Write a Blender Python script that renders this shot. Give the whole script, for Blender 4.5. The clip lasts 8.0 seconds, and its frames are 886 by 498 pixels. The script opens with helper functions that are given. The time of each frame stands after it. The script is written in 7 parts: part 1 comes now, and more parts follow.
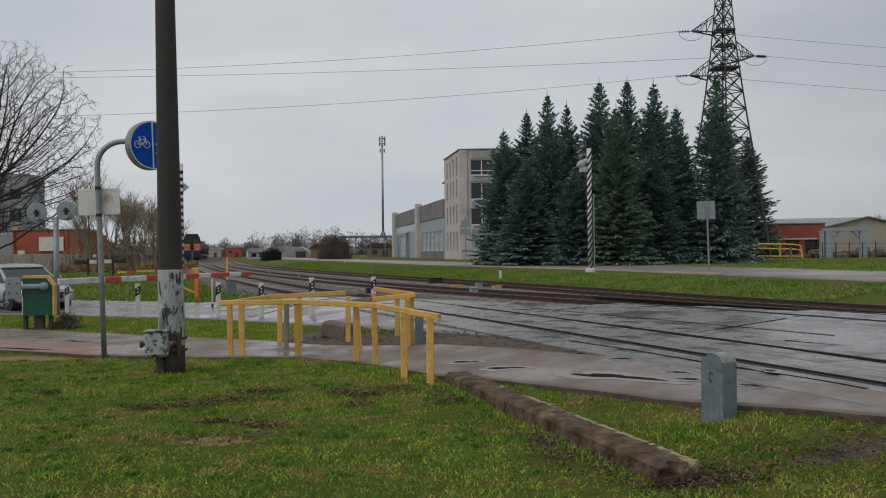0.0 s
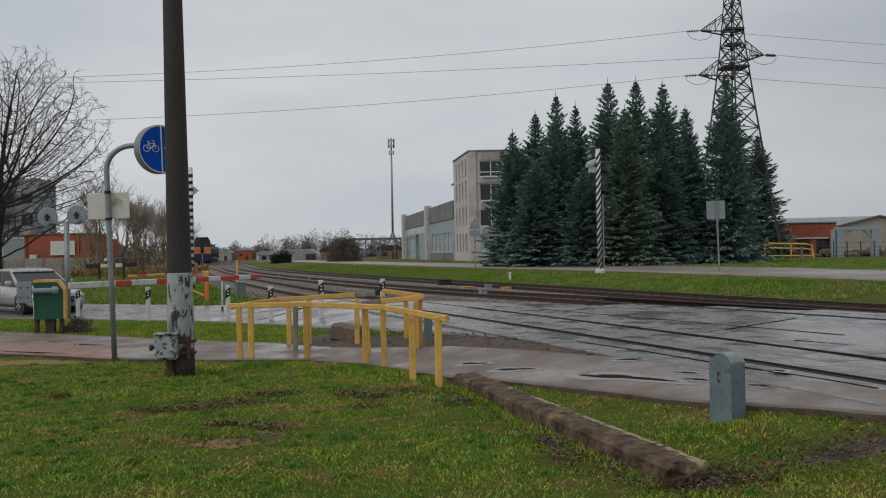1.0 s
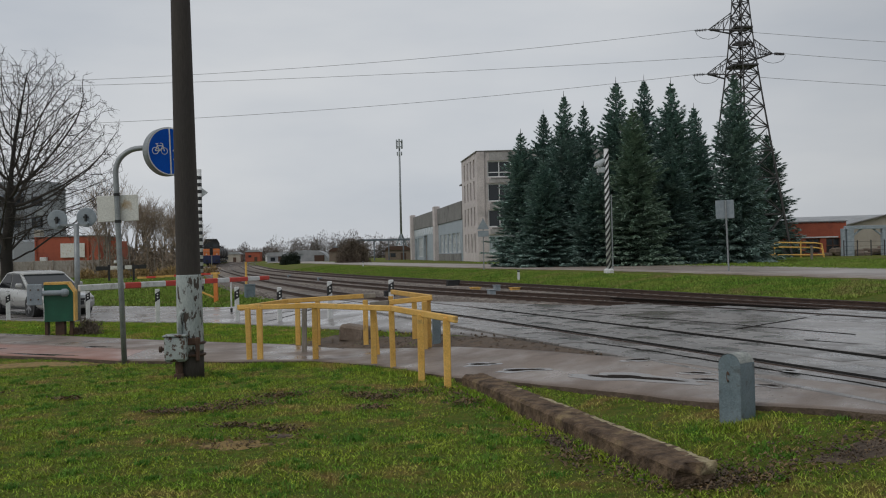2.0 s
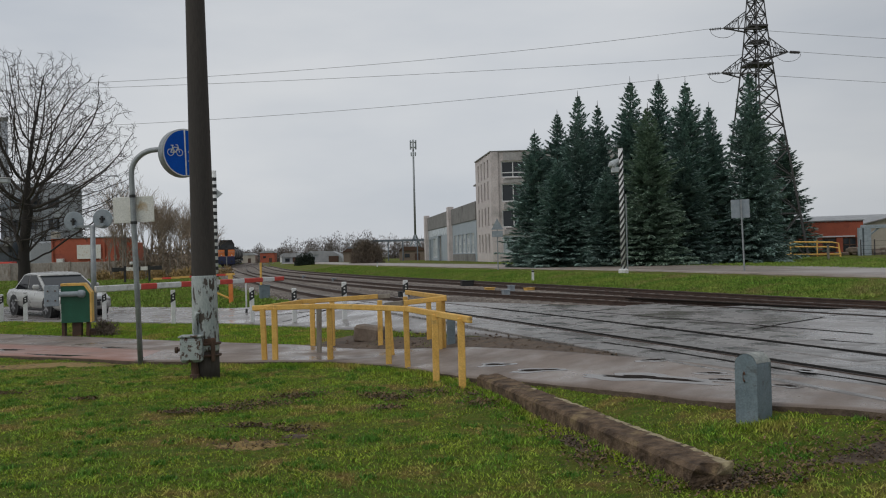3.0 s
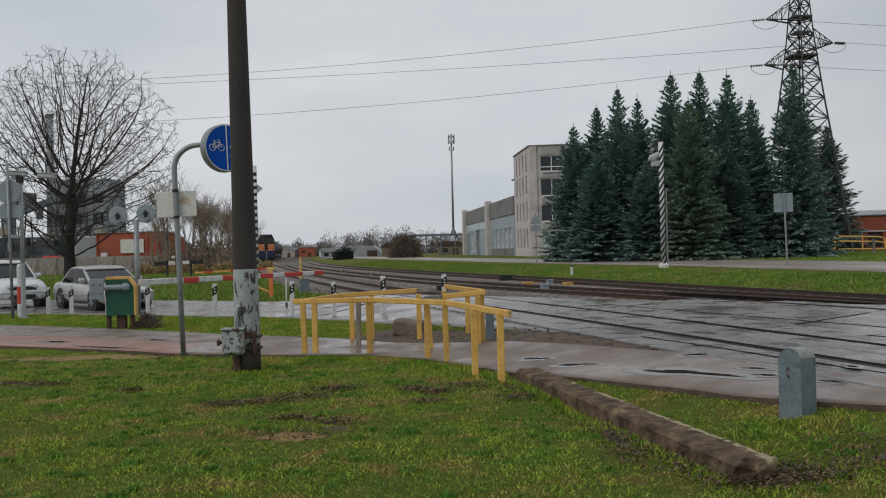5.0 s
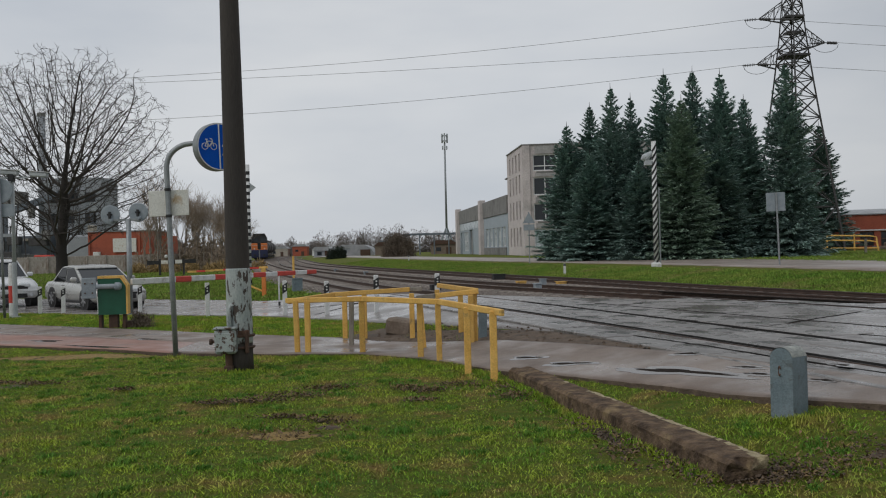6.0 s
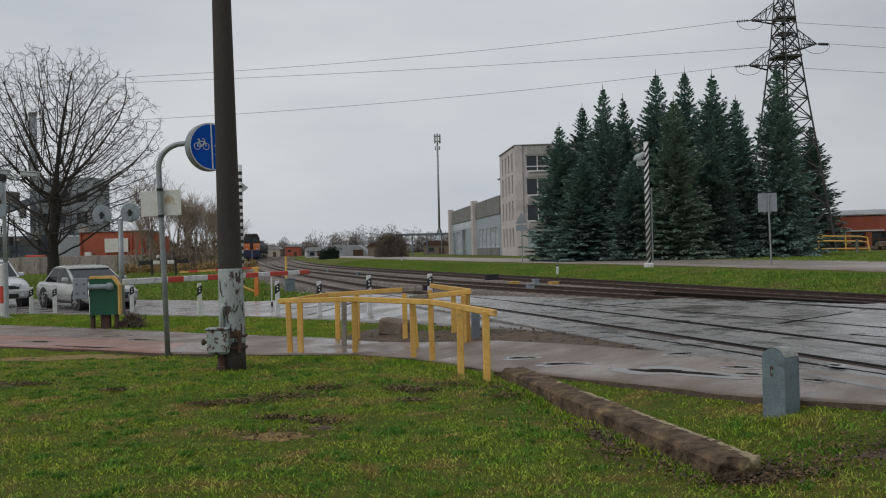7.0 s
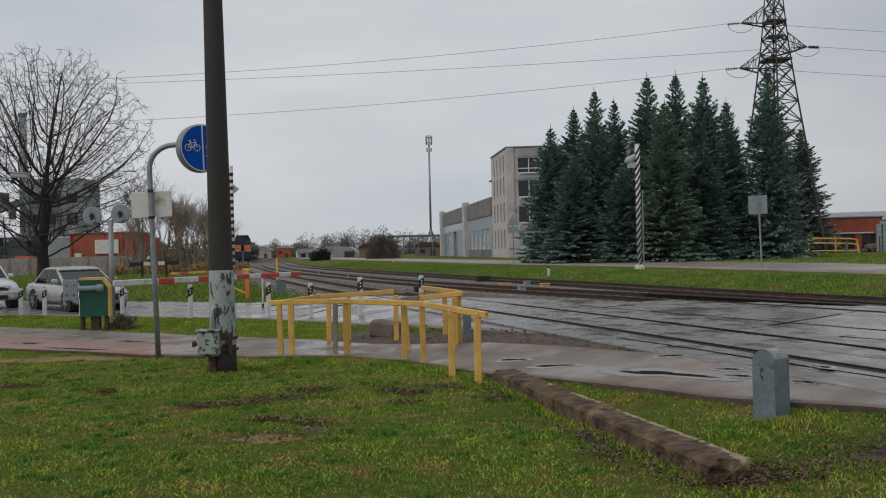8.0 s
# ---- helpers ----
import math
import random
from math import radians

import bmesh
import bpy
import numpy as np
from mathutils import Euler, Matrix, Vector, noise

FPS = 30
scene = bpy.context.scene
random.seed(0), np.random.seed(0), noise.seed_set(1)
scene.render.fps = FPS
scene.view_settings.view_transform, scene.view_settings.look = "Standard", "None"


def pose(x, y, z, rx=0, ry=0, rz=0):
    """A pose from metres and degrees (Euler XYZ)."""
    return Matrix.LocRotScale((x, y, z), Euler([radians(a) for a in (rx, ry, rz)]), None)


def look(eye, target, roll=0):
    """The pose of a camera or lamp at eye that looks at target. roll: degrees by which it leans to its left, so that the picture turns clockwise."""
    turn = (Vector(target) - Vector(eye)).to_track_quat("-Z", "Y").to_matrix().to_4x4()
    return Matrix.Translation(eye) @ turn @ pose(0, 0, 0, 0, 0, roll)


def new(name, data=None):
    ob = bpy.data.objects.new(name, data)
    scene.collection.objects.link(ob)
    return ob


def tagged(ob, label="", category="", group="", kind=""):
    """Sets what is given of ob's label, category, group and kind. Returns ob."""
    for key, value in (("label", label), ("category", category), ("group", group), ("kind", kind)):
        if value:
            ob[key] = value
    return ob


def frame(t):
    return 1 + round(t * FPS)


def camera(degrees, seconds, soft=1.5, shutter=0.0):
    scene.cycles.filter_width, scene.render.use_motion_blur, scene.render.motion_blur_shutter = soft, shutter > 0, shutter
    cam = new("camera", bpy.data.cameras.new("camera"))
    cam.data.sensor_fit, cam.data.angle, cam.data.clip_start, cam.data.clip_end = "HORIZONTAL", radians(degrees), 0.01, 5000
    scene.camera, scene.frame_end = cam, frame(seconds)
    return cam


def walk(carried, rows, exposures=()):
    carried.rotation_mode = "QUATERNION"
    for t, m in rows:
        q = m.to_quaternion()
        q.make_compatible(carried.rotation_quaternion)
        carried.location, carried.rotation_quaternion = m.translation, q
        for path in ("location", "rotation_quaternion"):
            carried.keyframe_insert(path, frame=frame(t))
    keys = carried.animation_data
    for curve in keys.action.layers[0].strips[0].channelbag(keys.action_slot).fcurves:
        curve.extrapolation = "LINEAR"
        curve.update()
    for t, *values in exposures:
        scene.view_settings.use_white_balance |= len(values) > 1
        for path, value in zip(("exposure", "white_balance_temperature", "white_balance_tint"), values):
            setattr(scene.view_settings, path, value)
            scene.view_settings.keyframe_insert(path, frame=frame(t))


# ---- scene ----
# ---------------------------------------------------------------- camera
cam = camera(52.0, 8.0, soft=1.1)
PATH = [
    (0.0, pose(-0.017, 0.004, 1.706, 90.154, 0.640, -4.387)),
    (0.5, pose(-0.006, -0.002, 1.707, 90.188, 0.775, -4.108)),
    (1.0, pose(0.009, -0.006, 1.706, 90.267, 1.001, -3.767)),
    (1.5, pose(0.012, -0.010, 1.707, 90.327, 1.171, -3.423)),
    (1.7, pose(0.014, -0.009, 1.708, 90.322, 1.205, -3.325)),
    (2.8, pose(0.014, -0.005, 1.707, 90.325, 1.400, -2.758)),
    (3.0, pose(0.011, -0.005, 1.706, 90.367, 1.405, -2.339)),
    (3.2, pose(0.008, -0.004, 1.703, 90.400, 1.412, -1.458)),
    (3.5, pose(-0.002, -0.004, 1.702, 90.332, 1.410, -0.421)),
    (3.8, pose(-0.002, -0.002, 1.701, 90.258, 1.395, -0.150)),
    (4.0, pose(0.000, -0.002, 1.700, 90.220, 1.398, 0.000)),
    (4.5, pose(-0.004, -0.008, 1.699, 90.116, 1.392, 0.232)),
    (4.7, pose(-0.005, -0.014, 1.698, 90.105, 1.386, 0.185)),
    (5.8, pose(0.001, -0.017, 1.698, 90.012, 1.356, -0.300)),
    (6.0, pose(0.002, -0.014, 1.697, 90.014, 1.364, -0.364)),
    (6.5, pose(0.001, -0.015, 1.698, 90.019, 1.353, -0.533)),
    (7.0, pose(0.000, -0.012, 1.697, 90.025, 1.340, -0.822)),
    (7.5, pose(-0.001, -0.011, 1.698, 90.070, 1.282, -1.122)),
    (8.0, pose(0.000, -0.013, 1.700, 90.117, 1.272, -1.365)),
]
walk(cam, PATH, exposures=((0.0, 0.0), (1.5, -0.02), (3.0, 0.04), (4.5, 0.09), (6.0, 0.06), (8.0, 0.02)))

# ---------------------------------------------------------------- sky and light
world = bpy.data.worlds.new("overcast_sky")
world.use_nodes = True
scene.world = world
wt = world.node_tree
wt.nodes.clear()


def wnode(kind, **kw):
    n = wt.nodes.new(kind)
    for k, v in kw.items():
        n.inputs[k].default_value = v
    return n


sky = wt.nodes.new("ShaderNodeTexSky")
sky.sky_type = "NISHITA"
sky.sun_disc = False
sky.sun_elevation, sky.sun_rotation = radians(38), radians(-115)
sky_s = wnode("ShaderNodeVectorMath")
sky_s.operation = "SCALE"
sky_s.inputs["Scale"].default_value = 0.05
wt.links.new(sky.outputs[0], sky_s.inputs[0])
wcoord = wt.nodes.new("ShaderNodeTexCoord")
wmap = wt.nodes.new("ShaderNodeMapping")
wmap.inputs["Scale"].default_value = (1.3, 1.3, 4.5)
wt.links.new(wcoord.outputs["Generated"], wmap.inputs[0])
cloud = wnode("ShaderNodeTexNoise", Scale=1.6, Detail=5.0, Roughness=0.5)
wt.links.new(wmap.outputs[0], cloud.inputs["Vector"])
ramp = wt.nodes.new("ShaderNodeValToRGB")
ramp.color_ramp.elements[0].position, ramp.color_ramp.elements[0].color = 0.33, (0.51, 0.545, 0.595, 1)
ramp.color_ramp.elements[1].position, ramp.color_ramp.elements[1].color = 0.62, (0.64, 0.66, 0.685, 1)
wt.links.new(cloud.outputs[0], ramp.inputs[0])
wmix = wt.nodes.new("ShaderNodeMix")
wmix.data_type = "RGBA"
wmix.inputs["Factor"].default_value = 0.93
wt.links.new(sky_s.outputs[0], wmix.inputs["A"])
wt.links.new(ramp.outputs[0], wmix.inputs["B"])
# the cloud cover is thicker and greyer towards the east
wsep = wt.nodes.new("ShaderNodeSeparateXYZ")
wt.links.new(wcoord.outputs["Generated"], wsep.inputs[0])
east = wt.nodes.new("ShaderNodeMapRange")
east.interpolation_type = "SMOOTHSTEP"
for k, v in (("From Min", 0.15), ("From Max", 0.75), ("To Min", 1.0), ("To Max", 0.72)):
    east.inputs[k].default_value = v
wt.links.new(wsep.outputs["X"], east.inputs["Value"])
wdim = wt.nodes.new("ShaderNodeVectorMath")
wdim.operation = "SCALE"
wt.links.new(wmix.outputs["Result"], wdim.inputs[0])
wt.links.new(east.outputs[0], wdim.inputs["Scale"])
wbg = wnode("ShaderNodeBackground", Strength=1.0)
wt.links.new(wdim.outputs[0], wbg.inputs[0])
wout = wt.nodes.new("ShaderNodeOutputWorld")
wt.links.new(wbg.outputs[0], wout.inputs[0])

sun_data = bpy.data.lights.new("sun", "SUN")
sun_data.energy, sun_data.angle, sun_data.color = 0.6, radians(25), (1.0, 0.96, 0.9)
sun = new("sun", sun_data)
sun.matrix_world = look((-40, -30, 45), (0, 0, 0))

# ---------------------------------------------------------------- materials


def make_mat(name, a, b, scale=6.0, rough=0.75, metal=0.0, bump=0.15, fine=60.0, c=None, c_scale=1.2, c_at=(0.55, 0.68),
             rough2=None, per_object=0.0, stretch=(1, 1, 1), bump_dist=0.01, spec=0.5, per_island=0.0):
    """Two tones by coarse and fine noise, an optional third tone in patches, bump of the fine grain."""
    m = bpy.data.materials.new(name)
    m.use_nodes = True
    t = m.node_tree
    bs = t.nodes["Principled BSDF"]
    co = t.nodes.new("ShaderNodeTexCoord")
    mp = t.nodes.new("ShaderNodeMapping")
    mp.inputs["Scale"].default_value = stretch
    t.links.new(co.outputs["Object"], mp.inputs[0])

    def nz(s, d=4.0, r=0.6):
        n = t.nodes.new("ShaderNodeTexNoise")
        n.inputs["Scale"].default_value, n.inputs["Detail"].default_value, n.inputs["Roughness"].default_value = s, d, r
        t.links.new(mp.outputs[0], n.inputs["Vector"])
        return n

    def mixc(f, x, y):
        k = t.nodes.new("ShaderNodeMix")
        k.data_type = "RGBA"
        t.links.new(f, k.inputs["Factor"])
        for s, v in (("A", x), ("B", y)):
            if isinstance(v, tuple):
                k.inputs[s].default_value = (*v, 1)
            else:
                t.links.new(v, k.inputs[s])
        return k.outputs["Result"]

    def rng(v, lo, hi, to0=0.0, to1=1.0):
        k = t.nodes.new("ShaderNodeMapRange")
        k.inputs["From Min"].default_value, k.inputs["From Max"].default_value = lo, hi
        k.inputs["To Min"].default_value, k.inputs["To Max"].default_value = to0, to1
        t.links.new(v, k.inputs[0])
        return k.outputs[0]

    big, small = nz(scale), nz(fine, 3.0, 0.7)
    col = mixc(rng(big.outputs[0], 0.35, 0.65), a, b)
    grain = rng(small.outputs[0], 0.25, 0.75, 0.72, 1.22)
    g = t.nodes.new("ShaderNodeVectorMath")
    g.operation = "SCALE"
    if c:
        patch = nz(c_scale, 6.0, 0.65)
        pf = rng(patch.outputs[0], *c_at)
        col = mixc(pf, col, c)
    t.links.new(col, g.inputs[0])
    t.links.new(grain, g.inputs["Scale"])
    col = g.outputs[0]
    for amount, kind, out in ((per_object, "ShaderNodeObjectInfo", "Random"), (per_island, "ShaderNodeNewGeometry", "Random Per Island")):
        if amount:
            oi = t.nodes.new(kind)
            g2 = t.nodes.new("ShaderNodeVectorMath")
            g2.operation = "SCALE"
            t.links.new(col, g2.inputs[0])
            t.links.new(rng(oi.outputs[out], 0, 1, 1 - amount, 1 + amount), g2.inputs["Scale"])
            col = g2.outputs[0]
    t.links.new(col, bs.inputs["Base Color"])
    if rough2 is not None:
        wet = nz(c_scale * 0.9, 5.0, 0.55)
        t.links.new(rng(wet.outputs[0], 0.40, 0.60, rough, rough2), bs.inputs["Roughness"])
    else:
        t.links.new(rng(big.outputs[0], 0.3, 0.7, rough * 0.85, min(1, rough * 1.1)), bs.inputs["Roughness"])
    bs.inputs["Metallic"].default_value = metal
    bs.inputs["Specular IOR Level"].default_value = spec
    if bump:
        bp = t.nodes.new("ShaderNodeBump")
        bp.inputs["Strength"].default_value, bp.inputs["Distance"].default_value = bump, bump_dist
        t.links.new(small.outputs[0], bp.inputs["Height"])
        t.links.new(bp.outputs[0], bs.inputs["Normal"])
    return m


def glass_mat(name, tint=(0.03, 0.035, 0.04)):
    m = bpy.data.materials.new(name)
    m.use_nodes = True
    b = m.node_tree.nodes["Principled BSDF"]
    b.inputs["Base Color"].default_value = (*tint, 1)
    b.inputs["Roughness"].default_value = 0.06
    b.inputs["IOR"].default_value = 1.5
    b.inputs["Specular IOR Level"].default_value = 0.3
    return m


M_TURF = make_mat("turf", (0.068, 0.118, 0.014), (0.150, 0.155, 0.030), 7.0, 0.95, bump=1.0, fine=55, c=(0.19, 0.135, 0.045), c_scale=1.3, c_at=(0.52, 0.66), bump_dist=0.03, spec=0.1)
M_GRASS = make_mat("grass_blade", (0.140, 0.285, 0.032), (0.315, 0.390, 0.048), 1.7, 0.6, bump=0, fine=9, c=(0.46, 0.345, 0.115), c_scale=1.3, c_at=(0.515, 0.68), per_island=0.55, spec=0.1)
M_CLUMP = make_mat("dark_green_tuft", (0.080, 0.200, 0.030), (0.140, 0.260, 0.040), 4, 0.6, bump=0, per_island=0.3, spec=0.1)
M_MEADOW = make_mat("meadow_grass", (0.125, 0.235, 0.034), (0.235, 0.300, 0.062), 0.8, 0.7, bump=0, fine=4, c=(0.28, 0.22, 0.10), c_scale=0.5, c_at=(0.55, 0.70), per_island=0.45, spec=0.1)
M_FARROAD = make_mat("wet_gravel_lane", (0.23, 0.185, 0.155), (0.31, 0.265, 0.23), 0.6, 0.6, bump=0.3, fine=20, c=(0.17, 0.13, 0.105), c_scale=0.4, rough2=0.35)
M_DRY = make_mat("dry_grass", (0.36, 0.25, 0.105), (0.24, 0.165, 0.07), 6, 0.9, bump=0.2, per_island=0.4)
M_DIRT = make_mat("wet_soil", (0.070, 0.048, 0.032), (0.145, 0.105, 0.075), 5, 0.92, bump=0.7, fine=30, bump_dist=0.03)
M_ASPH = make_mat("wet_asphalt", (0.185, 0.168, 0.158), (0.245, 0.224, 0.212), 1.4, 0.42, bump=0.3, fine=130, c=(0.10, 0.09, 0.085), c_scale=1.1, c_at=(0.56, 0.66), rough2=0.13, bump_dist=0.004)
M_PATH = make_mat("path_asphalt", (0.175, 0.135, 0.110), (0.245, 0.196, 0.164), 1.3, 0.75, bump=0.3, fine=110, c=(0.125, 0.098, 0.082), c_scale=0.9, rough2=0.24, bump_dist=0.004)
M_REDPATH = make_mat("red_paved_lane", (0.29, 0.155, 0.12), (0.35, 0.20, 0.16), 1.3, 0.72, bump=0.25, fine=110, c=(0.24, 0.15, 0.12), c_scale=0.9, rough2=0.32, bump_dist=0.004)
M_SLAB = make_mat("wet_concrete_slab", (0.155, 0.145, 0.138), (0.235, 0.22, 0.208), 2.2, 0.5, bump=0.35, fine=90, c=(0.075, 0.068, 0.062), c_scale=1.7, c_at=(0.55, 0.63), rough2=0.14, per_object=0.22, bump_dist=0.005)
M_BALLAST = make_mat("ballast", (0.105, 0.083, 0.068), (0.195, 0.163, 0.140), 9, 0.9, bump=0.5, fine=22, c=(0.17, 0.13, 0.10), c_scale=0.5, bump_dist=0.03, spec=0.2)
M_STONE = make_mat("ballast_stone", (0.125, 0.102, 0.086), (0.25, 0.22, 0.195), 7, 0.85, bump=0.3, per_island=0.4)
M_RAIL = make_mat("rusty_rail", (0.055, 0.034, 0.026), (0.095, 0.060, 0.045), 5, 0.6, metal=0.3, bump=0.3)
M_RAILTOP = make_mat("worn_rail_head", (0.075, 0.062, 0.055), (0.13, 0.11, 0.10), 3, 0.45, metal=0.6, bump=0.05)
M_SLEEPER = make_mat("sleeper", (0.16, 0.13, 0.11), (0.27, 0.24, 0.21), 4, 0.85, bump=0.4, per_object=0.3)
M_GROOVE = make_mat("black_groove", (0.012, 0.011, 0.010), (0.02, 0.018, 0.016), 5, 0.95, bump=0.2, spec=0.04)

# ---------------------------------------------------------------- mesh helpers


class Geo:
    """Collects vertices and faces of one mesh; mats holds the material of each face."""

    def __init__(self):
        self.v, self.f, self.m = [], [], []

    def add(self, verts, faces, m=0, xf=None):
        n = len(self.v)
        self.v.extend([tuple(xf @ Vector(p)) for p in verts] if xf else [tuple(p) for p in verts])
        self.f.extend([tuple(i + n for i in q) for q in faces])
        self.m.extend([m] * len(faces))
        return self

    def box(self, c, s, m=0, xf=None, ch=None):
        """A box with chamfered edges: centre, size, chamfer."""
        hx, hy, hz = s[0] / 2, s[1] / 2, s[2] / 2
        ch = min(hx, hy, hz) * 0.12 if ch is None else min(ch, min(hx, hy, hz) * 0.9)
        vs, idx = [], {}
        for a in (-1, 1):
            for b in (-1, 1):
                for d in (-1, 1):
                    for ax in range(3):
                        p = [a * (hx - ch), b * (hy - ch), d * (hz - ch)]
                        p[ax] = (a, b, d)[ax] * (hx, hy, hz)[ax]
                        idx[a, b, d, ax] = len(vs)
                        vs.append((p[0] + c[0], p[1] + c[1], p[2] + c[2]))
        fs = []
        k = lambda a, b, d, ax: idx[a, b, d, ax]
        for sgn in (-1, 1):
            for ax in range(3):
                o = [(-1, -1), (1, -1), (1, 1), (-1, 1)]
                q = []
                for u, w in o:
                    t = [0, 0, 0]
                    t[ax], t[(ax + 1) % 3], t[(ax + 2) % 3] = sgn, u, w
                    q.append(k(*t, ax))
                fs.append(q if sgn > 0 else q[::-1])
        for ax in range(3):
            b1, b2 = (ax + 1) % 3, (ax + 2) % 3
            for u in (-1, 1):
                for w in (-1, 1):
                    t0, t1 = [0, 0, 0], [0, 0, 0]
                    t0[ax], t1[ax] = -1, 1
                    for t in (t0, t1):
                        t[b1], t[b2] = u, w
                    q = [k(*t0, b1), k(*t1, b1), k(*t1, b2), k(*t0, b2)]
                    fs.append(q if u * w > 0 else q[::-1])
        for a in (-1, 1):
            for b in (-1, 1):
                for d in (-1, 1):
                    q = [k(a, b, d, 0), k(a, b, d, 1), k(a, b, d, 2)]
                    fs.append(q if a * b * d > 0 else q[::-1])
        return self.add(vs, fs, m, xf)

    def cyl(self, p0, p1, r0, r1=None, seg=10, m=0, cap=True, xf=None):
        return self.tube([p0, p1], [r0, r0 if r1 is None else r1], seg, m, cap, xf)

    def tube(self, pts, rad, seg=8, m=0, cap=True, xf=None):
        pts = [Vector(p) for p in pts]
        if not isinstance(rad, (list, tuple)):
            rad = [rad] * len(pts)
        vs, fs = [], []
        side = None
        for i, p in enumerate(pts):
            d = (pts[min(i + 1, len(pts) - 1)] - pts[max(i - 1, 0)]).normalized()
            if side is None:
                side = d.orthogonal().normalized()
            side = (side - d * side.dot(d)).normalized()
            up = d.cross(side)
            for j in range(seg):
                a = 2 * math.pi * j / seg
                vs.append(p + (side * math.cos(a) + up * math.sin(a)) * rad[i])
        for i in range(len(pts) - 1):
            for j in range(seg):
                k = (j + 1) % seg
                fs.append((i * seg + j, i * seg + k, (i + 1) * seg + k, (i + 1) * seg + j))
        if cap:
            fs.append(tuple(range(seg))[::-1])
            fs.append(tuple((len(pts) - 1) * seg + j for j in range(seg)))
        return self.add(vs, fs, m, xf)

    def sweep(self, prof, pts, ups=None, m=0, cap=True, xf=None):
        """A closed profile (side, up) swept along a level line of points."""
        pts = [Vector(p) for p in pts]
        vs, fs, n = [], [], len(prof)
        for i, p in enumerate(pts):
            d = (pts[min(i + 1, len(pts) - 1)] - pts[max(i - 1, 0)])
            s = Vector((d.y, -d.x, 0)).normalized()
            for a, b in prof:
                vs.append(p + s * a + Vector((0, 0, b)))
        for i in range(len(pts) - 1):
            for j in range(n):
                k = (j + 1) % n
                fs.append((i * n + j, i * n + k, (i + 1) * n + k, (i + 1) * n + j))
        if cap:
            fs += [tuple(range(n))[::-1], tuple((len(pts) - 1) * n + j for j in range(n))]
        return self.add(vs, fs, m, xf)

    def prism(self, outline, y0, y1, m=0, xf=None):
        """An outline in x, z pushed from y0 to y1."""
        n = len(outline)
        vs = [(x, y0, z) for x, z in outline] + [(x, y1, z) for x, z in outline]
        fs = [tuple(range(n)), tuple(range(2 * n - 1, n - 1, -1))] + [(j, n + j, n + (j + 1) % n, (j + 1) % n) for j in range(n)]
        return self.add(vs, fs, m, xf)

    def mesh(self, name, mats, smooth=False):
        me = bpy.data.meshes.new(name)
        me.from_pydata(self.v, [], self.f)
        for mt in mats if isinstance(mats, (list, tuple)) else [mats]:
            me.materials.append(mt)
        if any(self.m):
            me.polygons.foreach_set("material_index", self.m)
        if smooth:
            me.polygons.foreach_set("use_smooth", [True] * len(me.polygons))
        me.update()
        return me


def thing(name, place, label, category, group="", kind="", rz=0.0, lean=0.0):
    """An Empty at the foot of a thing, to carry its parts."""
    ob = new(name)
    ob.empty_display_size = 0.2
    ob.matrix_basis = pose(*place, 0, lean, rz)
    return tagged(ob, label, category, group, kind)


def part(name, geo, mats, parent, label="", smooth=False, kind=""):
    ob = new(name, geo.mesh(name, mats, smooth))
    ob.parent = parent
    return tagged(ob, label, kind=kind)


def single(name, geo, mats, label, category, group="", kind="", place=(0, 0, 0), rz=0.0, smooth=False):
    ob = new(name, geo.mesh(name, mats, smooth))
    ob.matrix_basis = pose(*place, 0, 0, rz)
    return tagged(ob, label, category, group, kind)


def np_mesh(name, verts, faces, mat, smooth=False):
    """A mesh from numpy arrays whose faces all have the same number of corners."""
    me = bpy.data.meshes.new(name)
    k = faces.shape[1]
    me.vertices.add(len(verts))
    me.vertices.foreach_set("co", verts.astype(np.float32).ravel())
    me.loops.add(faces.size)
    me.loops.foreach_set("vertex_index", faces.astype(np.int32).ravel())
    me.polygons.add(len(faces))
    me.polygons.foreach_set("loop_start", np.arange(0, faces.size, k, dtype=np.int32))
    if smooth:
        me.polygons.foreach_set("use_smooth", np.ones(len(faces), dtype=bool))
    me.materials.append(mat)
    me.update(calc_edges=True)
    return me


# ---------------------------------------------------------------- lie of the land
# near rail of each of three tracks: x by y
A_Y, A_X = [0, 6, 12.4, 19.4, 32, 45, 88, 150, 210, 300, 500], [7.3, 5.55, 3.62, 1.4, -2.9, -6.6, -17.0, -30.0, -41.5, -54, -86]
B_Y, B_X = [0, 7, 14, 21.5, 25.3, 31.8, 36.3, 51.8, 77.6, 149, 210, 300, 500], [15.4, 12.6, 9.6, 6.5, 4.8, 1.9, 0.1, -4.9, -12, -26.0, -36.6, -49, -80]
C_Y, C_X = [0, 12, 20, 25, 33, 46.7, 61, 88, 156, 210, 300, 500], [18, 12.9, 9.7, 8.0, 5.6, 1.2, -3.2, -10.6, -24, -33.0, -45, -75]
# edges of the road: y by x
NEAR_X, NEAR_Y = [-60, -30, -13.8, -8.6, -4, -2.5, -0.44, 1.13, 1.9, 2.9, 3.4, 4.0, 4.6, 5.2], [50, 36, 28.2, 25.7, 23.5, 21.9, 18.9, 16.1, 14.7, 11.9, 10.6, 8.3, 5, 0]
FAR_X, FAR_Y = [-60, -30, -11.2, -7.9, -4.1, 1.8, 4.1, 5.5, 7.6, 9, 14, 25], [58, 44, 34.4, 32.6, 29.6, 25.2, 22.7, 21.3, 19.8, 18.4, 14, 2]


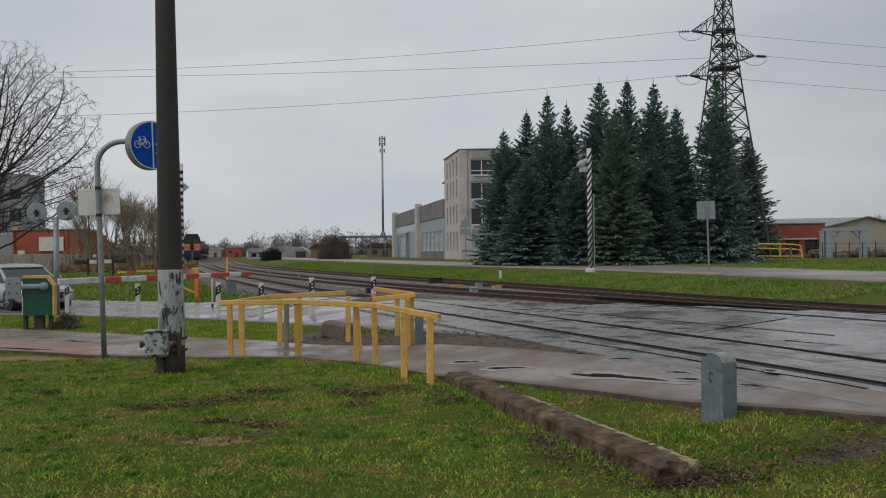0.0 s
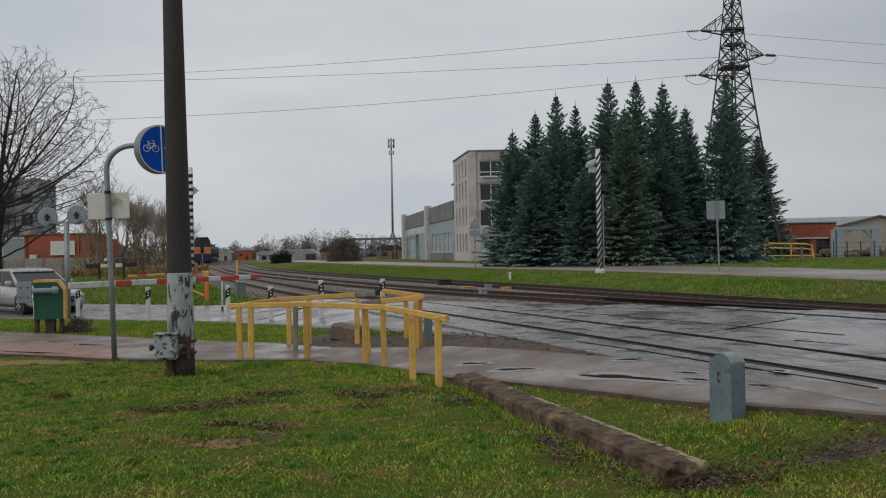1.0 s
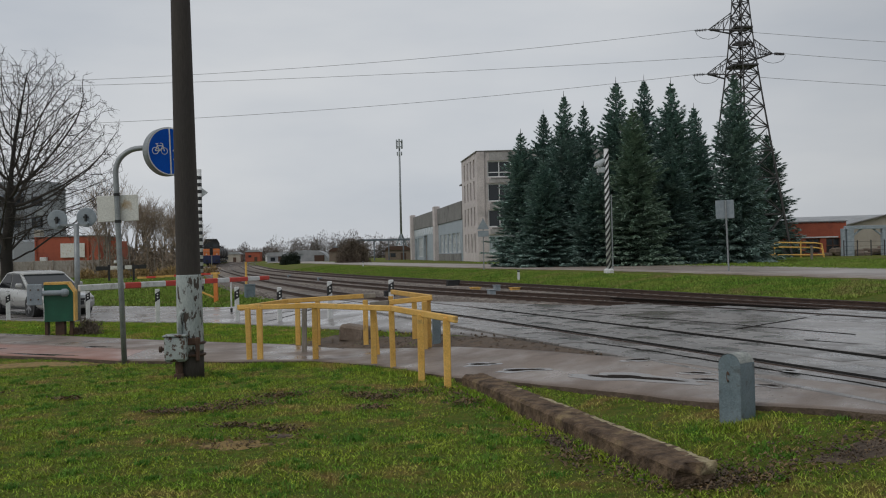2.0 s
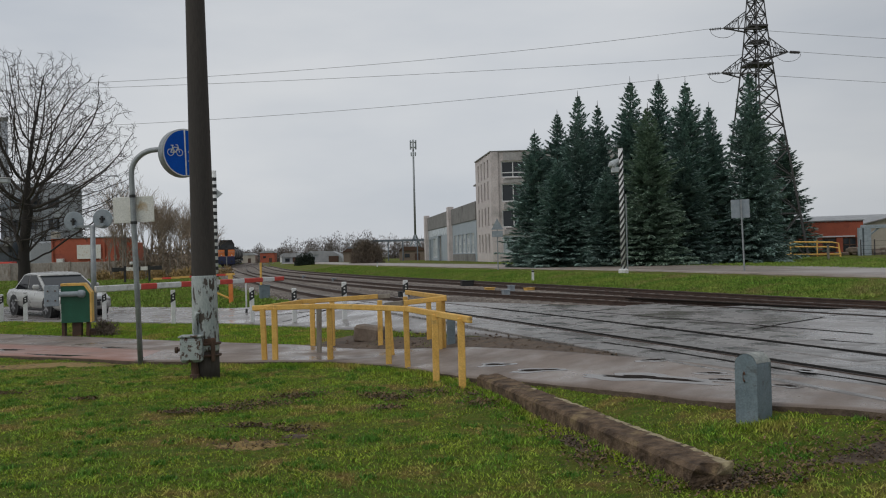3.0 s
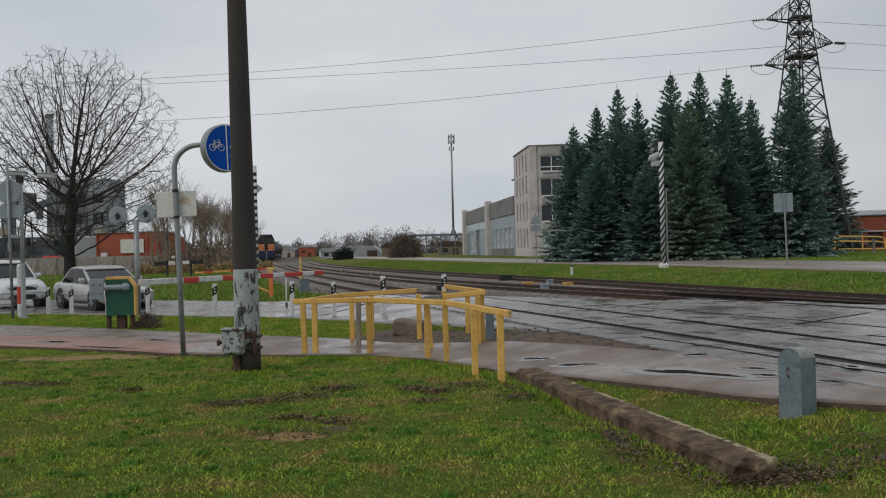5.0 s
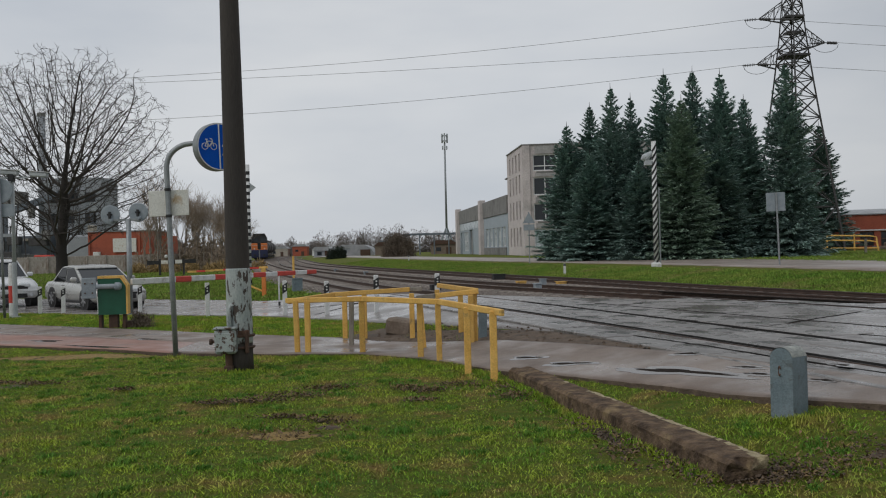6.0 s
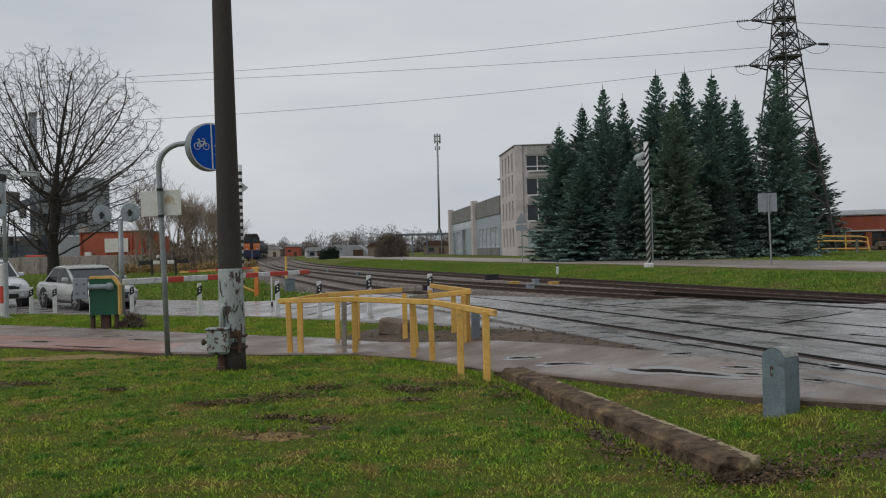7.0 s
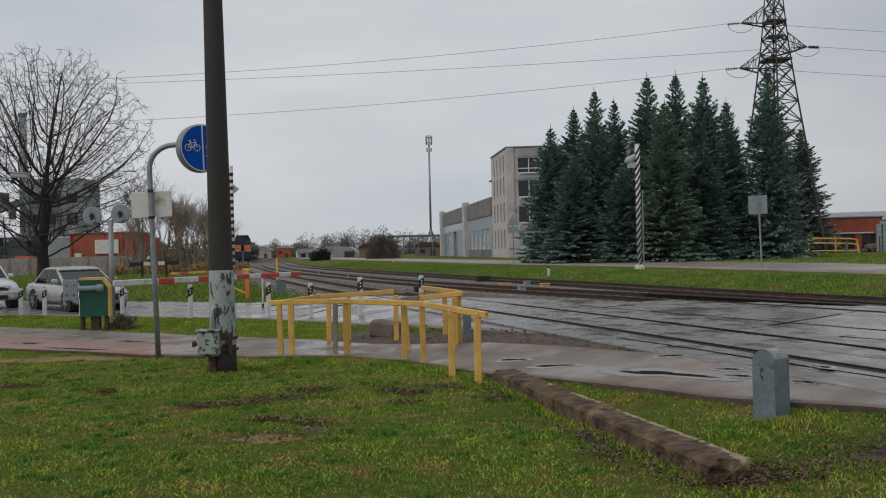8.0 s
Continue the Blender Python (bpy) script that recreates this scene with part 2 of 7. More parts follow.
def spline(ys, xs, y):
    ys, xs, y = np.array(ys, float), np.array(xs, float), np.asarray(y, float)
    m = np.gradient(xs, ys)
    i = np.clip(np.searchsorted(ys, y) - 1, 0, len(ys) - 2)
    h = ys[i + 1] - ys[i]
    u = np.clip((y - ys[i]) / h, 0, 1)
    return (2 * u**3 - 3 * u * u + 1) * xs[i] + (u**3 - 2 * u * u + u) * h * m[i] + (3 * u * u - 2 * u**3) * xs[i + 1] + (u**3 - u * u) * h * m[i + 1]


def smooth(a, b, v):
    u = np.clip((v - a) / (b - a), 0, 1)
    return u * u * (3 - 2 * u)


def road_mask(x, y, soft=0.8):
    near, far = np.interp(x, NEAR_X, NEAR_Y), np.interp(x, FAR_X, FAR_Y)
    near = np.where(x > 5.2, -20, near)
    return smooth(-soft, 0, y - near) * smooth(-soft, 0, far - y)


def ground_z(x, y):
    x, y = np.asarray(x, float), np.asarray(y, float)
    s, c = (x - spline(A_Y, A_X, y)) * 0.95, (x - spline(C_Y, C_X, y)) * 0.95
    rise = smooth(-3.5, -0.3, s)
    level = 0.20 + 0.16 * np.maximum(road_mask(x, y), smooth(20, 15, y) * smooth(3, -1.5, c))
    return level * rise + 0.06 * smooth(17, 26, y) * (1 - rise) + (0.62 - 0.20) * smooth(2.4, 7.5, c) - 0.12 * np.exp(-(((c - 2.6) / 0.8) ** 2)) * smooth(10, 20, y)


def gz(x, y):
    return float(ground_z(x, y))
# ---------------------------------------------------------------- ground, road, path, tracks
def graded(lo, a, b, hi, step, grow=1.22):
    mid = list(np.arange(a, b + step / 2, step))
    up, d = [b], step
    while up[-1] < hi:
        d *= grow
        up.append(up[-1] + d)
    down, d = [a], step
    while down[-1] > lo:
        d *= grow
        down.append(down[-1] - d)
    return np.array(down[:0:-1] + mid + up[1:])


def fbm(x, y, s, seed=0.0):
    return np.array([noise.fractal(Vector((p * s + seed, q * s, seed)), 1.0, 2.0, 3) for p, q in zip(np.ravel(x), np.ravel(y))]).reshape(np.shape(x))


gx, gy = graded(-1800, -15, 17, 1800, 0.3), graded(-300, 4.5, 38, 2500, 0.3)
GX, GY = np.meshgrid(gx, gy)
GZ = ground_z(GX, GY) + 0.03 * fbm(GX, GY, 0.7) * (1 - np.clip(road_mask(GX, GY) * 2, 0, 1)) - 0.02
def surface_z(x, y):
    """The height of the uneven ground sheet."""
    x, y = np.asarray(x, float), np.asarray(y, float)
    return ground_z(x, y) + 0.03 * fbm(x, y, 0.7) * (1 - np.clip(road_mask(x, y) * 2, 0, 1)) - 0.02


verts = np.stack([GX, GY, GZ], -1).reshape(-1, 3)
nx, ny = len(gx), len(gy)
ii = (np.arange(ny - 1)[:, None] * nx + np.arange(nx - 1)[None]).ravel()
faces = np.stack([ii, ii + 1, ii + nx + 1, ii + nx], 1)
ground = tagged(new("ground", np_mesh("ground", verts, faces, M_TURF, True)), "patchy short spring grass over uneven soil", "ground", kind="structure")


def drape(name, lo, hi, n_long, n_wide, dz, mat, label, category, thick=0.06):
    """A sheet between two lines of points, laid dz over the ground, with a skirt down its rim."""
    def line(pts):
        p = np.array(pts, float)
        d = np.r_[0, np.cumsum(np.hypot(*np.diff(p, axis=0).T))]
        u = np.linspace(0, d[-1], n_long)
        return np.c_[np.interp(u, d, p[:, 0]), np.interp(u, d, p[:, 1])]
    a, b = line(lo), line(hi)
    w = np.linspace(0, 1, n_wide)[None, :, None]
    g = a[:, None] * (1 - w) + b[:, None] * w
    z = ground_z(g[..., 0], g[..., 1]) + (dz(g[..., 0], g[..., 1]) if callable(dz) else dz)
    v = np.concatenate([g, z[..., None]], -1).reshape(-1, 3)
    i = (np.arange(n_long - 1)[:, None] * n_wide + np.arange(n_wide - 1)[None]).ravel()
    f = np.stack([i, i + n_wide, i + n_wide + 1, i + 1], 1)
    rims = []
    for col in (0, n_wide - 1):
        top = np.arange(n_long) * n_wide + col
        low = v[top].copy()
        low[:, 2] -= thick
        base = len(v)
        v = np.r_[v, low]
        k = np.arange(n_long - 1)
        q = np.stack([top[k], top[k + 1], base + k + 1, base + k], 1)
        rims.append(q if col else q[:, ::-1])
    f = np.r_[f, *rims]
    if np.cross(v[f[0, 1]] - v[f[0, 0]], v[f[0, 2]] - v[f[0, 0]])[2] < 0:
        f = f[:, ::-1]
    return tagged(new(name, np_mesh(name, v, f, mat, False)), label, category, kind="structure")


road = drape("road", [(x, y) for x, y in zip(NEAR_X, NEAR_Y)] , [(x, y) for x, y in zip(FAR_X, FAR_Y)], 220, 40, 0.012, M_ASPH,
             "wet grey asphalt road over the level crossing", "road")
P_NEAR = [(-30, 28.5), (-8.72, 17.8), (-6.04, 16.5), (-4.62, 15.6), (-2.75, 15.0), (-1.26, 14.72), (-0.3, 13.92), (0.15, 13.2), (0.82, 11.95), (1.45, 11.1), (1.97, 10.25), (2.42, 9.5), (2.79, 8.8), (3.15, 8.3), (3.7, 7.6), (4.4, 6.6), (5.2, 5.2)]
P_MID = [(-30, 31.8), (-9.9, 20.2), (-6.8, 18.6), (-4.6, 17.2), (-2.4, 16.0), (0.9, 13.2), (1.75, 12.0), (2.3, 11.0), (2.75, 10.3), (3.1, 9.6), (3.5, 9.0), (4.0, 8.2), (4.7, 7.0), (5.5, 5.4)]
P_FAR = [(-30, 34.0), (-11.2, 22.9), (-7.7, 21.0), (-4.6, 19.0), (-2.1, 17.6), (1.0, 14.45), (2.0, 12.9), (2.6, 11.8), (3.1, 11.0), (3.45, 10.2), (3.75, 9.4), (4.2, 8.5), (4.9, 7.1), (5.7, 5.5)]
path_red = drape("pavement_red_lane", P_NEAR[:4], P_MID[:4], 120, 8, 0.045, M_REDPATH, "wet reddish paved cycle lane of the path", "path")
path_grey = drape("pavement_grey_lane", P_MID[:4], P_FAR[:4], 120, 8, 0.045, M_PATH, "wet grey asphalt footpath", "path")
path_end = drape("pavement_crossing", P_NEAR[3:], P_FAR[3:], 90, 16, 0.045, M_PATH, "wet grey brown asphalt path at the crossing", "path")
far_road = drape("road_far", [(-75, 420), (-24, 200), (-4.5, 114), (6.6, 66), (12.1, 47), (15.1, 31), (18, 15), (20, 0)],
                 [(-66, 420), (-15, 200), (3, 114), (13.4, 69), (20.0, 56.5), (22.0, 38), (24, 15), (26, 0)], 160, 6, 0.03, M_FARROAD, "wet brown gravel lane beyond the tracks", "road")
dirt_strip = drape("ground_bare_strip", P_FAR[4:8], [(-1.2, 19.0), (1.0, 15.9), (1.85, 14.6), (2.75, 12.0)], 50, 8, 0.022, M_DIRT, "bare wet soil and gravel strip beside the path", "soil")

# ballast beds, sleepers, rails
RAIL = [(-0.065, 0), (0.065, 0), (0.065, 0.012), (0.012, 0.03), (0.012, 0.125), (0.036, 0.135), (0.036, 0.165), (-0.036, 0.165), (-0.036, 0.135), (-0.012, 0.125), (-0.012, 0.03), (-0.065, 0.012)]


def track_line(ys_, xs_, y, off):
    """The point off metres to the far side of a track's near rail, at y."""
    x0, x1 = float(spline(ys_, xs_, y - 0.3)), float(spline(ys_, xs_, y + 0.3))
    d = Vector((x1 - x0, 0.6, 0)).normalized()
    p = Vector((float(spline(ys_, xs_, y)), y, 0)) + Vector((d.y, -d.x, 0)) * off
    return p, d


def steps(a, b, near=0.8, grow=0.02):
    out = [a]
    while out[-1] < b:
        out.append(out[-1] + near + grow * max(0, out[-1] - 20))
    return out


def bed_rise(x, y):
    """The ballast's height over the ground: filled up between rails, sunk under the deck."""
    edge = smooth(0.0, 0.10, (x - spline(A_Y, A_X, y) + 1.0) / 14) * smooth(0.0, 0.8, spline(C_Y, C_X, y) + 2.7 - x)
    return -0.03 + 0.07 * (1 - np.maximum(road_mask(x, y, 1.0), smooth(23, 18, y))) * edge


TRACKS = (("a", A_Y, A_X), ("b", B_Y, B_X), ("c", C_Y, C_X))
ballast = drape("ballast", [(float(spline(A_Y, A_X, y)) - 1.0, y) for y in steps(3, 480, 2, 0.05)], [(float(spline(C_Y, C_X, y)) + 2.7, y) for y in steps(3, 480, 2, 0.05)], 260, 40, bed_rise, M_BALLAST,
                "brown grey crushed stone track bed", "ballast", 0.16)
for code, ty, tx in TRACKS:
    tr = thing("railway_track", (0, 0, 0), "rusty railway track on sleepers and stone ballast", "railway track", "tracks of the station throat", kind="structure")
    for off in (0.0, 1.52):
        pts = [track_line(ty, tx, y, off)[0] for y in steps(3.0, 470)]
        pts = [Vector((p.x, p.y, 0.215)) for p in pts]
        g = Geo().sweep(RAIL, pts)
        head = Geo().sweep([(-0.024, 0.166), (0.024, 0.166), (0.024, 0.169), (-0.024, 0.169)], pts)
        rl = part("rail", g, M_RAIL, tr)
        part("rail_head", head, M_RAILTOP, rl, "worn shiny running surface")
    sl = Geo().box((0.76, 0, 0), (2.7, 0.25, 0.16), ch=0.025).mesh("sleeper", M_SLEEPER)
    far = Geo()
    y, count = 14.0 if code == "c" else 21.0, 0
    while y < 170:
        p, d = track_line(ty, tx, y, 0)
        if float(road_mask(p.x + 0.7, p.y, 0.3)) < 0.3:
            m = Matrix.Translation((p.x, p.y, 0.185)) @ Matrix.Rotation(math.atan2(-d.x, d.y), 4, "Z")
            if count < 110:
                ob = new("sleeper", sl)
                ob.parent, ob.matrix_basis = tr, m
                count += 1
            else:
                far.box((0.76, 0, 0), (2.7, 0.25, 0.16), xf=m)
        y += 0.56 * d.y
    part("far_sleepers", far, M_SLEEPER, tr, kind="stuff")
# ---------------------------------------------------------------- paints of the small things
M_POLE = make_mat("dark_weathered_pole", (0.040, 0.034, 0.031), (0.066, 0.056, 0.050), 3, 0.9, bump=0.5, fine=70, stretch=(1, 1, 0.12))
M_FLAKE = make_mat("flaking_grey_paint", (0.30, 0.34, 0.335), (0.42, 0.45, 0.44), 5, 0.7, bump=0.5, fine=50, c=(0.060, 0.045, 0.036), c_scale=13, c_at=(0.535, 0.57), stretch=(1, 1, 0.35))
M_BOXPAINT = make_mat("rusty_grey_paint", (0.30, 0.34, 0.335), (0.40, 0.44, 0.43), 4, 0.6, bump=0.4, c=(0.075, 0.042, 0.028), c_scale=14, c_at=(0.535, 0.575))
M_RUST = make_mat("dark_rust", (0.06, 0.035, 0.025), (0.11, 0.06, 0.04), 8, 0.85, bump=0.4)
M_GALV = make_mat("galvanised_steel", (0.24, 0.26, 0.27), (0.33, 0.35, 0.36), 6, 0.5, metal=0.4, bump=0.1)
M_BLUE = make_mat("blue_sign_face", (0.001, 0.075, 0.44), (0.002, 0.09, 0.50), 2, 0.5, bump=0, spec=0.12)
M_WHITE = make_mat("white_paint", (0.62, 0.63, 0.62), (0.74, 0.74, 0.73), 5, 0.55, bump=0.1, c=(0.42, 0.40, 0.37), c_scale=3)
M_PLATE = make_mat("stained_white_plate", (0.66, 0.65, 0.60), (0.75, 0.74, 0.70), 4, 0.6, bump=0.1, c=(0.45, 0.30, 0.14), c_scale=3.2, c_at=(0.56, 0.72))
M_YELLOW = make_mat("faded_yellow_paint", (0.64, 0.365, 0.080), (0.75, 0.465, 0.130), 5, 0.7, bump=0.25, c=(0.34, 0.22, 0.09), c_scale=6, c_at=(0.58, 0.72), per_object=0.12)
M_BAREWOOD = make_mat("weathered_grey_wood", (0.20, 0.18, 0.15), (0.30, 0.27, 0.23), 6, 0.8, bump=0.4, stretch=(1, 1, 0.2))
M_BOLLARD = make_mat("blue_grey_painted_concrete", (0.135, 0.18, 0.205), (0.19, 0.24, 0.265), 5, 0.6, bump=0.5, fine=55, c=(0.10, 0.115, 0.12), c_scale=7, c_at=(0.56, 0.64))
M_BOLTOP = make_mat("lichen_on_concrete", (0.22, 0.24, 0.23), (0.40, 0.41, 0.38), 14, 0.9, bump=0.6)
M_LOG = make_mat("muddy_old_concrete", (0.058, 0.039, 0.027), (0.195, 0.135, 0.088), 6, 0.95, bump=1.0, fine=22, c=(0.27, 0.20, 0.11), c_scale=3.4, c_at=(0.56, 0.70), spec=0.2, bump_dist=0.03)
M_BLOCK = make_mat("rough_brown_concrete", (0.17, 0.13, 0.10), (0.25, 0.20, 0.16), 4, 0.9, bump=0.8, fine=22, bump_dist=0.03)
M_GREEN = make_mat("dark_green_paint", (0.008, 0.085, 0.045), (0.012, 0.11, 0.06), 4, 0.45, bump=0.08)
M_RED = make_mat("red_paint", (0.55, 0.045, 0.03), (0.63, 0.07, 0.05), 5, 0.5, bump=0.08)
M_BLACK = make_mat("black_paint", (0.015, 0.015, 0.016), (0.028, 0.028, 0.028), 5, 0.6, bump=0.1)
M_GREYPAINT = make_mat("blue_grey_paint", (0.23, 0.27, 0.30), (0.30, 0.34, 0.37), 5, 0.5, bump=0.08)
M_ORANGE = make_mat("orange_paint", (0.70, 0.20, 0.04), (0.76, 0.25, 0.06), 4, 0.5, bump=0.05)
M_CAMWHITE = make_mat("pale_grey_steel", (0.36, 0.39, 0.40), (0.45, 0.48, 0.49), 5, 0.45, bump=0.05)


def on_ground(x, y, dz=0.0):
    return (x, y, gz(x, y) - 0.03 + dz)


# ---------------------------------------------------------------- power pole with its switch box
pole = thing("utility_pole", on_ground(-2.93, 13.4), "tall dark weathered pole with flaking grey paint near its foot", "utility pole", lean=-0.55)
zs = [0, 0.25, 0.5, 1.0, 1.5, 3, 5, 7, 9.5]
part("shaft", Geo().tube([(0, 0, z) for z in zs], [0.186 - 0.0088 * z for z in zs], 20), M_POLE, pole, smooth=True)
pz = [0.42, 0.45, 0.8, 1.2, 1.50, 1.52]
part("painted_sleeve", Geo().tube([(0, 0, z) for z in pz], [0.184, 0.190, 0.187, 0.183, 0.179, 0.172], 20), M_FLAKE, pole, "flaking pale grey paint", smooth=True)
bx = part("switch_box", Geo().box((-0.15, -0.235, 0.47), (0.31, 0.20, 0.36), ch=0.03), M_BOXPAINT, pole, "rusty pale grey metal box")
part("box_lid", Geo().box((-0.15, -0.235, 0.66), (0.34, 0.23, 0.035), ch=0.012), M_BOXPAINT, bx)
part("box_door", Geo().box((-0.15, -0.342, 0.46), (0.25, 0.014, 0.27), ch=0.006), M_BOXPAINT, bx)
part("box_handle", Geo().tube([(-0.30, -0.25, 0.47), (-0.345, -0.25, 0.47), (-0.35, -0.25, 0.47), (-0.385, -0.25, 0.47)], [0.022, 0.022, 0.045, 0.045], 12), M_RUST, bx)
for hz in (0.37, 0.56):
    part("hinge", Geo().cyl((-0.018, -0.345, hz - 0.03), (-0.018, -0.345, hz + 0.03), 0.012, seg=8), M_RUST, bx)
part("box_strap", Geo().box((0.08, -0.185, 0.57), (0.20, 0.03, 0.08)), M_RUST, bx)
part("clamp", Geo().tube([(0.20 * math.cos(a), 0.20 * math.sin(a), 0.53) for a in np.linspace(-2.9, 0.3, 12)], 0.022, 6), M_RUST, pole, "rusty iron clamp")
part("clamp", Geo().tube([(0.20 * math.cos(a), 0.20 * math.sin(a), 0.36) for a in np.linspace(-2.9, 0.3, 12)], 0.022, 6), M_RUST, pole, "rusty iron clamp")
part("side_bracket", Geo().box((0.135, -0.17, 0.45), (0.05, 0.09, 0.34), ch=0.012), M_RUST, pole)
part("conduit", Geo().tube([(-0.10, -0.20, 0.66), (-0.10, -0.20, 0.92), (-0.09, -0.18, 0.97), (0.0, -0.15, 1.02)], 0.032, 10), M_FLAKE, pole, smooth=True)
part("cable_pipe", Geo().cyl((-0.13, -0.17, -0.05), (-0.13, -0.2, 0.3), 0.055, 0.05, 10).box((-0.13, -0.18, 0.06), (0.13, 0.13, 0.1)), M_RUST, pole)

# ---------------------------------------------------------------- cycle path sign
sg = thing("cycle_path_sign", on_ground(-4.50, 15.52), "round blue cycle path sign on a bent grey steel pole", "traffic sign", lean=-1.5)
arc = [(0.42 - 0.42 * math.cos(a), 0, 3.22 + 0.40 * math.sin(a)) for a in np.linspace(0, math.pi / 2, 10)]
part("post", Geo().tube([(0, 0, 0), (0, 0, 1.5), (0, 0, 3.0)] + arc + [(0.62, 0, 3.62)], 0.045, 12), M_GALV, sg, smooth=True)
for cz_ in (2.38, 2.83):
    part("collar", Geo().cyl((0, 0, cz_), (0, 0, cz_ + 0.05), 0.052, seg=12), M_BLACK, sg)
disc = Matrix.Translation((0.87, 0.02, 3.54)) @ Matrix.Rotation(radians(40), 4, "Z")
shell = Geo().tube([(0, 0.09, 0), (0, 0.075, 0), (0, -0.075, 0), (0, -0.085, 0)], [0.37, 0.41, 0.41, 0.40], 40, xf=disc)
lb = part("lamp_box", shell, M_GALV, sg, "grey metal casing", smooth=False)
part("face", Geo().cyl((0, -0.084, 0), (0, -0.092, 0), 0.385, seg=40, xf=disc), M_BLUE, lb, "blue face with white marks")
ring = Geo()
for i in range(40):
    a0, a1 = 2 * math.pi * i / 40, 2 * math.pi * (i + 1) / 40
    q = [(r * math.cos(a), -0.0945, r * math.sin(a)) for a, r in ((a0, 0.382), (a1, 0.382), (a1, 0.400), (a0, 0.400))]
    ring.add(q, [(0, 1, 2, 3)], xf=disc)
part("white_rim", ring, M_WHITE, lb)
bike = Geo()


def bar(g, a, b, w, y=-0.0955):
    g.tube([(a[0], y, a[1]), (b[0], y, b[1])], w, 6, xf=disc)


bar(bike, (0.0, -0.38), (0.0, 0.38), 0.012)
for cx in (-0.265, -0.105):
    for i in range(14):
        a0, a1 = 2 * math.pi * i / 14, 2 * math.pi * (i + 1) / 14
        bar(bike, (cx + 0.055 * math.cos(a0), 0.0 + 0.055 * math.sin(a0)), (cx + 0.055 * math.cos(a1), 0.0 + 0.055 * math.sin(a1)), 0.006)
for a, b in (((-0.265, 0), (-0.225, 0.085)), ((-0.225, 0.085), (-0.125, 0.085)), ((-0.225, 0.085), (-0.185, 0)), ((-0.185, 0), (-0.125, 0.085)), ((-0.105, 0), (-0.135, 0.125)),
             ((-0.135, 0.125), (-0.17, 0.13)), ((-0.225, 0.085), (-0.235, 0.115)), ((-0.255, 0.117), (-0.21, 0.117)), ((-0.265, 0), (-0.185, 0))):
    bar(bike, a, b, 0.007)
part("bicycle_mark", bike, M_WHITE, lb, "white bicycle symbol and dividing line")
strokes = Geo()
for a, b in (((0.06, 0.0), (0.15, 0.14)), ((0.06, -0.15), (0.15, 0.0)), ((0.15, 0.0), (0.23, -0.15)), ((0.15, 0.14), (0.24, 0.03))):
    bar(strokes, a, b, 0.019)
part("white_strokes", strokes, M_WHITE, lb)
part("plate", Geo().box((-0.01, 0.065, 2.63), (0.68, 0.02, 0.44), ch=0.006), M_PLATE, sg, "stained white plate with a rusty edge")

# ---------------------------------------------------------------- yellow staggered railings


def railing(posts, rails, label, bare=()):
    x0, y0 = posts[0][:2]
    r = thing("pedestrian_railing", (x0, y0, 0), label, "railing", "yellow railings round the path")
    for i, (x, y, lean) in enumerate(posts):
        z0 = gz(x, y) - 0.05
        lo, hi = Vector((x - x0, y - y0, z0)), Vector((x - x0 + lean, y - y0, 0.90 + max(0.0, z0 - 0.02) * 0.8))
        d = hi - lo
        m = Matrix.Translation((lo + hi) / 2) @ d.to_track_quat("Z", "Y").to_matrix().to_4x4()
        part("post", Geo().box((0, 0, 0), (0.092, 0.085, d.length), ch=0.01, xf=m), M_BAREWOOD if i in bare else M_YELLOW, r, "bare grey wooden post" if i in bare else "")
    for a, b, ma in rails:
        a, b = Vector((a[0] - x0, a[1] - y0, a[2])), Vector((b[0] - x0, b[1] - y0, b[2]))
        d = b - a
        m = Matrix.Translation((a + b) / 2) @ d.to_track_quat("X", "Z").to_matrix().to_4x4()
        part("rail", Geo().box((0, 0, 0), (d.length, 0.055, 0.085), ch=0.01, xf=m), ma, r, "weathered grey stretch of rail" if ma is M_BAREWOOD else "")
    return r


railing([(-2.36, 15.13, -0.02), (-2.18, 15.09, 0.0), (-1.26, 14.9, 0.0), (-0.29, 14.0, 0.0), (0.0, 13.5, -0.01), (0.385, 12.38, 0), (0.69, 11.55, 0)],
        [((-2.55, 15.18, 0.90), (-1.26, 14.86, 0.915), M_YELLOW), ((-1.255, 14.86, 0.915), (0.0, 13.46, 0.92), M_YELLOW), ((0.002, 13.455, 0.92), (0.80, 11.32, 0.885), M_YELLOW)],
        "faded yellow railing with square posts beside the path")
railing([(-1.80, 17.43, 0), (-1.42, 17.40, 0), (-0.49, 16.7, 0), (-1.55, 15.99, 0.02)],
        [((-2.52, 15.26, 0.88), (-1.95, 16.9, 0.90), M_YELLOW), ((-1.945, 16.91, 0.90), (-0.52, 16.75, 0.97), M_YELLOW), ((-0.515, 16.75, 0.97), (-0.30, 16.73, 0.975), M_BAREWOOD)],
        "yellow railing with a bare grey post beside the path", bare=(3,))
railing([(-0.25, 15.04, -0.06), (0.40, 16.4, 0), (0.53, 14.80, 0), (0.59, 14.93, 0), (-0.02, 17.0, 0)],
        [((-0.36, 15.02, 0.90), (-0.05, 14.98, 0.93), M_BAREWOOD), ((-0.045, 14.98, 0.93), (0.66, 14.86, 0.995), M_YELLOW), ((0.0, 17.3, 1.01), (0.64, 14.92, 1.0), M_YELLOW)],
        "yellow railing with patched rails at the crossing")

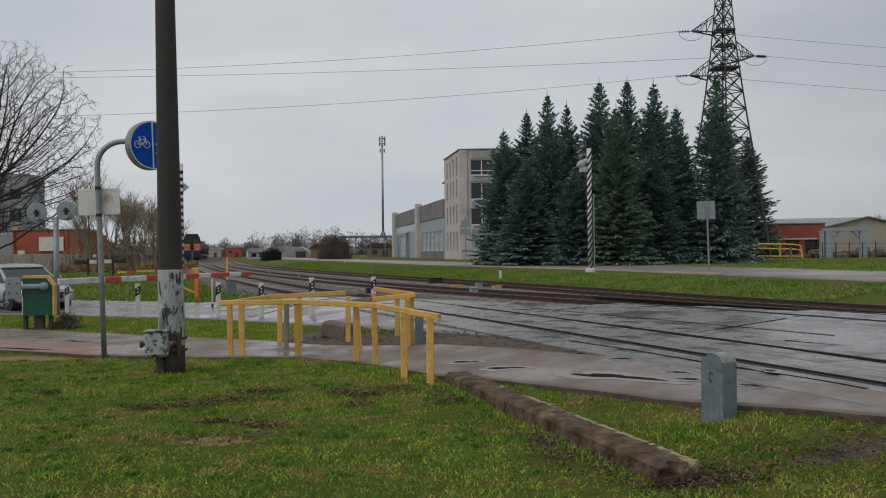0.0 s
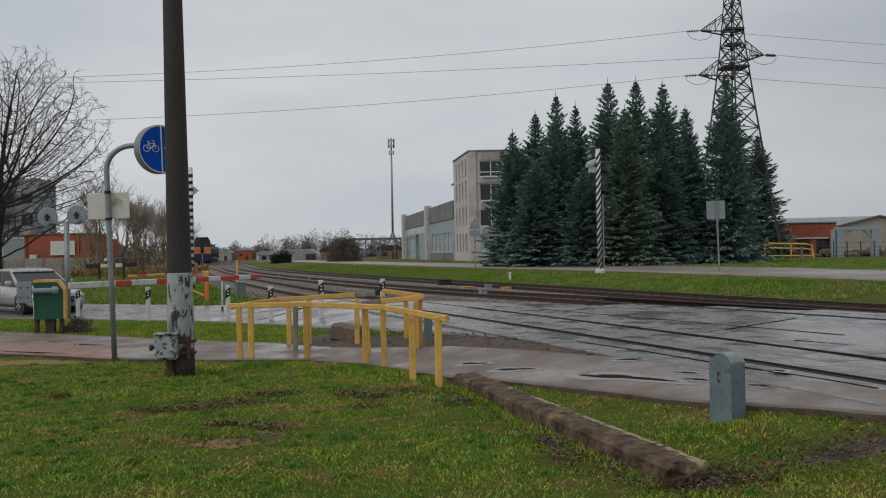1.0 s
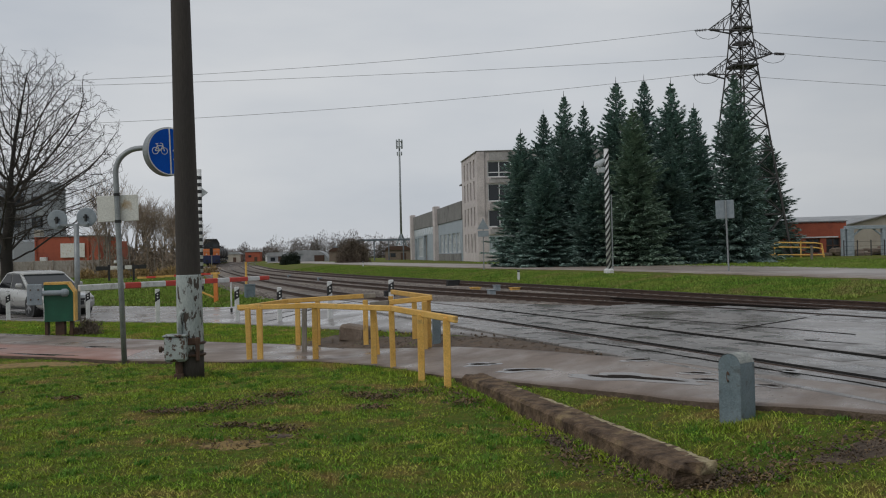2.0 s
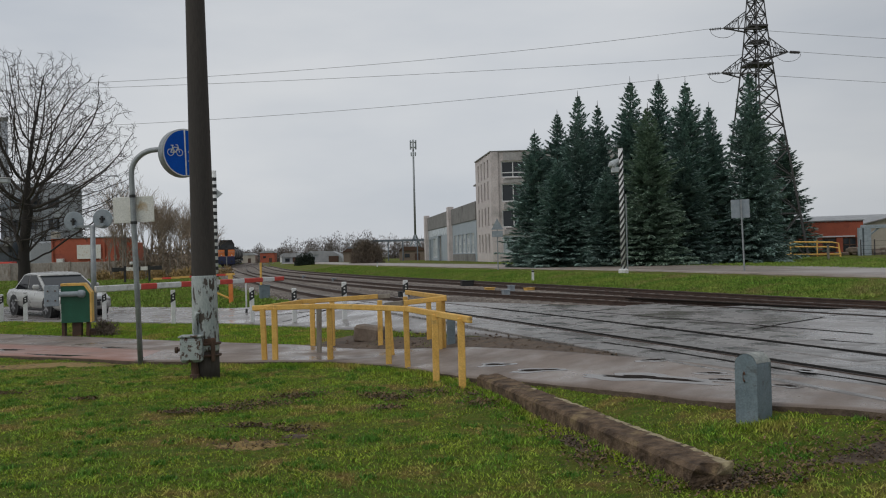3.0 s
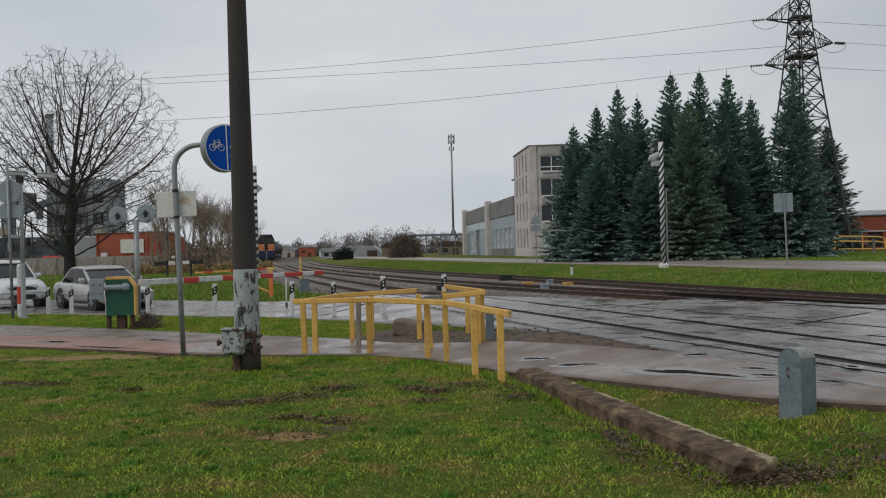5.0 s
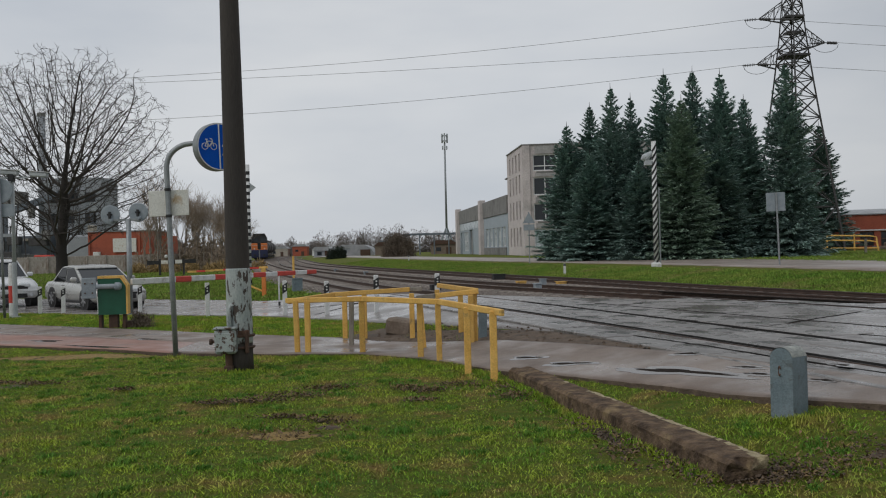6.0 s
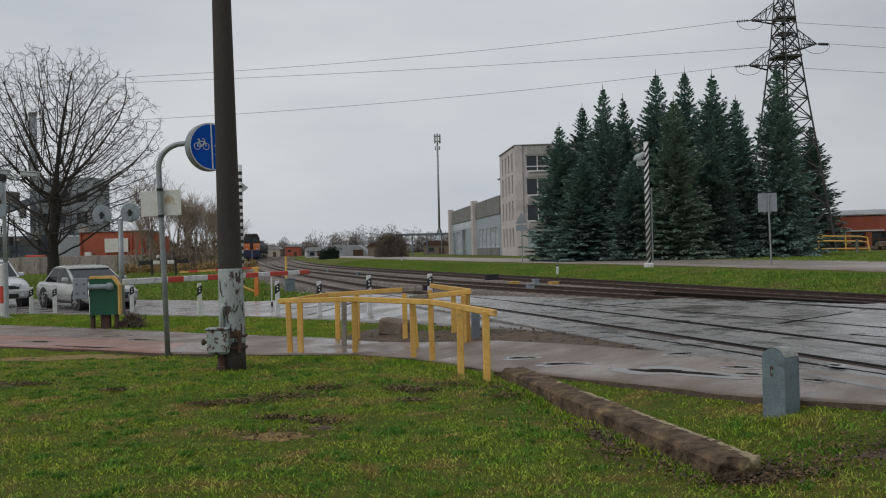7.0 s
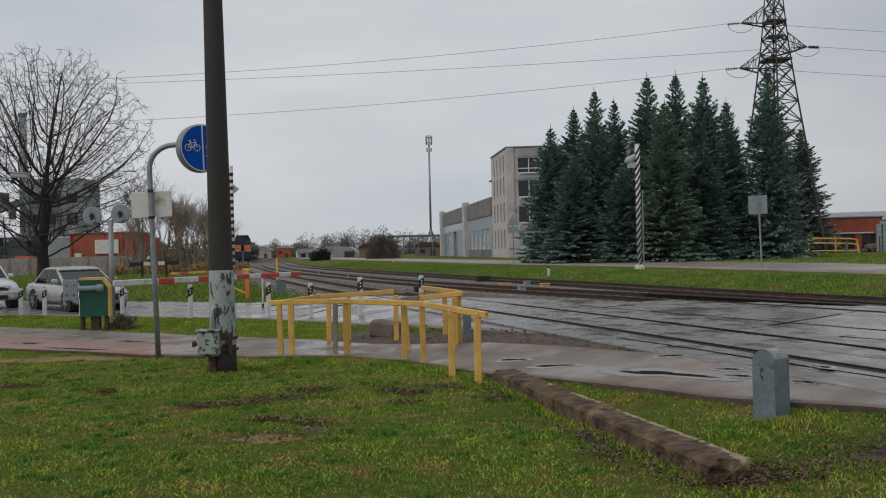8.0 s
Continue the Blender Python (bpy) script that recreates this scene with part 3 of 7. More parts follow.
# ---------------------------------------------------------------- concrete lumps and short posts
blk = Geo()
blk.box((0, 0, 0.16), (0.56, 0.42, 0.34), ch=0.05, xf=Matrix.Rotation(radians(-24), 4, "Z") @ Matrix.Rotation(radians(7), 4, "Y"))
single("concrete_block", blk, M_BLOCK, "rough brown broken concrete block lying on bare soil", "concrete block", place=on_ground(-0.74, 17.8))
gp = thing("marker_post", on_ground(0.74, 15.3), "short blue grey painted post behind a yellow railing", "marker post")
part("shaft", Geo().box((0, 0, 0.26), (0.14, 0.12, 0.56), ch=0.015), M_BOLLARD, gp)
part("cap", Geo().box((0, 0, 0.545), (0.15, 0.13, 0.02), ch=0.008), M_BOLTOP, gp)

bol = thing("concrete_bollard", on_ground(3.045, 7.9), "blue grey painted concrete cable marker with a rounded top", "bollard", rz=-53)
out = [(-0.108, -0.08), (0.108, -0.08)] + [(0.108 * math.cos(a), 0.505 + 0.108 * math.sin(a)) for a in np.linspace(0, math.pi, 13)]
part("body", Geo().prism(out, -0.115, 0.115), M_BOLLARD, bol)
top = [(0.111 * math.cos(a), 0.508 + 0.111 * math.sin(a)) for a in np.linspace(0.25, math.pi - 0.25, 11)]
cap = Geo()
for (xa, za), (xb, zb) in zip(top[:-1], top[1:]):
    cap.add([(xa, -0.112, za), (xb, -0.112, zb), (xb, 0.112, zb), (xa, 0.112, za)], [(0, 3, 2, 1)])
part("weathered_top", cap, M_BOLTOP, bol, "pale lichen-spotted top", smooth=True)
part("ring", Geo().tube([(-0.01 + 0.017 * math.cos(a), -0.125 - 0.014 * math.cos(a), 0.415 + 0.042 * math.sin(a)) for a in np.linspace(0.4, 5.6, 14)], 0.006, 6), M_RUST, bol, "iron ring")

# the broken concrete beam, tapered and crumbling
beam_a, beam_b = Vector((1.01, 11.45, 0)), Vector((2.17, 6.42, 0))
n, prof = 200, [(-0.16, -0.10), (0.16, -0.10), (0.158, 0.095), (0.143, 0.122), (-0.125, 0.112), (-0.160, 0.080)]
vs, fs = [], []
ax = (beam_b - beam_a).normalized()
sd = Vector((-ax.y, ax.x, 0))
K = 36
for i in range(n + 1):
    u = i / n
    p = beam_a.lerp(beam_b, u)
    p.z = gz(p.x, p.y) + 0.03
    sc = 1.0 - 0.12 * (1 - u)
    for k in range(K):
        t = k / K * len(prof)
        j = int(t)
        a, b = Vector(prof[j]), Vector(prof[(j + 1) % len(prof)])
        q = a.lerp(b, t - j) * sc
        w = p + sd * q.x + Vector((0, 0, q.y))
        nz_ = noise.fractal(w * 5.5, 1.0, 2.0, 4) * 0.009 + noise.fractal(w * 17, 1.0, 2.0, 3) * (0.005 + 0.004 * u) + noise.fractal(w * 1.3, 1.0, 2.0, 2) * 0.008
        d = (sd * q.x + Vector((0, 0, q.y))).normalized()
        endp = (noise.noise(Vector((q.x * 9, q.y * 9, 3.1))) * 0.07) if i in (0, n) else 0
        vs.append(w + d * nz_ + ax * endp)
for i in range(n):
    for k in range(K):
        fs.append((i * K + k, i * K + (k + 1) % K, (i + 1) * K + (k + 1) % K, (i + 1) * K + k))
for i, rev in ((0, True), (n, False)):
    c = sum((vs[i * K + k] for k in range(K)), Vector()) / K + ax * (0.03 if i else -0.03)
    vs.append(c)
    for k in range(K):
        tri = (i * K + k, i * K + (k + 1) % K, len(vs) - 1)
        fs.append(tri if not rev else tri[::-1])
fs = [f[::-1] for f in fs]
beam = single("concrete_beam", Geo().add(vs, fs), M_LOG, "old muddy concrete beam lying half sunk in grass", "concrete beam")
# the bare, lichen-pale arris along one upper edge
M_ARRIS = make_mat("pale_lichen_concrete", (0.27, 0.22, 0.12), (0.44, 0.37, 0.23), 9, 0.9, bump=0.8, fine=40, c=(0.12, 0.085, 0.05), c_scale=3.0, c_at=(0.5, 0.6), bump_dist=0.02)
beam.data.materials.append(M_ARRIS)
for f in beam.data.polygons:
    c = f.center
    off = (c - beam_a).dot(sd)
    u = (c - beam_a).dot(ax) / (beam_b - beam_a).length
    edge = 0.102 + 0.045 * noise.noise(c * 3.0) + 0.03 * noise.noise(c * 11.0) - 0.06 * max(0.0, u - 0.9) * 10
    if off > edge and c.z - gz(c.x, c.y) > 0.06 and 0.25 < u:
        f.material_index = 1

# ---------------------------------------------------------------- road edge posts
mp_mesh = [Geo().box((0, 0, 0.44), (0.12, 0.05, 1.02), ch=0.015).mesh("post", M_WHITE),
           Geo().prism([(-0.061, 0.60), (0.061, 0.68), (0.061, 0.90), (-0.061, 0.82)], -0.029, 0.029).mesh("black_band", M_BLACK),
           Geo().cyl((0, -0.031, 0.72), (0, -0.034, 0.72), 0.022, seg=10).mesh("reflector", M_WHITE), Geo().cyl((0, -0.031, 0.80), (0, -0.034, 0.80), 0.022, seg=10).mesh("reflector", M_WHITE)]
for x, y, h in ((-11.9, 27.2, 0.88), (-11.1, 26.95, 0.88), (-9.75, 26.2, 0.9), (-8.72, 26.6, 0.9), (-6.22, 24.5, 0.97), (-4.05, 24.0, 1.0), (-2.85, 23.2, 0.95), (-1.50, 22.0, 1.0), (-0.02, 21.6, 0.85)):
    ob = thing("guide_post", on_ground(x, y), "white roadside guide post with a black slanted band", "guide post", "guide posts along the road", rz=20)
    ob.scale = (1, 1, h)
    for me in mp_mesh:
        c = new(me.name, me)
        c.parent = ob

# ---------------------------------------------------------------- level crossing barrier
bm_ = thing("barrier_machine", on_ground(-7.95, 21.35), "dark green barrier cabinet with yellow edges on short legs", "barrier machine", rz=12)
part("housing", Geo().prism([(0.0, 0.36), (0.62, 0.36), (0.62, 1.02), (0.50, 1.20), (0.0, 1.20)], -0.22, 0.22), M_GREEN, bm_)
part("yellow_edge", Geo().prism([(0.60, 0.36), (0.66, 0.36), (0.66, 1.04), (0.52, 1.26), (0.0, 1.26), (0.0, 1.205), (0.495, 1.205), (0.622, 1.02), (0.622, 0.36)], -0.235, 0.235), M_YELLOW, bm_, "yellow painted edge strip")
part("counterweight", Geo().box((-0.18, -0.30, 0.99), (0.32, 0.05, 0.48), ch=0.012), M_GREYPAINT, bm_, "grey counterweight plate")
for bx_, bz_ in ((-0.10, 1.1), (-0.26, 1.1), (-0.10, 0.88), (-0.26, 0.88)):
    part("bolt", Geo().cyl((bx_, -0.325, bz_), (bx_, -0.345, bz_), 0.018, seg=8), M_RUST, bm_)
part("arm_drum", Geo().tube([(-0.02, -0.30, 1.02), (0.38, -0.30, 1.02), (0.40, -0.30, 1.02), (0.50, -0.30, 1.02), (0.54, -0.30, 1.02)], [0.06, 0.06, 0.09, 0.09, 0.05], 14), M_GREYPAINT, bm_, "grey arm drum")
for x, w in ((0.03, 0.07), (0.32, 0.20), (0.56, 0.07)):
    part("leg", Geo().box((x, 0, 0.18), (w, 0.3, 0.42)), M_RUST, bm_)
part("base_rubble", Geo().box((0.75, 0.1, 0.08), (0.5, 0.4, 0.2), ch=0.06).box((0.95, 0.3, 0.12), (0.3, 0.3, 0.25), ch=0.07), M_RUST, bm_)
boom_a, boom_b = Vector((-7.25, 21.5, 1.10)), Vector((-4.02, 30.0, 1.06))
boom = thing("barrier_boom", boom_a, "lowered white and red striped level crossing barrier boom", "barrier")
bd = boom_b - boom_a
bmx = bd.to_track_quat("X", "Z").to_matrix().to_4x4()
cuts = [0, 0.184, 0.255, 0.372, 0.47, 0.58, 0.655, 0.728, 0.848, 0.93, 1.0]
for i in range(10):
    a, b = cuts[i] * bd.length, cuts[i + 1] * bd.length
    part("white_band" if i % 2 == 0 else "red_band", Geo().box(((a + b) / 2, 0, 0), (b - a, 0.07, 0.155 - 0.002 * i), ch=0.02, xf=bmx), M_WHITE if i % 2 == 0 else M_RED, boom)
for u, l in ((0.74, 0.98),):
    p = bd * u
    part("drop_rod", Geo().cyl(p, p - Vector((0, 0, l - 0.12)), 0.025, seg=8), M_WHITE, boom)
    part("rod_foot", Geo().cyl(p - Vector((0, 0, l - 0.12)), p - Vector((0, 0, l)), 0.035, seg=8), M_BLACK, boom)

# crossing lights seen from behind
cl = thing("crossing_signal", on_ground(-8.80, 26.0), "grey crossing signal post with two round backboards", "railway signal")
part("post", Geo().tube([(0, 0, 0), (0, 0, 2.75)], [0.075, 0.07], 12), M_GALV, cl, smooth=True)
part("cross_arm", Geo().box((-0.1, 0, 2.72), (0.95, 0.06, 0.07)), M_GALV, cl)
for x, z in ((-0.53, 2.88), (0.27, 2.93)):
    dsc = part("backboard", Geo().tube([(x, 0.02, z), (x, 0.03, z), (x, 0.06, z)], [0.25, 0.275, 0.275], 28), M_GREYPAINT, cl, "round grey backboard")
    part("bracket", Geo().box((x, -0.01, z), (0.14, 0.06, 0.05)).box((x, -0.02, z - 0.02), (0.05, 0.08, 0.2)), M_BLACK, dsc)
    part("lamp_back", Geo().tube([(x + 0.05, 0.0, z - 0.17), (x + 0.05, -0.12, z - 0.17)], [0.06, 0.04], 12), M_GREYPAINT, dsc)

# far-left signs and camera post
rs = thing("road_sign", on_ground(-12.25, 25.7), "grey back of a round road sign with a lower plate", "traffic sign", lean=-1.0)
part("post", Geo().cyl((0, 0, 0), (0, 0, 4.5), 0.04, seg=10), M_GALV, rs, smooth=True)
part("round_plate", Geo().tube([(0, 0.05, 3.62), (0, 0.06, 3.62), (0, 0.075, 3.62)], [0.33, 0.35, 0.35], 28), M_GREYPAINT, rs, "grey back of a round plate")
part("lower_plate", Geo().box((0, 0.06, 3.06), (0.72, 0.02, 0.36)), M_GREYPAINT, rs)
cp = thing("camera_post", on_ground(-12.08, 26.0), "pale grey camera post with two cameras on a cross arm", "camera post")
part("lower_tube", Geo().tube([(0, 0, 0), (0, 0, 0.04), (0, 0, 0.041), (0, 0, 1.55), (0, 0, 1.6)], [0.17, 0.17, 0.070, 0.066, 0.05], 12), M_CAMWHITE, cp, smooth=False)
part("upper_tube", Geo().cyl((0, 0, 1.58), (0, 0, 4.25), 0.058, 0.05, 12), M_CAMWHITE, cp, smooth=True)
part("cross_arm", Geo().box((0, 0, 4.0), (0.9, 0.05, 0.05)), M_CAMWHITE, cp)
for x in (-0.42, 0.42):
    cm = part("camera_housing", Geo().box((x, -0.05, 4.12), (0.52, 0.16, 0.14), ch=0.03, xf=Matrix.Rotation(radians(5), 4, "Y")), M_CAMWHITE, cp)
    part("sun_hood", Geo().box((x, -0.05, 4.20), (0.6, 0.2, 0.015), xf=Matrix.Rotation(radians(5), 4, "Y")), M_WHITE, cm)
part("junction_box", Geo().box((0, -0.05, 4.0), (0.16, 0.16, 0.22)), M_BLACK, cp)
rp = thing("striped_post", on_ground(-12.45, 26.6), "thick white post with a red band by the roadside", "bollard")
part("shaft", Geo().tube([(0, 0, 0), (0, 0, 1.5), (0, 0, 1.56)], [0.085, 0.085, 0.055], 14), M_WHITE, rp, smooth=False)
part("red_band", Geo().cyl((0, 0, 0.40), (0, 0, 0.90), 0.089, seg=14), M_RED, rp)

# boards, second barrier and posts over the road
hb = thing("barrier_boards", on_ground(-21.9, 75.0), "low black and white boards on short posts beside the tracks", "barrier", rz=8)
for x in (-0.95, 0.95):
    part("post", Geo().box((x, 0, 0.68), (0.16, 0.14, 1.46)), M_BLACK, hb)
for i in range(7):
    part("board", Geo().box((-1.68 + 0.56 * i, -0.09, 1.12 + 0.012 * i), (0.55, 0.05, 0.30 if i % 3 else 0.34), ch=0.01), M_PLATE if i in (2, 4) else M_BLACK, hb)
part("lamp_stem", Geo().cyl((-0.45, 0, 1.1), (-0.45, 0, 1.52), 0.03, seg=6), M_BLACK, hb)
part("lamp_globe", Geo().tube([(-0.45, 0, 1.48), (-0.45, 0, 1.54), (-0.45, 0, 1.68), (-0.45, 0, 1.74)], [0.06, 0.13, 0.13, 0.05], 12), M_WHITE, hb)
b2 = thing("far_barrier", on_ground(-6.62, 34.6), "thin faded red and white barrier arm with an orange post", "barrier")
part("post", Geo().box((0.0, 0, 0.42), (0.15, 0.13, 0.95)), M_ORANGE, b2)
part("post_cap", Geo().box((0.0, 0, 1.02), (0.17, 0.15, 0.2)), M_YELLOW, b2)
for i in range(9):
    part("red_band" if i % 3 == 1 else "white_band", Geo().box((-2.75 + 0.34 * i, 0.1, 1.02 + 0.012 * i), (0.338, 0.05, 0.075)), M_RED if i % 3 == 1 else M_YELLOW, b2)
part("stay", Geo().cyl((-0.10, 0.1, 0.22), (-0.55, 0.1, 0.42), 0.04, seg=6), M_YELLOW, b2)
part("short_post", Geo().box((-0.62, 0.1, 0.3), (0.1, 0.1, 0.7)), M_WHITE, b2)
yp = thing("marker_post", on_ground(-12.4, 34.9), "pale yellowish post at the far roadside", "marker post")
part("shaft", Geo().box((0, 0, 0.42), (0.12, 0.08, 0.9)), M_WHITE, yp)
wp = thing("marker_post", on_ground(-6.42, 40.5), "thin tan wooden post by the tracks", "marker post")
part("shaft", Geo().cyl((0, 0, 0), (0, 0, 1.4), 0.05, seg=8), M_YELLOW, wp)

# trackside boxes
for x, y, sx, sz, ma, lab in ((-0.1, 32.4, 0.55, 0.28, M_BLACK, "black trackside equipment box"), (3.3, 36.0, 0.55, 0.16, M_YELLOW, "yellow point machine cover between rails"),
                              (4.75, 35.0, 0.55, 0.14, M_YELLOW, "yellow point machine cover between rails"), (4.0, 34.6, 0.32, 0.34, M_GREYPAINT, "small grey trackside junction box"),
                              (3.4, 31.0, 0.35, 0.3, M_GREYPAINT, "small grey trackside junction box"), (-4.4, 55.5, 0.35, 0.3, M_GREYPAINT, "small grey trackside junction box"), (-7.4, 66.0, 0.35, 0.3, M_GREYPAINT, "small grey trackside junction box"),
                              (2.75, 41.0, 0.9, 0.4, M_BLACK, "black trackside equipment box"), (-5.5, 35.5, 0.6, 0.75, M_BOLLARD, "grey cabinet beside the tracks")):
    tb = thing("trackside_box", (x, y, gz(x, y) + 0.05), lab, "equipment box", "boxes beside the tracks", rz=18)
    sx, sz = sx * 0.65, sz * 0.65
    part("body", Geo().box((0, 0, sz / 2 - 0.06), (sx, 0.25, sz + 0.1), ch=0.02), ma, tb)
    part("lid", Geo().box((0, 0, sz), (sx + 0.04, 0.29, 0.025)), ma, tb)


# striped poles


def striped_pole(x, y, h, r, step, label, slant=0.6):
    sp = thing("striped_pole", on_ground(x, y), label, "striped pole")
    part("shaft", Geo().tube([(0, 0, 0), (0, 0, h)], r, 14), M_WHITE, sp, smooth=True)
    z = 0.15
    while z < h - step:
        g = Geo()
        N = 14
        vs_, fs_ = [], []
        for j in range(N + 1):
            a = 2 * math.pi * j / N
            dz = slant * step * math.cos(a)
            for e in (0, step * 0.5):
                vs_.append(((r + 0.004) * math.cos(a), (r + 0.004) * math.sin(a), max(0.02, z + dz + e)))
        fs_ = [(2 * j, 2 * j + 2, 2 * j + 3, 2 * j + 1) for j in range(N)]
        part("black_band", g.add(vs_, fs_), M_BLACK, sp)
        z += step
    return sp


s1 = striped_pole(10.4, 43.1, 6.0, 0.115, 0.34, "black and white striped lamp pole on the grass bank")
part("conduit", Geo().cyl((0.2, 0, 0), (0.2, 0, 3.8), 0.035, seg=8), M_GALV, s1)
part("lamp_hood", Geo().tube([(-0.62, 0, 5.15), (-0.42, 0, 5.2), (-0.12, 0, 5.45), (-0.05, 0, 5.5)], [0.03, 0.22, 0.10, 0.05], 12).box((-0.28, 0, 4.98), (0.34, 0.3, 0.26)), M_CAMWHITE, s1, "pale floodlight")
part("foot", Geo().box((0, 0, 0.1), (0.42, 0.42, 0.28), ch=0.06), M_WHITE, s1)
s2 = striped_pole(-9.42, 45.5, 6.1, 0.12, 0.34, "black and white striped railway pole beside the tracks", 0.0)
part("arrow_plate", Geo().prism([(0.1, 4.7), (0.42, 4.95), (0.1, 5.2)], -0.02, 0.02), M_CAMWHITE, s2)

# signs over the tracks
q1 = thing("square_sign", on_ground(15.37, 40.7), "grey back of a square road sign on a pole", "traffic sign", lean=-1.5)
part("post", Geo().cyl((0, 0, 0), (0, 0, 3.3), 0.04, seg=10), M_GALV, q1)
part("plate", Geo().box((-0.02, 0.06, 2.88), (0.86, 0.025, 0.84), ch=0.01), M_GREYPAINT, q1, "grey square plate")
q2 = thing("triangle_sign", on_ground(6.3, 62.0), "grey back of a triangular sign with a lower plate", "traffic sign")
part("post", Geo().cyl((0, 0, 0), (0, 0, 3.5), 0.04, seg=8), M_GALV, q2)
part("triangle_plate", Geo().prism([(-0.42, 2.75), (0.42, 2.75), (0.0, 3.5)], -0.08, -0.06), M_GREYPAINT, q2)
part("lower_plate", Geo().box((0, -0.07, 2.45), (0.75, 0.02, 0.4)), M_GREYPAINT, q2)
for x, y in ((6.3, 45.0), (-2.9, 92.0)):
    q3 = thing("guide_post", on_ground(x, y), "white and black guide post on the grass bank", "guide post", "guide posts along the road")
    part("post", Geo().box((0, 0, 0.25), (0.12, 0.06, 0.56), ch=0.01), M_WHITE, q3)
    part("black_band", Geo().box((0, 0, 0.47), (0.124, 0.064, 0.1)), M_BLACK, q3)
# ---------------------------------------------------------------- buildings and far things
M_PANEL = make_mat("pale_concrete_panel", (0.50, 0.448, 0.435), (0.60, 0.545, 0.53), 0.5, 0.85, bump=0.2, fine=8, c=(0.40, 0.365, 0.355), c_scale=0.35)
M_PANELDARK = make_mat("stained_dark_panel", (0.17, 0.165, 0.16), (0.24, 0.235, 0.225), 0.6, 0.9, bump=0.2, fine=8, c=(0.12, 0.115, 0.11), c_scale=0.4)
M_GREYPANEL = make_mat("streaked_grey_panel", (0.30, 0.29, 0.285), (0.40, 0.385, 0.375), 0.7, 0.9, bump=0.2, fine=8, c=(0.22, 0.21, 0.205), c_scale=0.5, stretch=(1, 1, 0.5))
M_SHEET = make_mat("blue_grey_cladding", (0.29, 0.34, 0.38), (0.36, 0.41, 0.45), 0.5, 0.6, bump=0.1, fine=6)
M_GLASS = glass_mat("dark_window_glass")
M_MILK = make_mat("milky_glazing", (0.33, 0.39, 0.41), (0.44, 0.49, 0.51), 1.2, 0.3, bump=0)
M_FRAME = make_mat("white_window_frame", (0.62, 0.63, 0.63), (0.72, 0.72, 0.72), 2, 0.5, bump=0)
M_BRICK = make_mat("red_brick", (0.33, 0.082, 0.045), (0.41, 0.11, 0.065), 1.0, 0.9, bump=0.3, fine=14, c=(0.26, 0.07, 0.045), c_scale=0.6)
M_ROOF = make_mat("grey_roof_sheet", (0.27, 0.28, 0.29), (0.36, 0.37, 0.38), 0.8, 0.7, bump=0.1)
M_BEIGE = make_mat("beige_render", (0.36, 0.32, 0.27), (0.44, 0.40, 0.34), 0.6, 0.9, bump=0.1)
M_STEEL = make_mat("dark_lattice_steel", (0.050, 0.048, 0.050), (0.085, 0.08, 0.08), 3, 0.7, metal=0.2, bump=0)
M_FENCE = make_mat("stained_concrete_fence", (0.30, 0.265, 0.235), (0.41, 0.375, 0.34), 2.2, 0.9, bump=0.3, fine=10, c=(0.19, 0.135, 0.105), c_scale=1.6, c_at=(0.50, 0.66), stretch=(1, 1, 0.35), per_object=0.14)
M_IND = make_mat("dull_blue_grey_metal", (0.11, 0.13, 0.155), (0.17, 0.195, 0.22), 0.5, 0.7, bump=0.1)
M_INDLIGHT = make_mat("pale_grey_cladding", (0.26, 0.28, 0.30), (0.34, 0.36, 0.38), 0.5, 0.7, bump=0.1)
M_WIRE = make_mat("wire", (0.25, 0.255, 0.26), (0.29, 0.295, 0.30), 3, 0.6, bump=0)
M_LOCOBLUE = make_mat("dark_blue_loco_paint", (0.012, 0.018, 0.06), (0.018, 0.025, 0.08), 2, 0.5, bump=0)
M_LOCOORANGE = make_mat("orange_loco_paint", (0.62, 0.16, 0.035), (0.68, 0.20, 0.05), 2, 0.5, bump=0)


def wall_frame(a, b):
    """A matrix whose x runs along a wall from a to b (x, y), y goes into the house, z is up."""
    d = Vector((b[0] - a[0], b[1] - a[1], 0))
    x = d.normalized()
    y = Vector((-x.y, x.x, 0))
    m = Matrix.Identity(4)
    m.col[0][:3], m.col[1][:3] = x, y
    m.col[3][:3] = (a[0], a[1], 0)
    return m, d.length


def holed_wall(g, w, h, holes, thick, z0=0.0, m=0, xf=None):
    """A wall in x, z with rectangular openings (x0, x1, z0, z1) right through it."""
    xs = sorted({0.0, w, *[v for q in holes for v in q[:2]]})
    zs_ = sorted({z0, z0 + h, *[v for q in holes for v in q[2:]]})
    seen = {}
    for i in range(len(xs) - 1):
        for k in range(len(zs_) - 1):
            cx, cz = (xs[i] + xs[i + 1]) / 2, (zs_[k] + zs_[k + 1]) / 2
            if any(q[0] < cx < q[1] and q[2] < cz < q[3] for q in holes):
                continue
            ids = []
            for p in [(x, y, z) for y in (0, thick) for x, z in ((xs[i], zs_[k]), (xs[i + 1], zs_[k]), (xs[i + 1], zs_[k + 1]), (xs[i], zs_[k + 1]))]:
                if p not in seen:
                    seen[p] = len(g.v)
                    g.v.append(tuple(xf @ Vector(p)) if xf else p)
                ids.append(seen[p])
            for q in ((0, 1, 2, 3), (7, 6, 5, 4), (0, 4, 5, 1), (1, 5, 6, 2), (2, 6, 7, 3), (3, 7, 4, 0)):
                g.f.append(tuple(ids[j] for j in q))
                g.m.append(m)
    return g


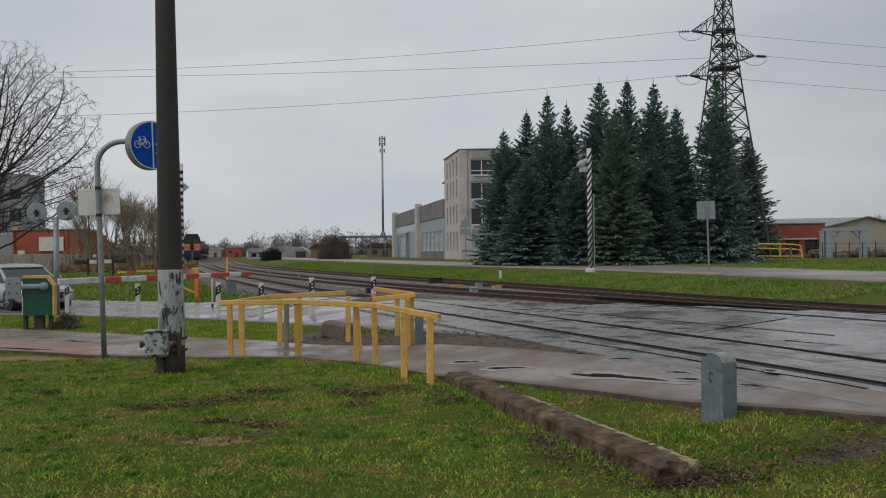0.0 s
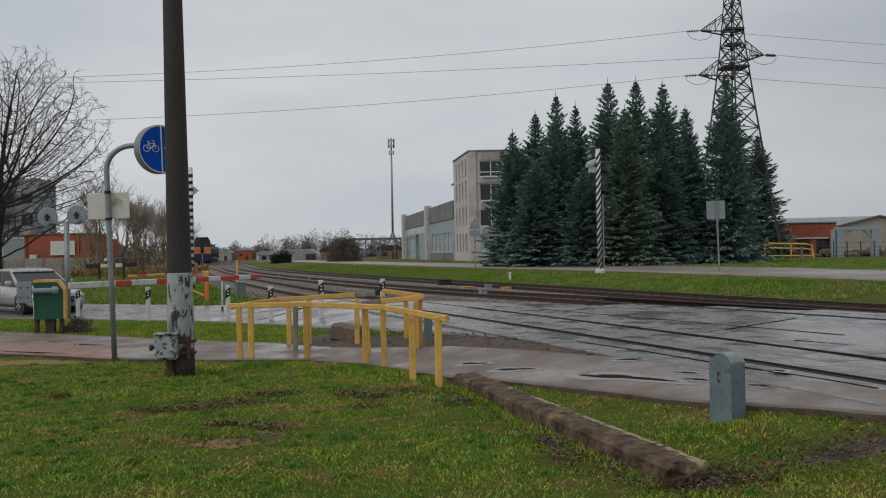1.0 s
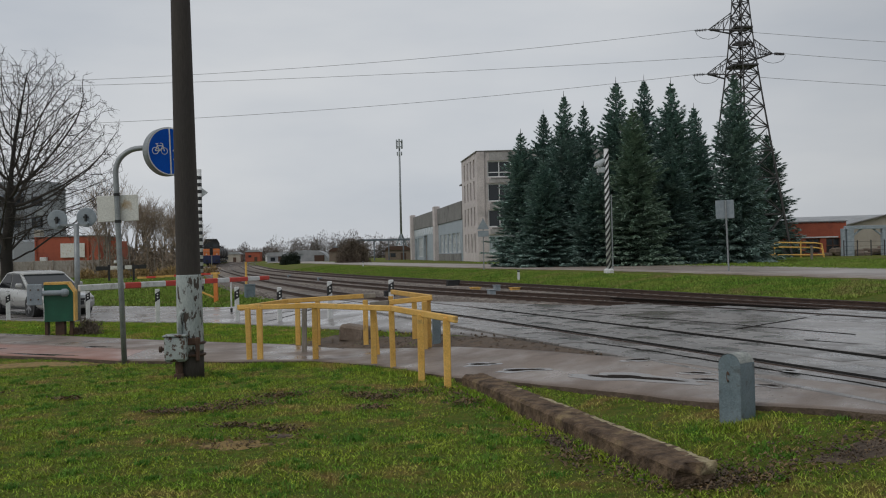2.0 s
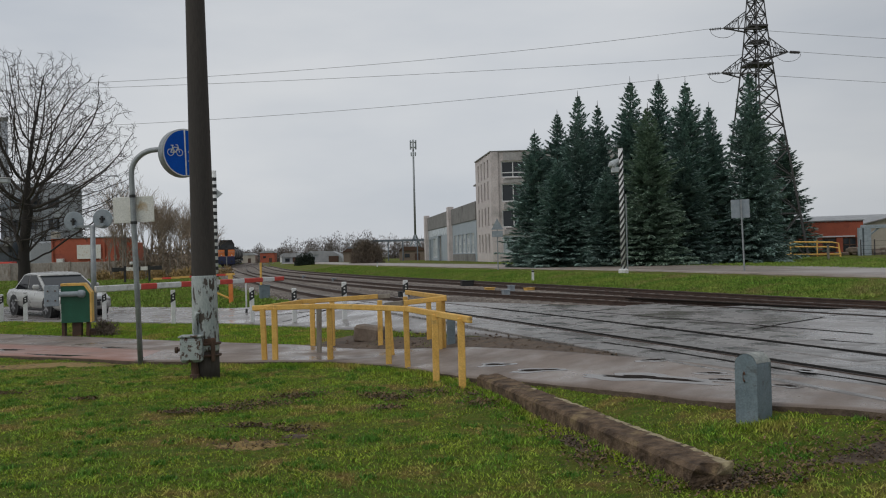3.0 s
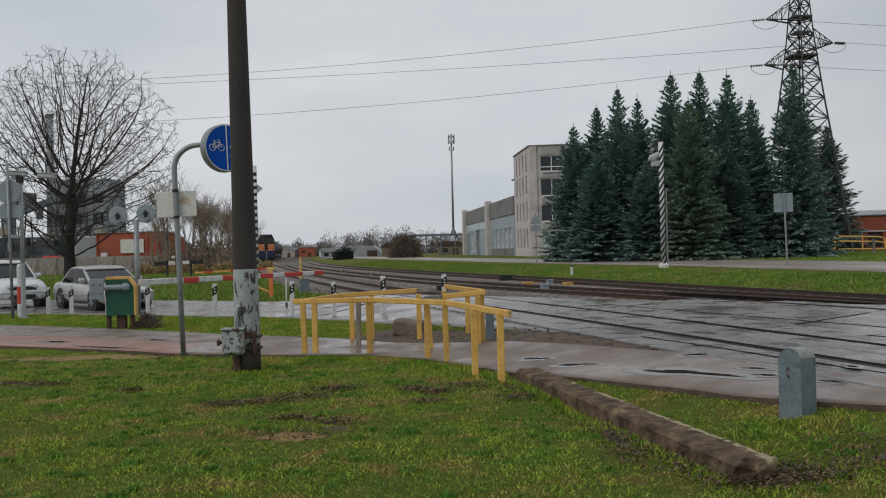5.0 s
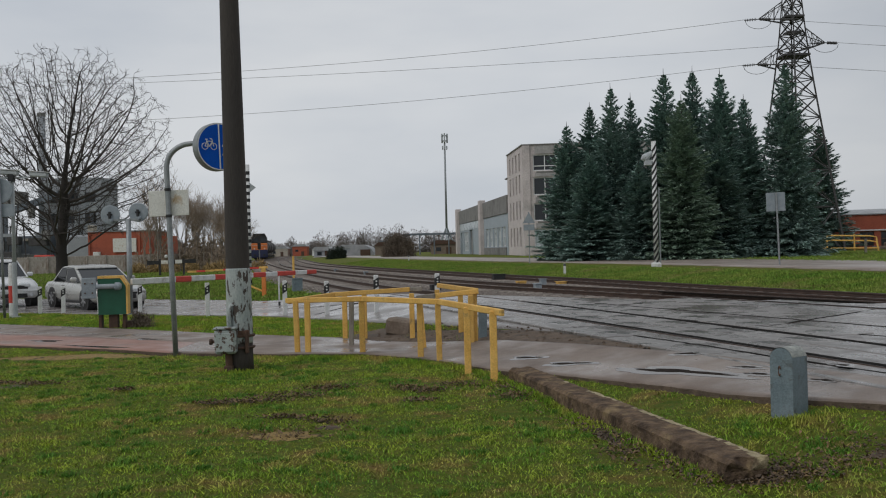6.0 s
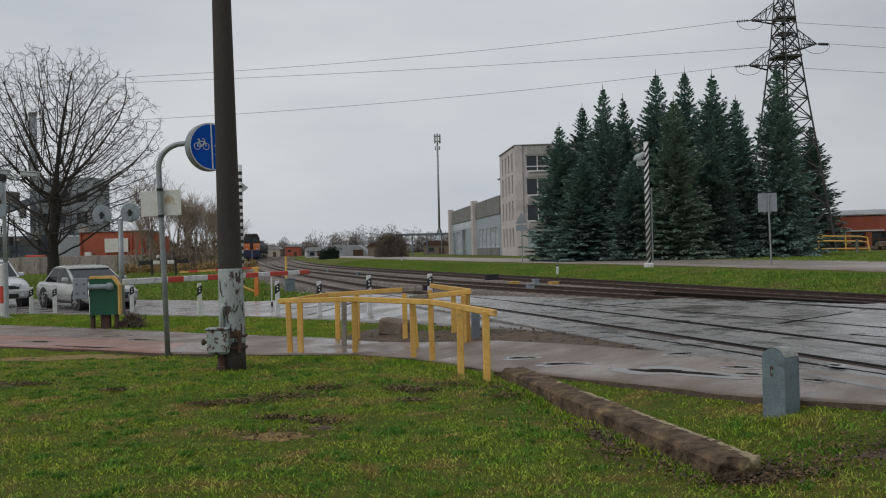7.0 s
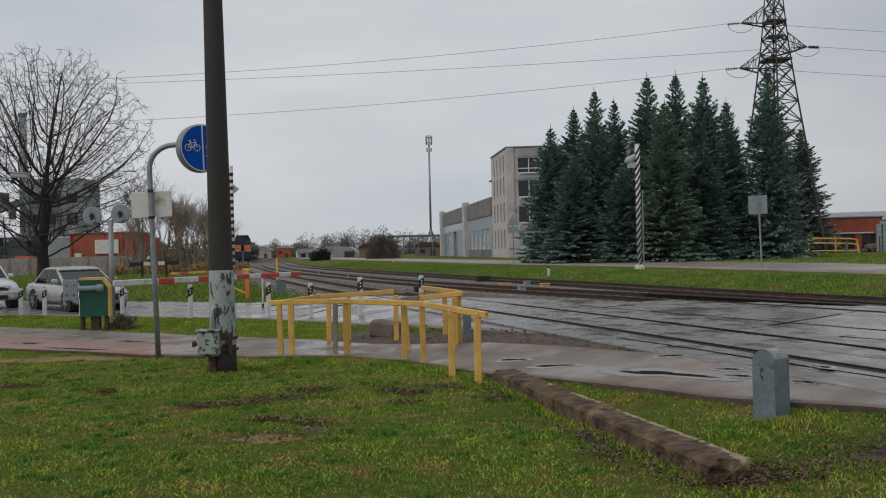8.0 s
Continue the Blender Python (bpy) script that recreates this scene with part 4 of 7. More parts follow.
def window(parent, xf, x0, x1, z0, z1, mullions=1, transom=None, glass=None, depth=0.2, frame_mat=None, fw=0.13):
    w = part("window", Geo().box(((x0 + x1) / 2, depth + 0.03, (z0 + z1) / 2), (x1 - x0, 0.02, z1 - z0), ch=0.001, xf=xf), glass or M_GLASS, parent)
    g = Geo()
    for x in [x0 + fw / 2] + [x0 + (x1 - x0) * (i + 1) / (mullions + 1) for i in range(mullions)] + [x1 - fw / 2]:
        g.box((x, depth - 0.02, (z0 + z1) / 2), (fw, 0.06, z1 - z0), xf=xf)
    for z in [z0 + fw / 2, z1 - fw / 2] + ([z0 + (z1 - z0) * transom] if transom else []):
        g.box(((x0 + x1) / 2, depth - 0.02, z), (x1 - x0, 0.055, fw), xf=xf)
    part("frame", g, frame_mat or M_FRAME, w)
    return w


# the four-storey office block and its long low hall
office = thing("office_building", (0, 0, 0), "pale concrete four-storey office block with ribbon windows", "building")
C0, C1, CL = (11.55, 120.0), (33.0, 117.5), (10.55, 133.7)
H0, TOP = 0.6, 15.2
fr, fl = wall_frame(C0, C1)
holes = []
FLO = [(1.75, 4.15), (5.15, 7.45), (8.55, 10.9), (11.75, 13.9)]
for i, (a, b) in enumerate(FLO):
    x = 1.35
    while x < fl - 3:
        holes.append((x, x + 4.6, a, b))
        x += 5.1
wallm = holed_wall(Geo(), fl, TOP - H0, holes, 0.4, H0, 0, fr)
part("front_wall", wallm, M_PANEL, office)
for i, (x0, x1, a, b) in enumerate(holes):
    window(office, fr, x0, x1, a, b, 2, 0.3 if b > 13 else None, glass=M_MILK if b < 5 else None)
part("corner_pier", Geo().box((0.45, -0.12, 10.35), (1.0, 0.26, 9.5), xf=fr), M_PANEL, office)
for a, b in FLO:
    part("spandrel", Geo().box((fl / 2 + 0.9, -0.06, a - 0.15), (fl - 1.8, 0.12, 0.16), xf=fr), M_PANELDARK, office)
for za, zb in ((4.25, 4.85), (7.55, 8.25), (11.0, 11.5), (14.0, 15.05)):
    part("grey_panel", Geo().box((fl / 2 + 0.75, -0.035, (za + zb) / 2), (fl - 1.7, 0.06, zb - za), xf=fr), M_GREYPANEL, office, "streaked grey panel between windows")
sl_, ll = wall_frame(CL, C0)
sholes = []
for a, b in ((1.9, 4.6), (5.6, 8.2), (9.1, 11.7), (12.1, 14.6)):
    for k in range(4):
        x = 2.2 + 2.75 * k
        sholes.append((x, x + 1.0, a - 0.1, b - 0.2))
part("side_wall", holed_wall(Geo(), ll, TOP - H0, sholes, 0.4, H0, 0, sl_), M_PANEL, office)
for q in sholes:
    window(office, sl_, *q, 0, None, fw=0.06, frame_mat=M_PANELDARK)
part("roof", Geo().add([(C0[0], C0[1], TOP - 0.3), (C1[0], C1[1], TOP - 0.3), (C1[0] - 1, C1[1] + 14, TOP - 0.3), (CL[0], CL[1], TOP - 0.3)], [(0, 1, 2, 3)]), M_ROOF, office)
part("parapet", Geo().box((fl / 2, 0.1, TOP + 0.03), (fl + 0.3, 0.5, 0.14), xf=fr).box((ll / 2, 0.1, TOP + 0.03), (ll - 0.3, 0.5, 0.14), xf=sl_), M_PANELDARK, office)
part("back_wall", Geo().box((fl / 2, 13.8, 8), (fl, 0.3, 14.6), xf=fr).box((fl - 0.2, 7, 8), (0.3, 13.6, 14.6), xf=fr), M_PANEL, office)
part("floor_slab", Geo().box((fl / 2, 7, 4.8), (fl - 1, 12.8, 0.25), xf=fr).box((fl / 2, 7, 8.1), (fl - 1, 12.8, 0.25), xf=fr).box((fl / 2, 7, 11.4), (fl - 1, 12.8, 0.25), xf=fr), M_PANELDARK, office)
part("ledge", Geo().box((-0.8, 0.1, 11.9), (2.2, 0.4, 0.18), xf=sl_), M_PANELDARK, office)
part("cornice_rail", Geo().box((0.6, 0.2, TOP - 0.2), (0.2, 0.3, 0.3), xf=sl_), M_PANELDARK, office)

hall = thing("workshop_hall", (0, 0, 0), "long low workshop hall with blue grey cladding and dark parapet", "building")
HL, HR = (4.7, 192.0), (10.5, 133.8)
hm, hl = wall_frame(HL, HR)
HT = 9.6
hh = []
for k in range(5):
    hh.append((hl - 21.5 + 4.1 * k, hl - 18.4 + 4.1 * k, 1.9, 4.9))
hh += [(3.0, 6.2, 0.6, 5.2), (16.5, 21.5, 0.6, 5.6), (7.6, 14.6, 1.2, 5.0)]
part("wall", holed_wall(Geo(), hl, 6.2, hh, 0.4, 0.6, 0, hm), M_SHEET, hall)
part("parapet_band", Geo().box((hl / 2, 0.1, 8.15), (hl, 0.55, 2.7), ch=0.04, xf=hm), M_PANELDARK, hall)
for k, q in enumerate(hh[:5]):
    window(hall, hm, *q, 1, 0.5, glass=M_MILK)
for q in hh[5:7]:
    dr = part("hall_door", Geo().box(((q[0] + q[1]) / 2, 0.3, (q[2] + q[3]) / 2), (q[1] - q[0], 0.08, q[3] - q[2]), xf=hm), M_PANELDARK, hall, "dark recessed hall door")
    part("door_frame", Geo().box((q[0] + 0.2, 0.1, (q[2] + q[3]) / 2), (0.35, 0.4, q[3] - q[2]), xf=hm).box((q[1] - 0.2, 0.1, (q[2] + q[3]) / 2), (0.35, 0.4, q[3] - q[2]), xf=hm).box(((q[0] + q[1]) / 2, 0.1, q[3] - 0.15), (q[1] - q[0] - 0.8, 0.4, 0.3), xf=hm), M_SHEET, dr)
window(hall, hm, *hh[7], 3, 0.5, glass=M_MILK)
for x in (0.6, hl - 24.5):
    part("pier", Geo().box((x, -0.2, 5.2), (2.0, 1.0, 9.6), ch=0.06, xf=hm), M_PANEL, hall, "pale concrete pier")
for k in range(9):
    part("upper_pane", Geo().box((2.6 + 3.5 * k, -0.03, 6.05), (3.3, 0.06, 1.3), xf=hm), M_MILK, hall)
part("plinth", Geo().box((hl - 12, -0.08, 1.15), (21.5, 0.14, 1.2), xf=hm), M_PANELDARK, hall)
part("roof", Geo().box((hl / 2, 8, 9.2), (hl, 16, 0.3), xf=hm), M_ROOF, hall)
part("end_wall", Geo().box((0.2, 8, 4.8), (0.4, 15.5, 8.5), xf=hm), M_PANEL, hall)

# telecom mast
mast = thing("telecom_mast", (2.5, 230, 0.4), "slim grey telecom mast with antennas at its top", "mast")
part("tube", Geo().tube([(0, 0, 5), (0, 0, 29)], [0.30, 0.22], 12), M_GALV, mast, smooth=True)
for a in range(3):
    c, s = math.cos(a * 2.094 + 0.5), math.sin(a * 2.094 + 0.5)
    part("leg", Geo().cyl((3.2 * c, 3.2 * s, 0), (0.2 * c, 0.2 * s, 6.5), 0.2, seg=8), M_GREYPAINT, mast)
    part("antenna", Geo().box((0.75 * c, 0.75 * s, 29.4), (0.42, 0.42, 2.4), ch=0.1), M_CAMWHITE, mast)
    part("antenna", Geo().box((0.6 * c, 0.6 * s, 27.0), (0.35, 0.35, 1.0), ch=0.1), M_CAMWHITE, mast)
part("top_frame", Geo().cyl((0, 0, 28), (0, 0, 30.7), 0.1, seg=8).box((0, 0, 28.7), (1.4, 1.4, 0.1)).box((0, 0, 30), (1.4, 1.4, 0.1)), M_GALV, mast)

# lattice pylon
PX, PY = 44.55, 112.0
NEARER = 0.82
pyl = thing("lattice_pylon", (PX * NEARER, PY * NEARER, 0.55), "tall dark steel lattice power pylon behind the spruces", "pylon")

pyl.scale = (NEARER, NEARER, NEARER)


def half(z):
    return float(np.interp(z, [0, 10, 20, 26, 32, 40], [4.7, 3.4, 2.1, 1.4, 0.9, 0.55]))


lv = [0, 5.5, 10, 13.5, 16.5, 19, 21.2, 23.2, 25, 26.8, 28.6, 30.4, 32.2, 34, 36, 38]
corn = ((-1, -1), (1, -1), (1, 1), (-1, 1))
rot = Matrix.Rotation(radians(28), 4, "Z")
cnr = lambda k, z: rot @ Vector((corn[k][0] * half(z) * 0.82, corn[k][1] * half(z) * 0.82, z))
for k in range(4):
    part("leg", Geo().tube([cnr(k, z) for z in lv], [0.17 - 0.003 * z for z in lv], 4), M_STEEL, pyl)
for i in range(len(lv) - 1):
    for k in range(4):
        a, b, c, d = cnr(k, lv[i]), cnr((k + 1) % 4, lv[i]), cnr((k + 1) % 4, lv[i + 1]), cnr(k, lv[i + 1])
        for p0, p1 in ((a, c), (b, d), (d, c)):
            part("brace", Geo().cyl(p0, p1, 0.07, seg=4, cap=False), M_STEEL, pyl)
ARMS = [((40.35, PY, 29.2), 28.9), ((48.6, PY, 26.1), 25.4), ((40.0, PY, 23.6), 23.2), ((47.5, PY, 31.5), 31.8)]
for (ax_, ay_, az_), zb in ARMS[:3]:
    tip = Vector((ax_ - PX, ay_ - PY, az_ - 0.3))
    g = Geo()
    near = sorted(range(4), key=lambda k: (cnr(k, zb) - tip).length)[:2]
    for k in near:
        g.cyl(cnr(k, zb - 0.4), tip, 0.12, 0.07, 4).cyl(cnr(k, zb + 2.2), tip, 0.08, 0.05, 4)
        for u in (0.3, 0.55, 0.8):
            g.cyl(cnr(k, zb - 0.4).lerp(tip, u), cnr(k, zb + 2.2).lerp(tip, u), 0.04, seg=4).cyl(cnr(k, zb - 0.4).lerp(tip, u), cnr(k, zb + 2.2).lerp(tip, u - 0.25), 0.04, seg=4)
    part("cross_arm", g, M_STEEL, pyl)
for pz_, pw in ((24.2, 3.2), (27.1, 1.8), (29.0, 2.3)):
    part("platform", Geo().box((0, 0, pz_), (pw, pw * 0.9, 0.25)), M_STEEL, pyl)


def wire(a, b, sag, name="power_line", r=0.021, label="thin grey power line strung from the pylon"):
    a, b = Vector(a), Vector(b)
    pts = []
    for i in range(41):
        u = i / 40
        p = a.lerp(b, u)
        p.z -= sag * 4 * u * (1 - u)
        pts.append(Vector((p.x * NEARER, p.y * NEARER, 1.7 + (p.z - 1.7) * NEARER)))
    return single(name, Geo().tube(pts, r, 5, cap=False), M_WIRE, label, "power line", "power lines", smooth=True)


def insulator(a, toward, parent):
    a, d = Vector(a), (Vector(toward) - Vector(a)).normalized()
    o = Vector((PX, PY, 0.3))
    g = Geo().cyl(a - o, a + d * 1.7 - o, 0.05, seg=6)
    for i in range(7):
        p = a + d * (0.3 + 0.2 * i) - o
        g.tube([p - d * 0.05, p, p + d * 0.05], [0.06, 0.2, 0.06], 8)
    part("insulator", g, M_STEEL, parent)


LEFT_ENDS = [(-130, 128, 28.5), (-130, 134, 27.6), (-130, 128, 22.4)]
RIGHT_ENDS = [(240, 150, 36.0), (240, 150, 33.0), (240, 150, 29.0)]
SAGS = [3.7, 1.7, 3.5]
for i in range(3):
    tip = ARMS[i][0]
    for end, sg_ in ((LEFT_ENDS[i], SAGS[i]), (RIGHT_ENDS[i], 3.5)):
        d = (Vector(end) - Vector(tip)).normalized()
        insulator(tip, Vector(end) - Vector((0, 0, 8)), pyl)
        wire(Vector(tip) + d * 1.6, end, sg_)
    g = Geo().tube([Vector(tip) + Vector((1.6 * math.sin(a * math.pi - math.pi / 2), 0, -1.0 * math.cos(a * math.pi - math.pi / 2) - 0.2)) - Vector((PX, PY, 0.3)) for a in np.linspace(0, 1, 9)], 0.03, 5)
    part("jumper", g, M_STEEL, pyl)

# red brick building and the grey gabled hall on the far right
rb = thing("brick_building", (0, 0, 0), "low red brick building with dark windows between piers", "building")
rm, rl_ = wall_frame((40.0, 101.5), (50.9, 99.0))
rh = [(0.4 + 2.15 * k, 1.9 + 2.15 * k, 0.9, 2.55) for k in range(5)]
part("wall", holed_wall(Geo(), rl_, 3.9, rh, 0.35, 0.5, 0, rm), M_BRICK, rb)
for q in rh:
    window(rb, rm, *q, 1, 0.5, frame_mat=M_RUST)
part("band", Geo().box((rl_ / 2 - 0.4, -0.05, 2.68), (rl_ - 1.0, 0.14, 0.14), xf=rm), M_FRAME, rb)
part("parapet", Geo().box((rl_ / 2, 0.1, 4.45), (rl_ + 0.2, 0.5, 0.12), xf=rm), M_ROOF, rb)
part("side_wall", Geo().box((rl_ - 0.2, 5, 2.4), (0.35, 9.6, 3.9), xf=rm).box((rl_ / 2, 10, 2.4), (rl_, 0.3, 3.9), xf=rm), M_BRICK, rb)
part("roof", Geo().box((rl_ / 2, 5, 4.3), (rl_, 10, 0.15), xf=rm), M_ROOF, rb)
gh = thing("gabled_hall", (0, 0, 0), "grey gabled hall with beige end wall and sheet roof", "building")
part("gable_wall", Geo().prism([(58.6, 0.4), (69.5, 0.4), (69.5, 4.3), (64.0, 5.5), (58.6, 4.35)], 113.5, 113.9), M_BEIGE, gh)
part("roof_slope", Geo().add([(50.0, 128, 5.2), (58.3, 113.2, 4.25), (64.0, 113.2, 5.55), (57.5, 140, 6.2)], [(0, 1, 2, 3)]).add([(64.0, 113.2, 5.55), (70, 113.2, 4.25), (70, 140, 4.4), (57.5, 140, 6.2)], [(0, 1, 2, 3)]), M_ROOF, gh)
part("verge", Geo().tube([(58.3, 113.2, 4.3), (64.0, 113.2, 5.58), (69.8, 113.2, 4.3)], 0.12, 6), M_PANELDARK, gh)
part("long_wall", Geo().add([(58.6, 113.9, 0.4), (50, 128, 0.4), (50, 128, 4.9), (58.6, 113.9, 4.3)], [(0, 1, 2, 3)]), M_INDLIGHT, gh)
pf = thing("portal_frame", (0, 0, 0), "blue grey concrete portal frame standing in rubble", "frame")
part("upright", Geo().box((46.6, 90, 1.9), (0.7, 0.5, 3.0)).box((45.9, 90, 1.9), (0.35, 0.4, 3.0)), M_SHEET, pf)
part("upright", Geo().box((50.3, 90, 1.9), (0.7, 0.5, 3.0)), M_SHEET, pf)
part("lintel", Geo().box((48.4, 90, 3.5), (4.6, 0.5, 0.35)), M_SHEET, pf)
part("brace", Geo().cyl((47.0, 90, 2.7), (47.9, 90, 3.4), 0.1, seg=6), M_SHEET, pf)
part("brace", Geo().cyl((49.9, 90, 2.7), (49.0, 90, 3.4), 0.1, seg=6), M_SHEET, pf)
rub = Geo()
rr = random.Random(5)
for i in range(90):
    s = rr.uniform(0.3, 1.0)
    x = rr.uniform(46, 56)
    rub.box((x, rr.uniform(91, 96), 0.7 + rr.uniform(0, 0.9) * (0.5 + 0.5 * math.sin(x))), (s, s, s * 0.6), ch=0.1 * s, xf=None)
single("rubble_heap", rub, M_BLOCK, "heap of broken concrete and soil behind the frame", "rubble", kind="stuff")
yr = thing("pipe_railing", (0, 0, 0), "yellow painted pipe railing in front of the brick building", "railing")
for z in (1.55, 2.0):
    part("pipe", Geo().tube([(33.5, 87, z + 0.25), (40.6, 85, z), (41.2, 84.9, z - 0.12), (41.35, 84.8, 0.5)], 0.07, 6), M_YELLOW, yr)
part("pipe", Geo().tube([(33, 86, 0.95), (41.4, 84.8, 0.85)], 0.07, 6), M_YELLOW, yr)
for x in (34.5, 37.0, 39.3):
    part("post", Geo().cyl((x, 86.9 - 0.28 * (x - 33.5), 0.4), (x, 86.9 - 0.28 * (x - 33.5), 2.2), 0.07, seg=6), M_YELLOW, yr)
sl2 = thing("street_lamp", (41.8, 105.0, 0.5), "slim grey street lamp behind the brick building", "street lamp")
part("post", Geo().tube([(0, 0, 0), (0, 0, 5.0), (0.15, 0, 5.6), (0.7, 0, 6.2)], 0.08, 8), M_GALV, sl2)
part("lamp_head", Geo().box((0.95, 0, 6.3), (0.7, 0.3, 0.16)), M_STEEL, sl2)
fp = thing("fence_post", on_ground(33.6, 71), "single grey wooden post in the meadow", "post")
part("shaft", Geo().box((0, 0, 0.55), (0.16, 0.14, 1.2)), M_BAREWOOD, fp)
wf = thing("mesh_fence", (0, 0, 0), "dark mesh fence around the rubble yard", "fence")
for k in range(10):
    part("post", Geo().cyl((45.2 + 1.4 * k, 88.5, 0.4), (45.2 + 1.4 * k, 88.5, 2.2), 0.06, seg=6), M_STEEL, wf)
for z in (0.8, 1.2, 1.6, 2.05):
    part("wire_row", Geo().cyl((45.2, 88.5, z), (57.8, 88.5, z), 0.018, seg=4), M_STEEL, wf)

# left background: fence, brick building, works
wall_w = tagged(thing("wall_fence", (0, 0, 0), "long stained concrete panel fence across the meadow", "fence"), kind="structure")
fm, fl2 = wall_frame((-66, 94), (-27, 104))
pn = Geo().box((0, 0, 0), (1.96, 0.12, 1.9), ch=0.02).mesh("panel", M_FENCE)
pp = Geo().box((0, -0.05, 0), (0.16, 0.2, 2.0), ch=0.02).mesh("fence_pillar", M_FENCE)
for k in range(20):
    for me, dx in ((pn, 0), (pp, 1.0)):
        ob = new(me.name, me)
        ob.parent = wall_w
        ob.matrix_basis = fm @ Matrix.Translation((1 + 2 * k + dx, 0, 0.95 + 0.03 * math.sin(k * 2.3)))
bb = thing("brick_building", (0, 0, 0), "orange red brick building with a blank white billboard", "building")
part("wall", Geo().box((-43.8, 129.5, 2.6), (8.6, 8, 5.2), ch=0.05), M_BRICK, bb)
part("roof", Geo().box((-43.8, 129.5, 5.25), (8.9, 8.3, 0.15)), M_ROOF, bb)
part("annex", Geo().box((-38.8, 131, 2.3), (1.6, 5, 4.5), ch=0.05), M_BRICK, bb)
for px_ in (-41.0, -47.9):
    part("pilaster", Geo().box((px_, 125.4, 2.6), (0.25, 0.2, 5.1)), M_BRICK, bb)
part("billboard", Geo().box((-43.0, 125.3, 3.3), (3.2, 0.12, 1.9)), M_PLATE, bb, "blank white billboard")
part("air_unit", Geo().box((-46.8, 125.2, 2.1), (0.9, 0.5, 0.7)), M_WHITE, bb)
ch = thing("factory_chimney", (-69, 160, 0.1), "slender grey factory chimney behind the tree", "chimney")
part("chimney_tube", Geo().tube([(0, 0, 0), (0, 0, 27)], [0.85, 0.62], 14), M_INDLIGHT, ch, smooth=True)
part("rim", Geo().cyl((0, 0, 26.6), (0, 0, 27.2), 0.72, seg=14), M_PANELDARK, ch)
wk = thing("factory_building", (0, 0, 0), "grey factory block with silos, conveyors and tanks", "building")
part("tower", Geo().box((-63, 162, 7.8), (10, 8, 15.6), ch=0.05), M_INDLIGHT, wk)
part("low_block", Geo().box((-72, 158, 2.8), (12, 8, 5.6), ch=0.05), M_IND, wk)
part("tank", Geo().cyl((-80, 158, 0), (-80, 158, 13), 1.6, seg=16), M_IND, wk)
part("tank", Geo().cyl((-75.6, 158, 0), (-75.6, 158, 11.5), 1.2, seg=16), M_INDLIGHT, wk)
part("conveyor", Geo().box((0, 0, 0), (13, 1.2, 1.1), xf=Matrix.Translation((-68, 156, 11.5)) @ Matrix.Rotation(radians(-18), 4, "Y")), M_IND, wk)
part("hopper", Geo().box((-72.5, 157, 12.2), (3.4, 3, 2.2)).box((-77.5, 156.5, 10.6), (4.5, 2, 1.2)), M_PANELDARK, wk)
for k in range(4):
    part("duct", Geo().cyl((-67.5 + 2.6 * k, 157.7, 1), (-67.5 + 2.6 * k, 157.7, 9 + 2 * (k % 2)), 0.35, seg=8), M_IND if k % 2 else M_GALV, wk)
for k in range(3):
    for j in range(3):
        part("window", Geo().box((-66 + 3 * k, 157.9, 5 + 3.6 * j), (1.8, 0.1, 1.6)), M_GLASS, wk)
rw = random.Random(17)
for k in range(46):
    s3 = (rw.uniform(0.6, 3.2), rw.uniform(0.6, 2), rw.uniform(0.4, 2.6))
    part("machine_module", Geo().box((rw.uniform(-84, -56), rw.uniform(150, 156.5), rw.uniform(1.2, 10.5) if k % 2 else rw.uniform(1, 5)), s3), rw.choice((M_IND, M_INDLIGHT, M_PANELDARK, M_STEEL, M_GALV, M_BEIGE)), wk)
for k in range(12):
    x = rw.uniform(-84, -58)
    part("strut", Geo().cyl((x, 151, 0.3), (x + rw.uniform(-1, 1), 151, rw.uniform(6, 13)), 0.12, seg=6), M_STEEL, wk)
part("red_container", Geo().box((-53.5, 124, 1.5), (2.2, 1.5, 1.4)), M_RED, wk)
part("shed", Geo().box((-52, 140, 2.6), (8, 5, 5.2)), M_INDLIGHT, wk)

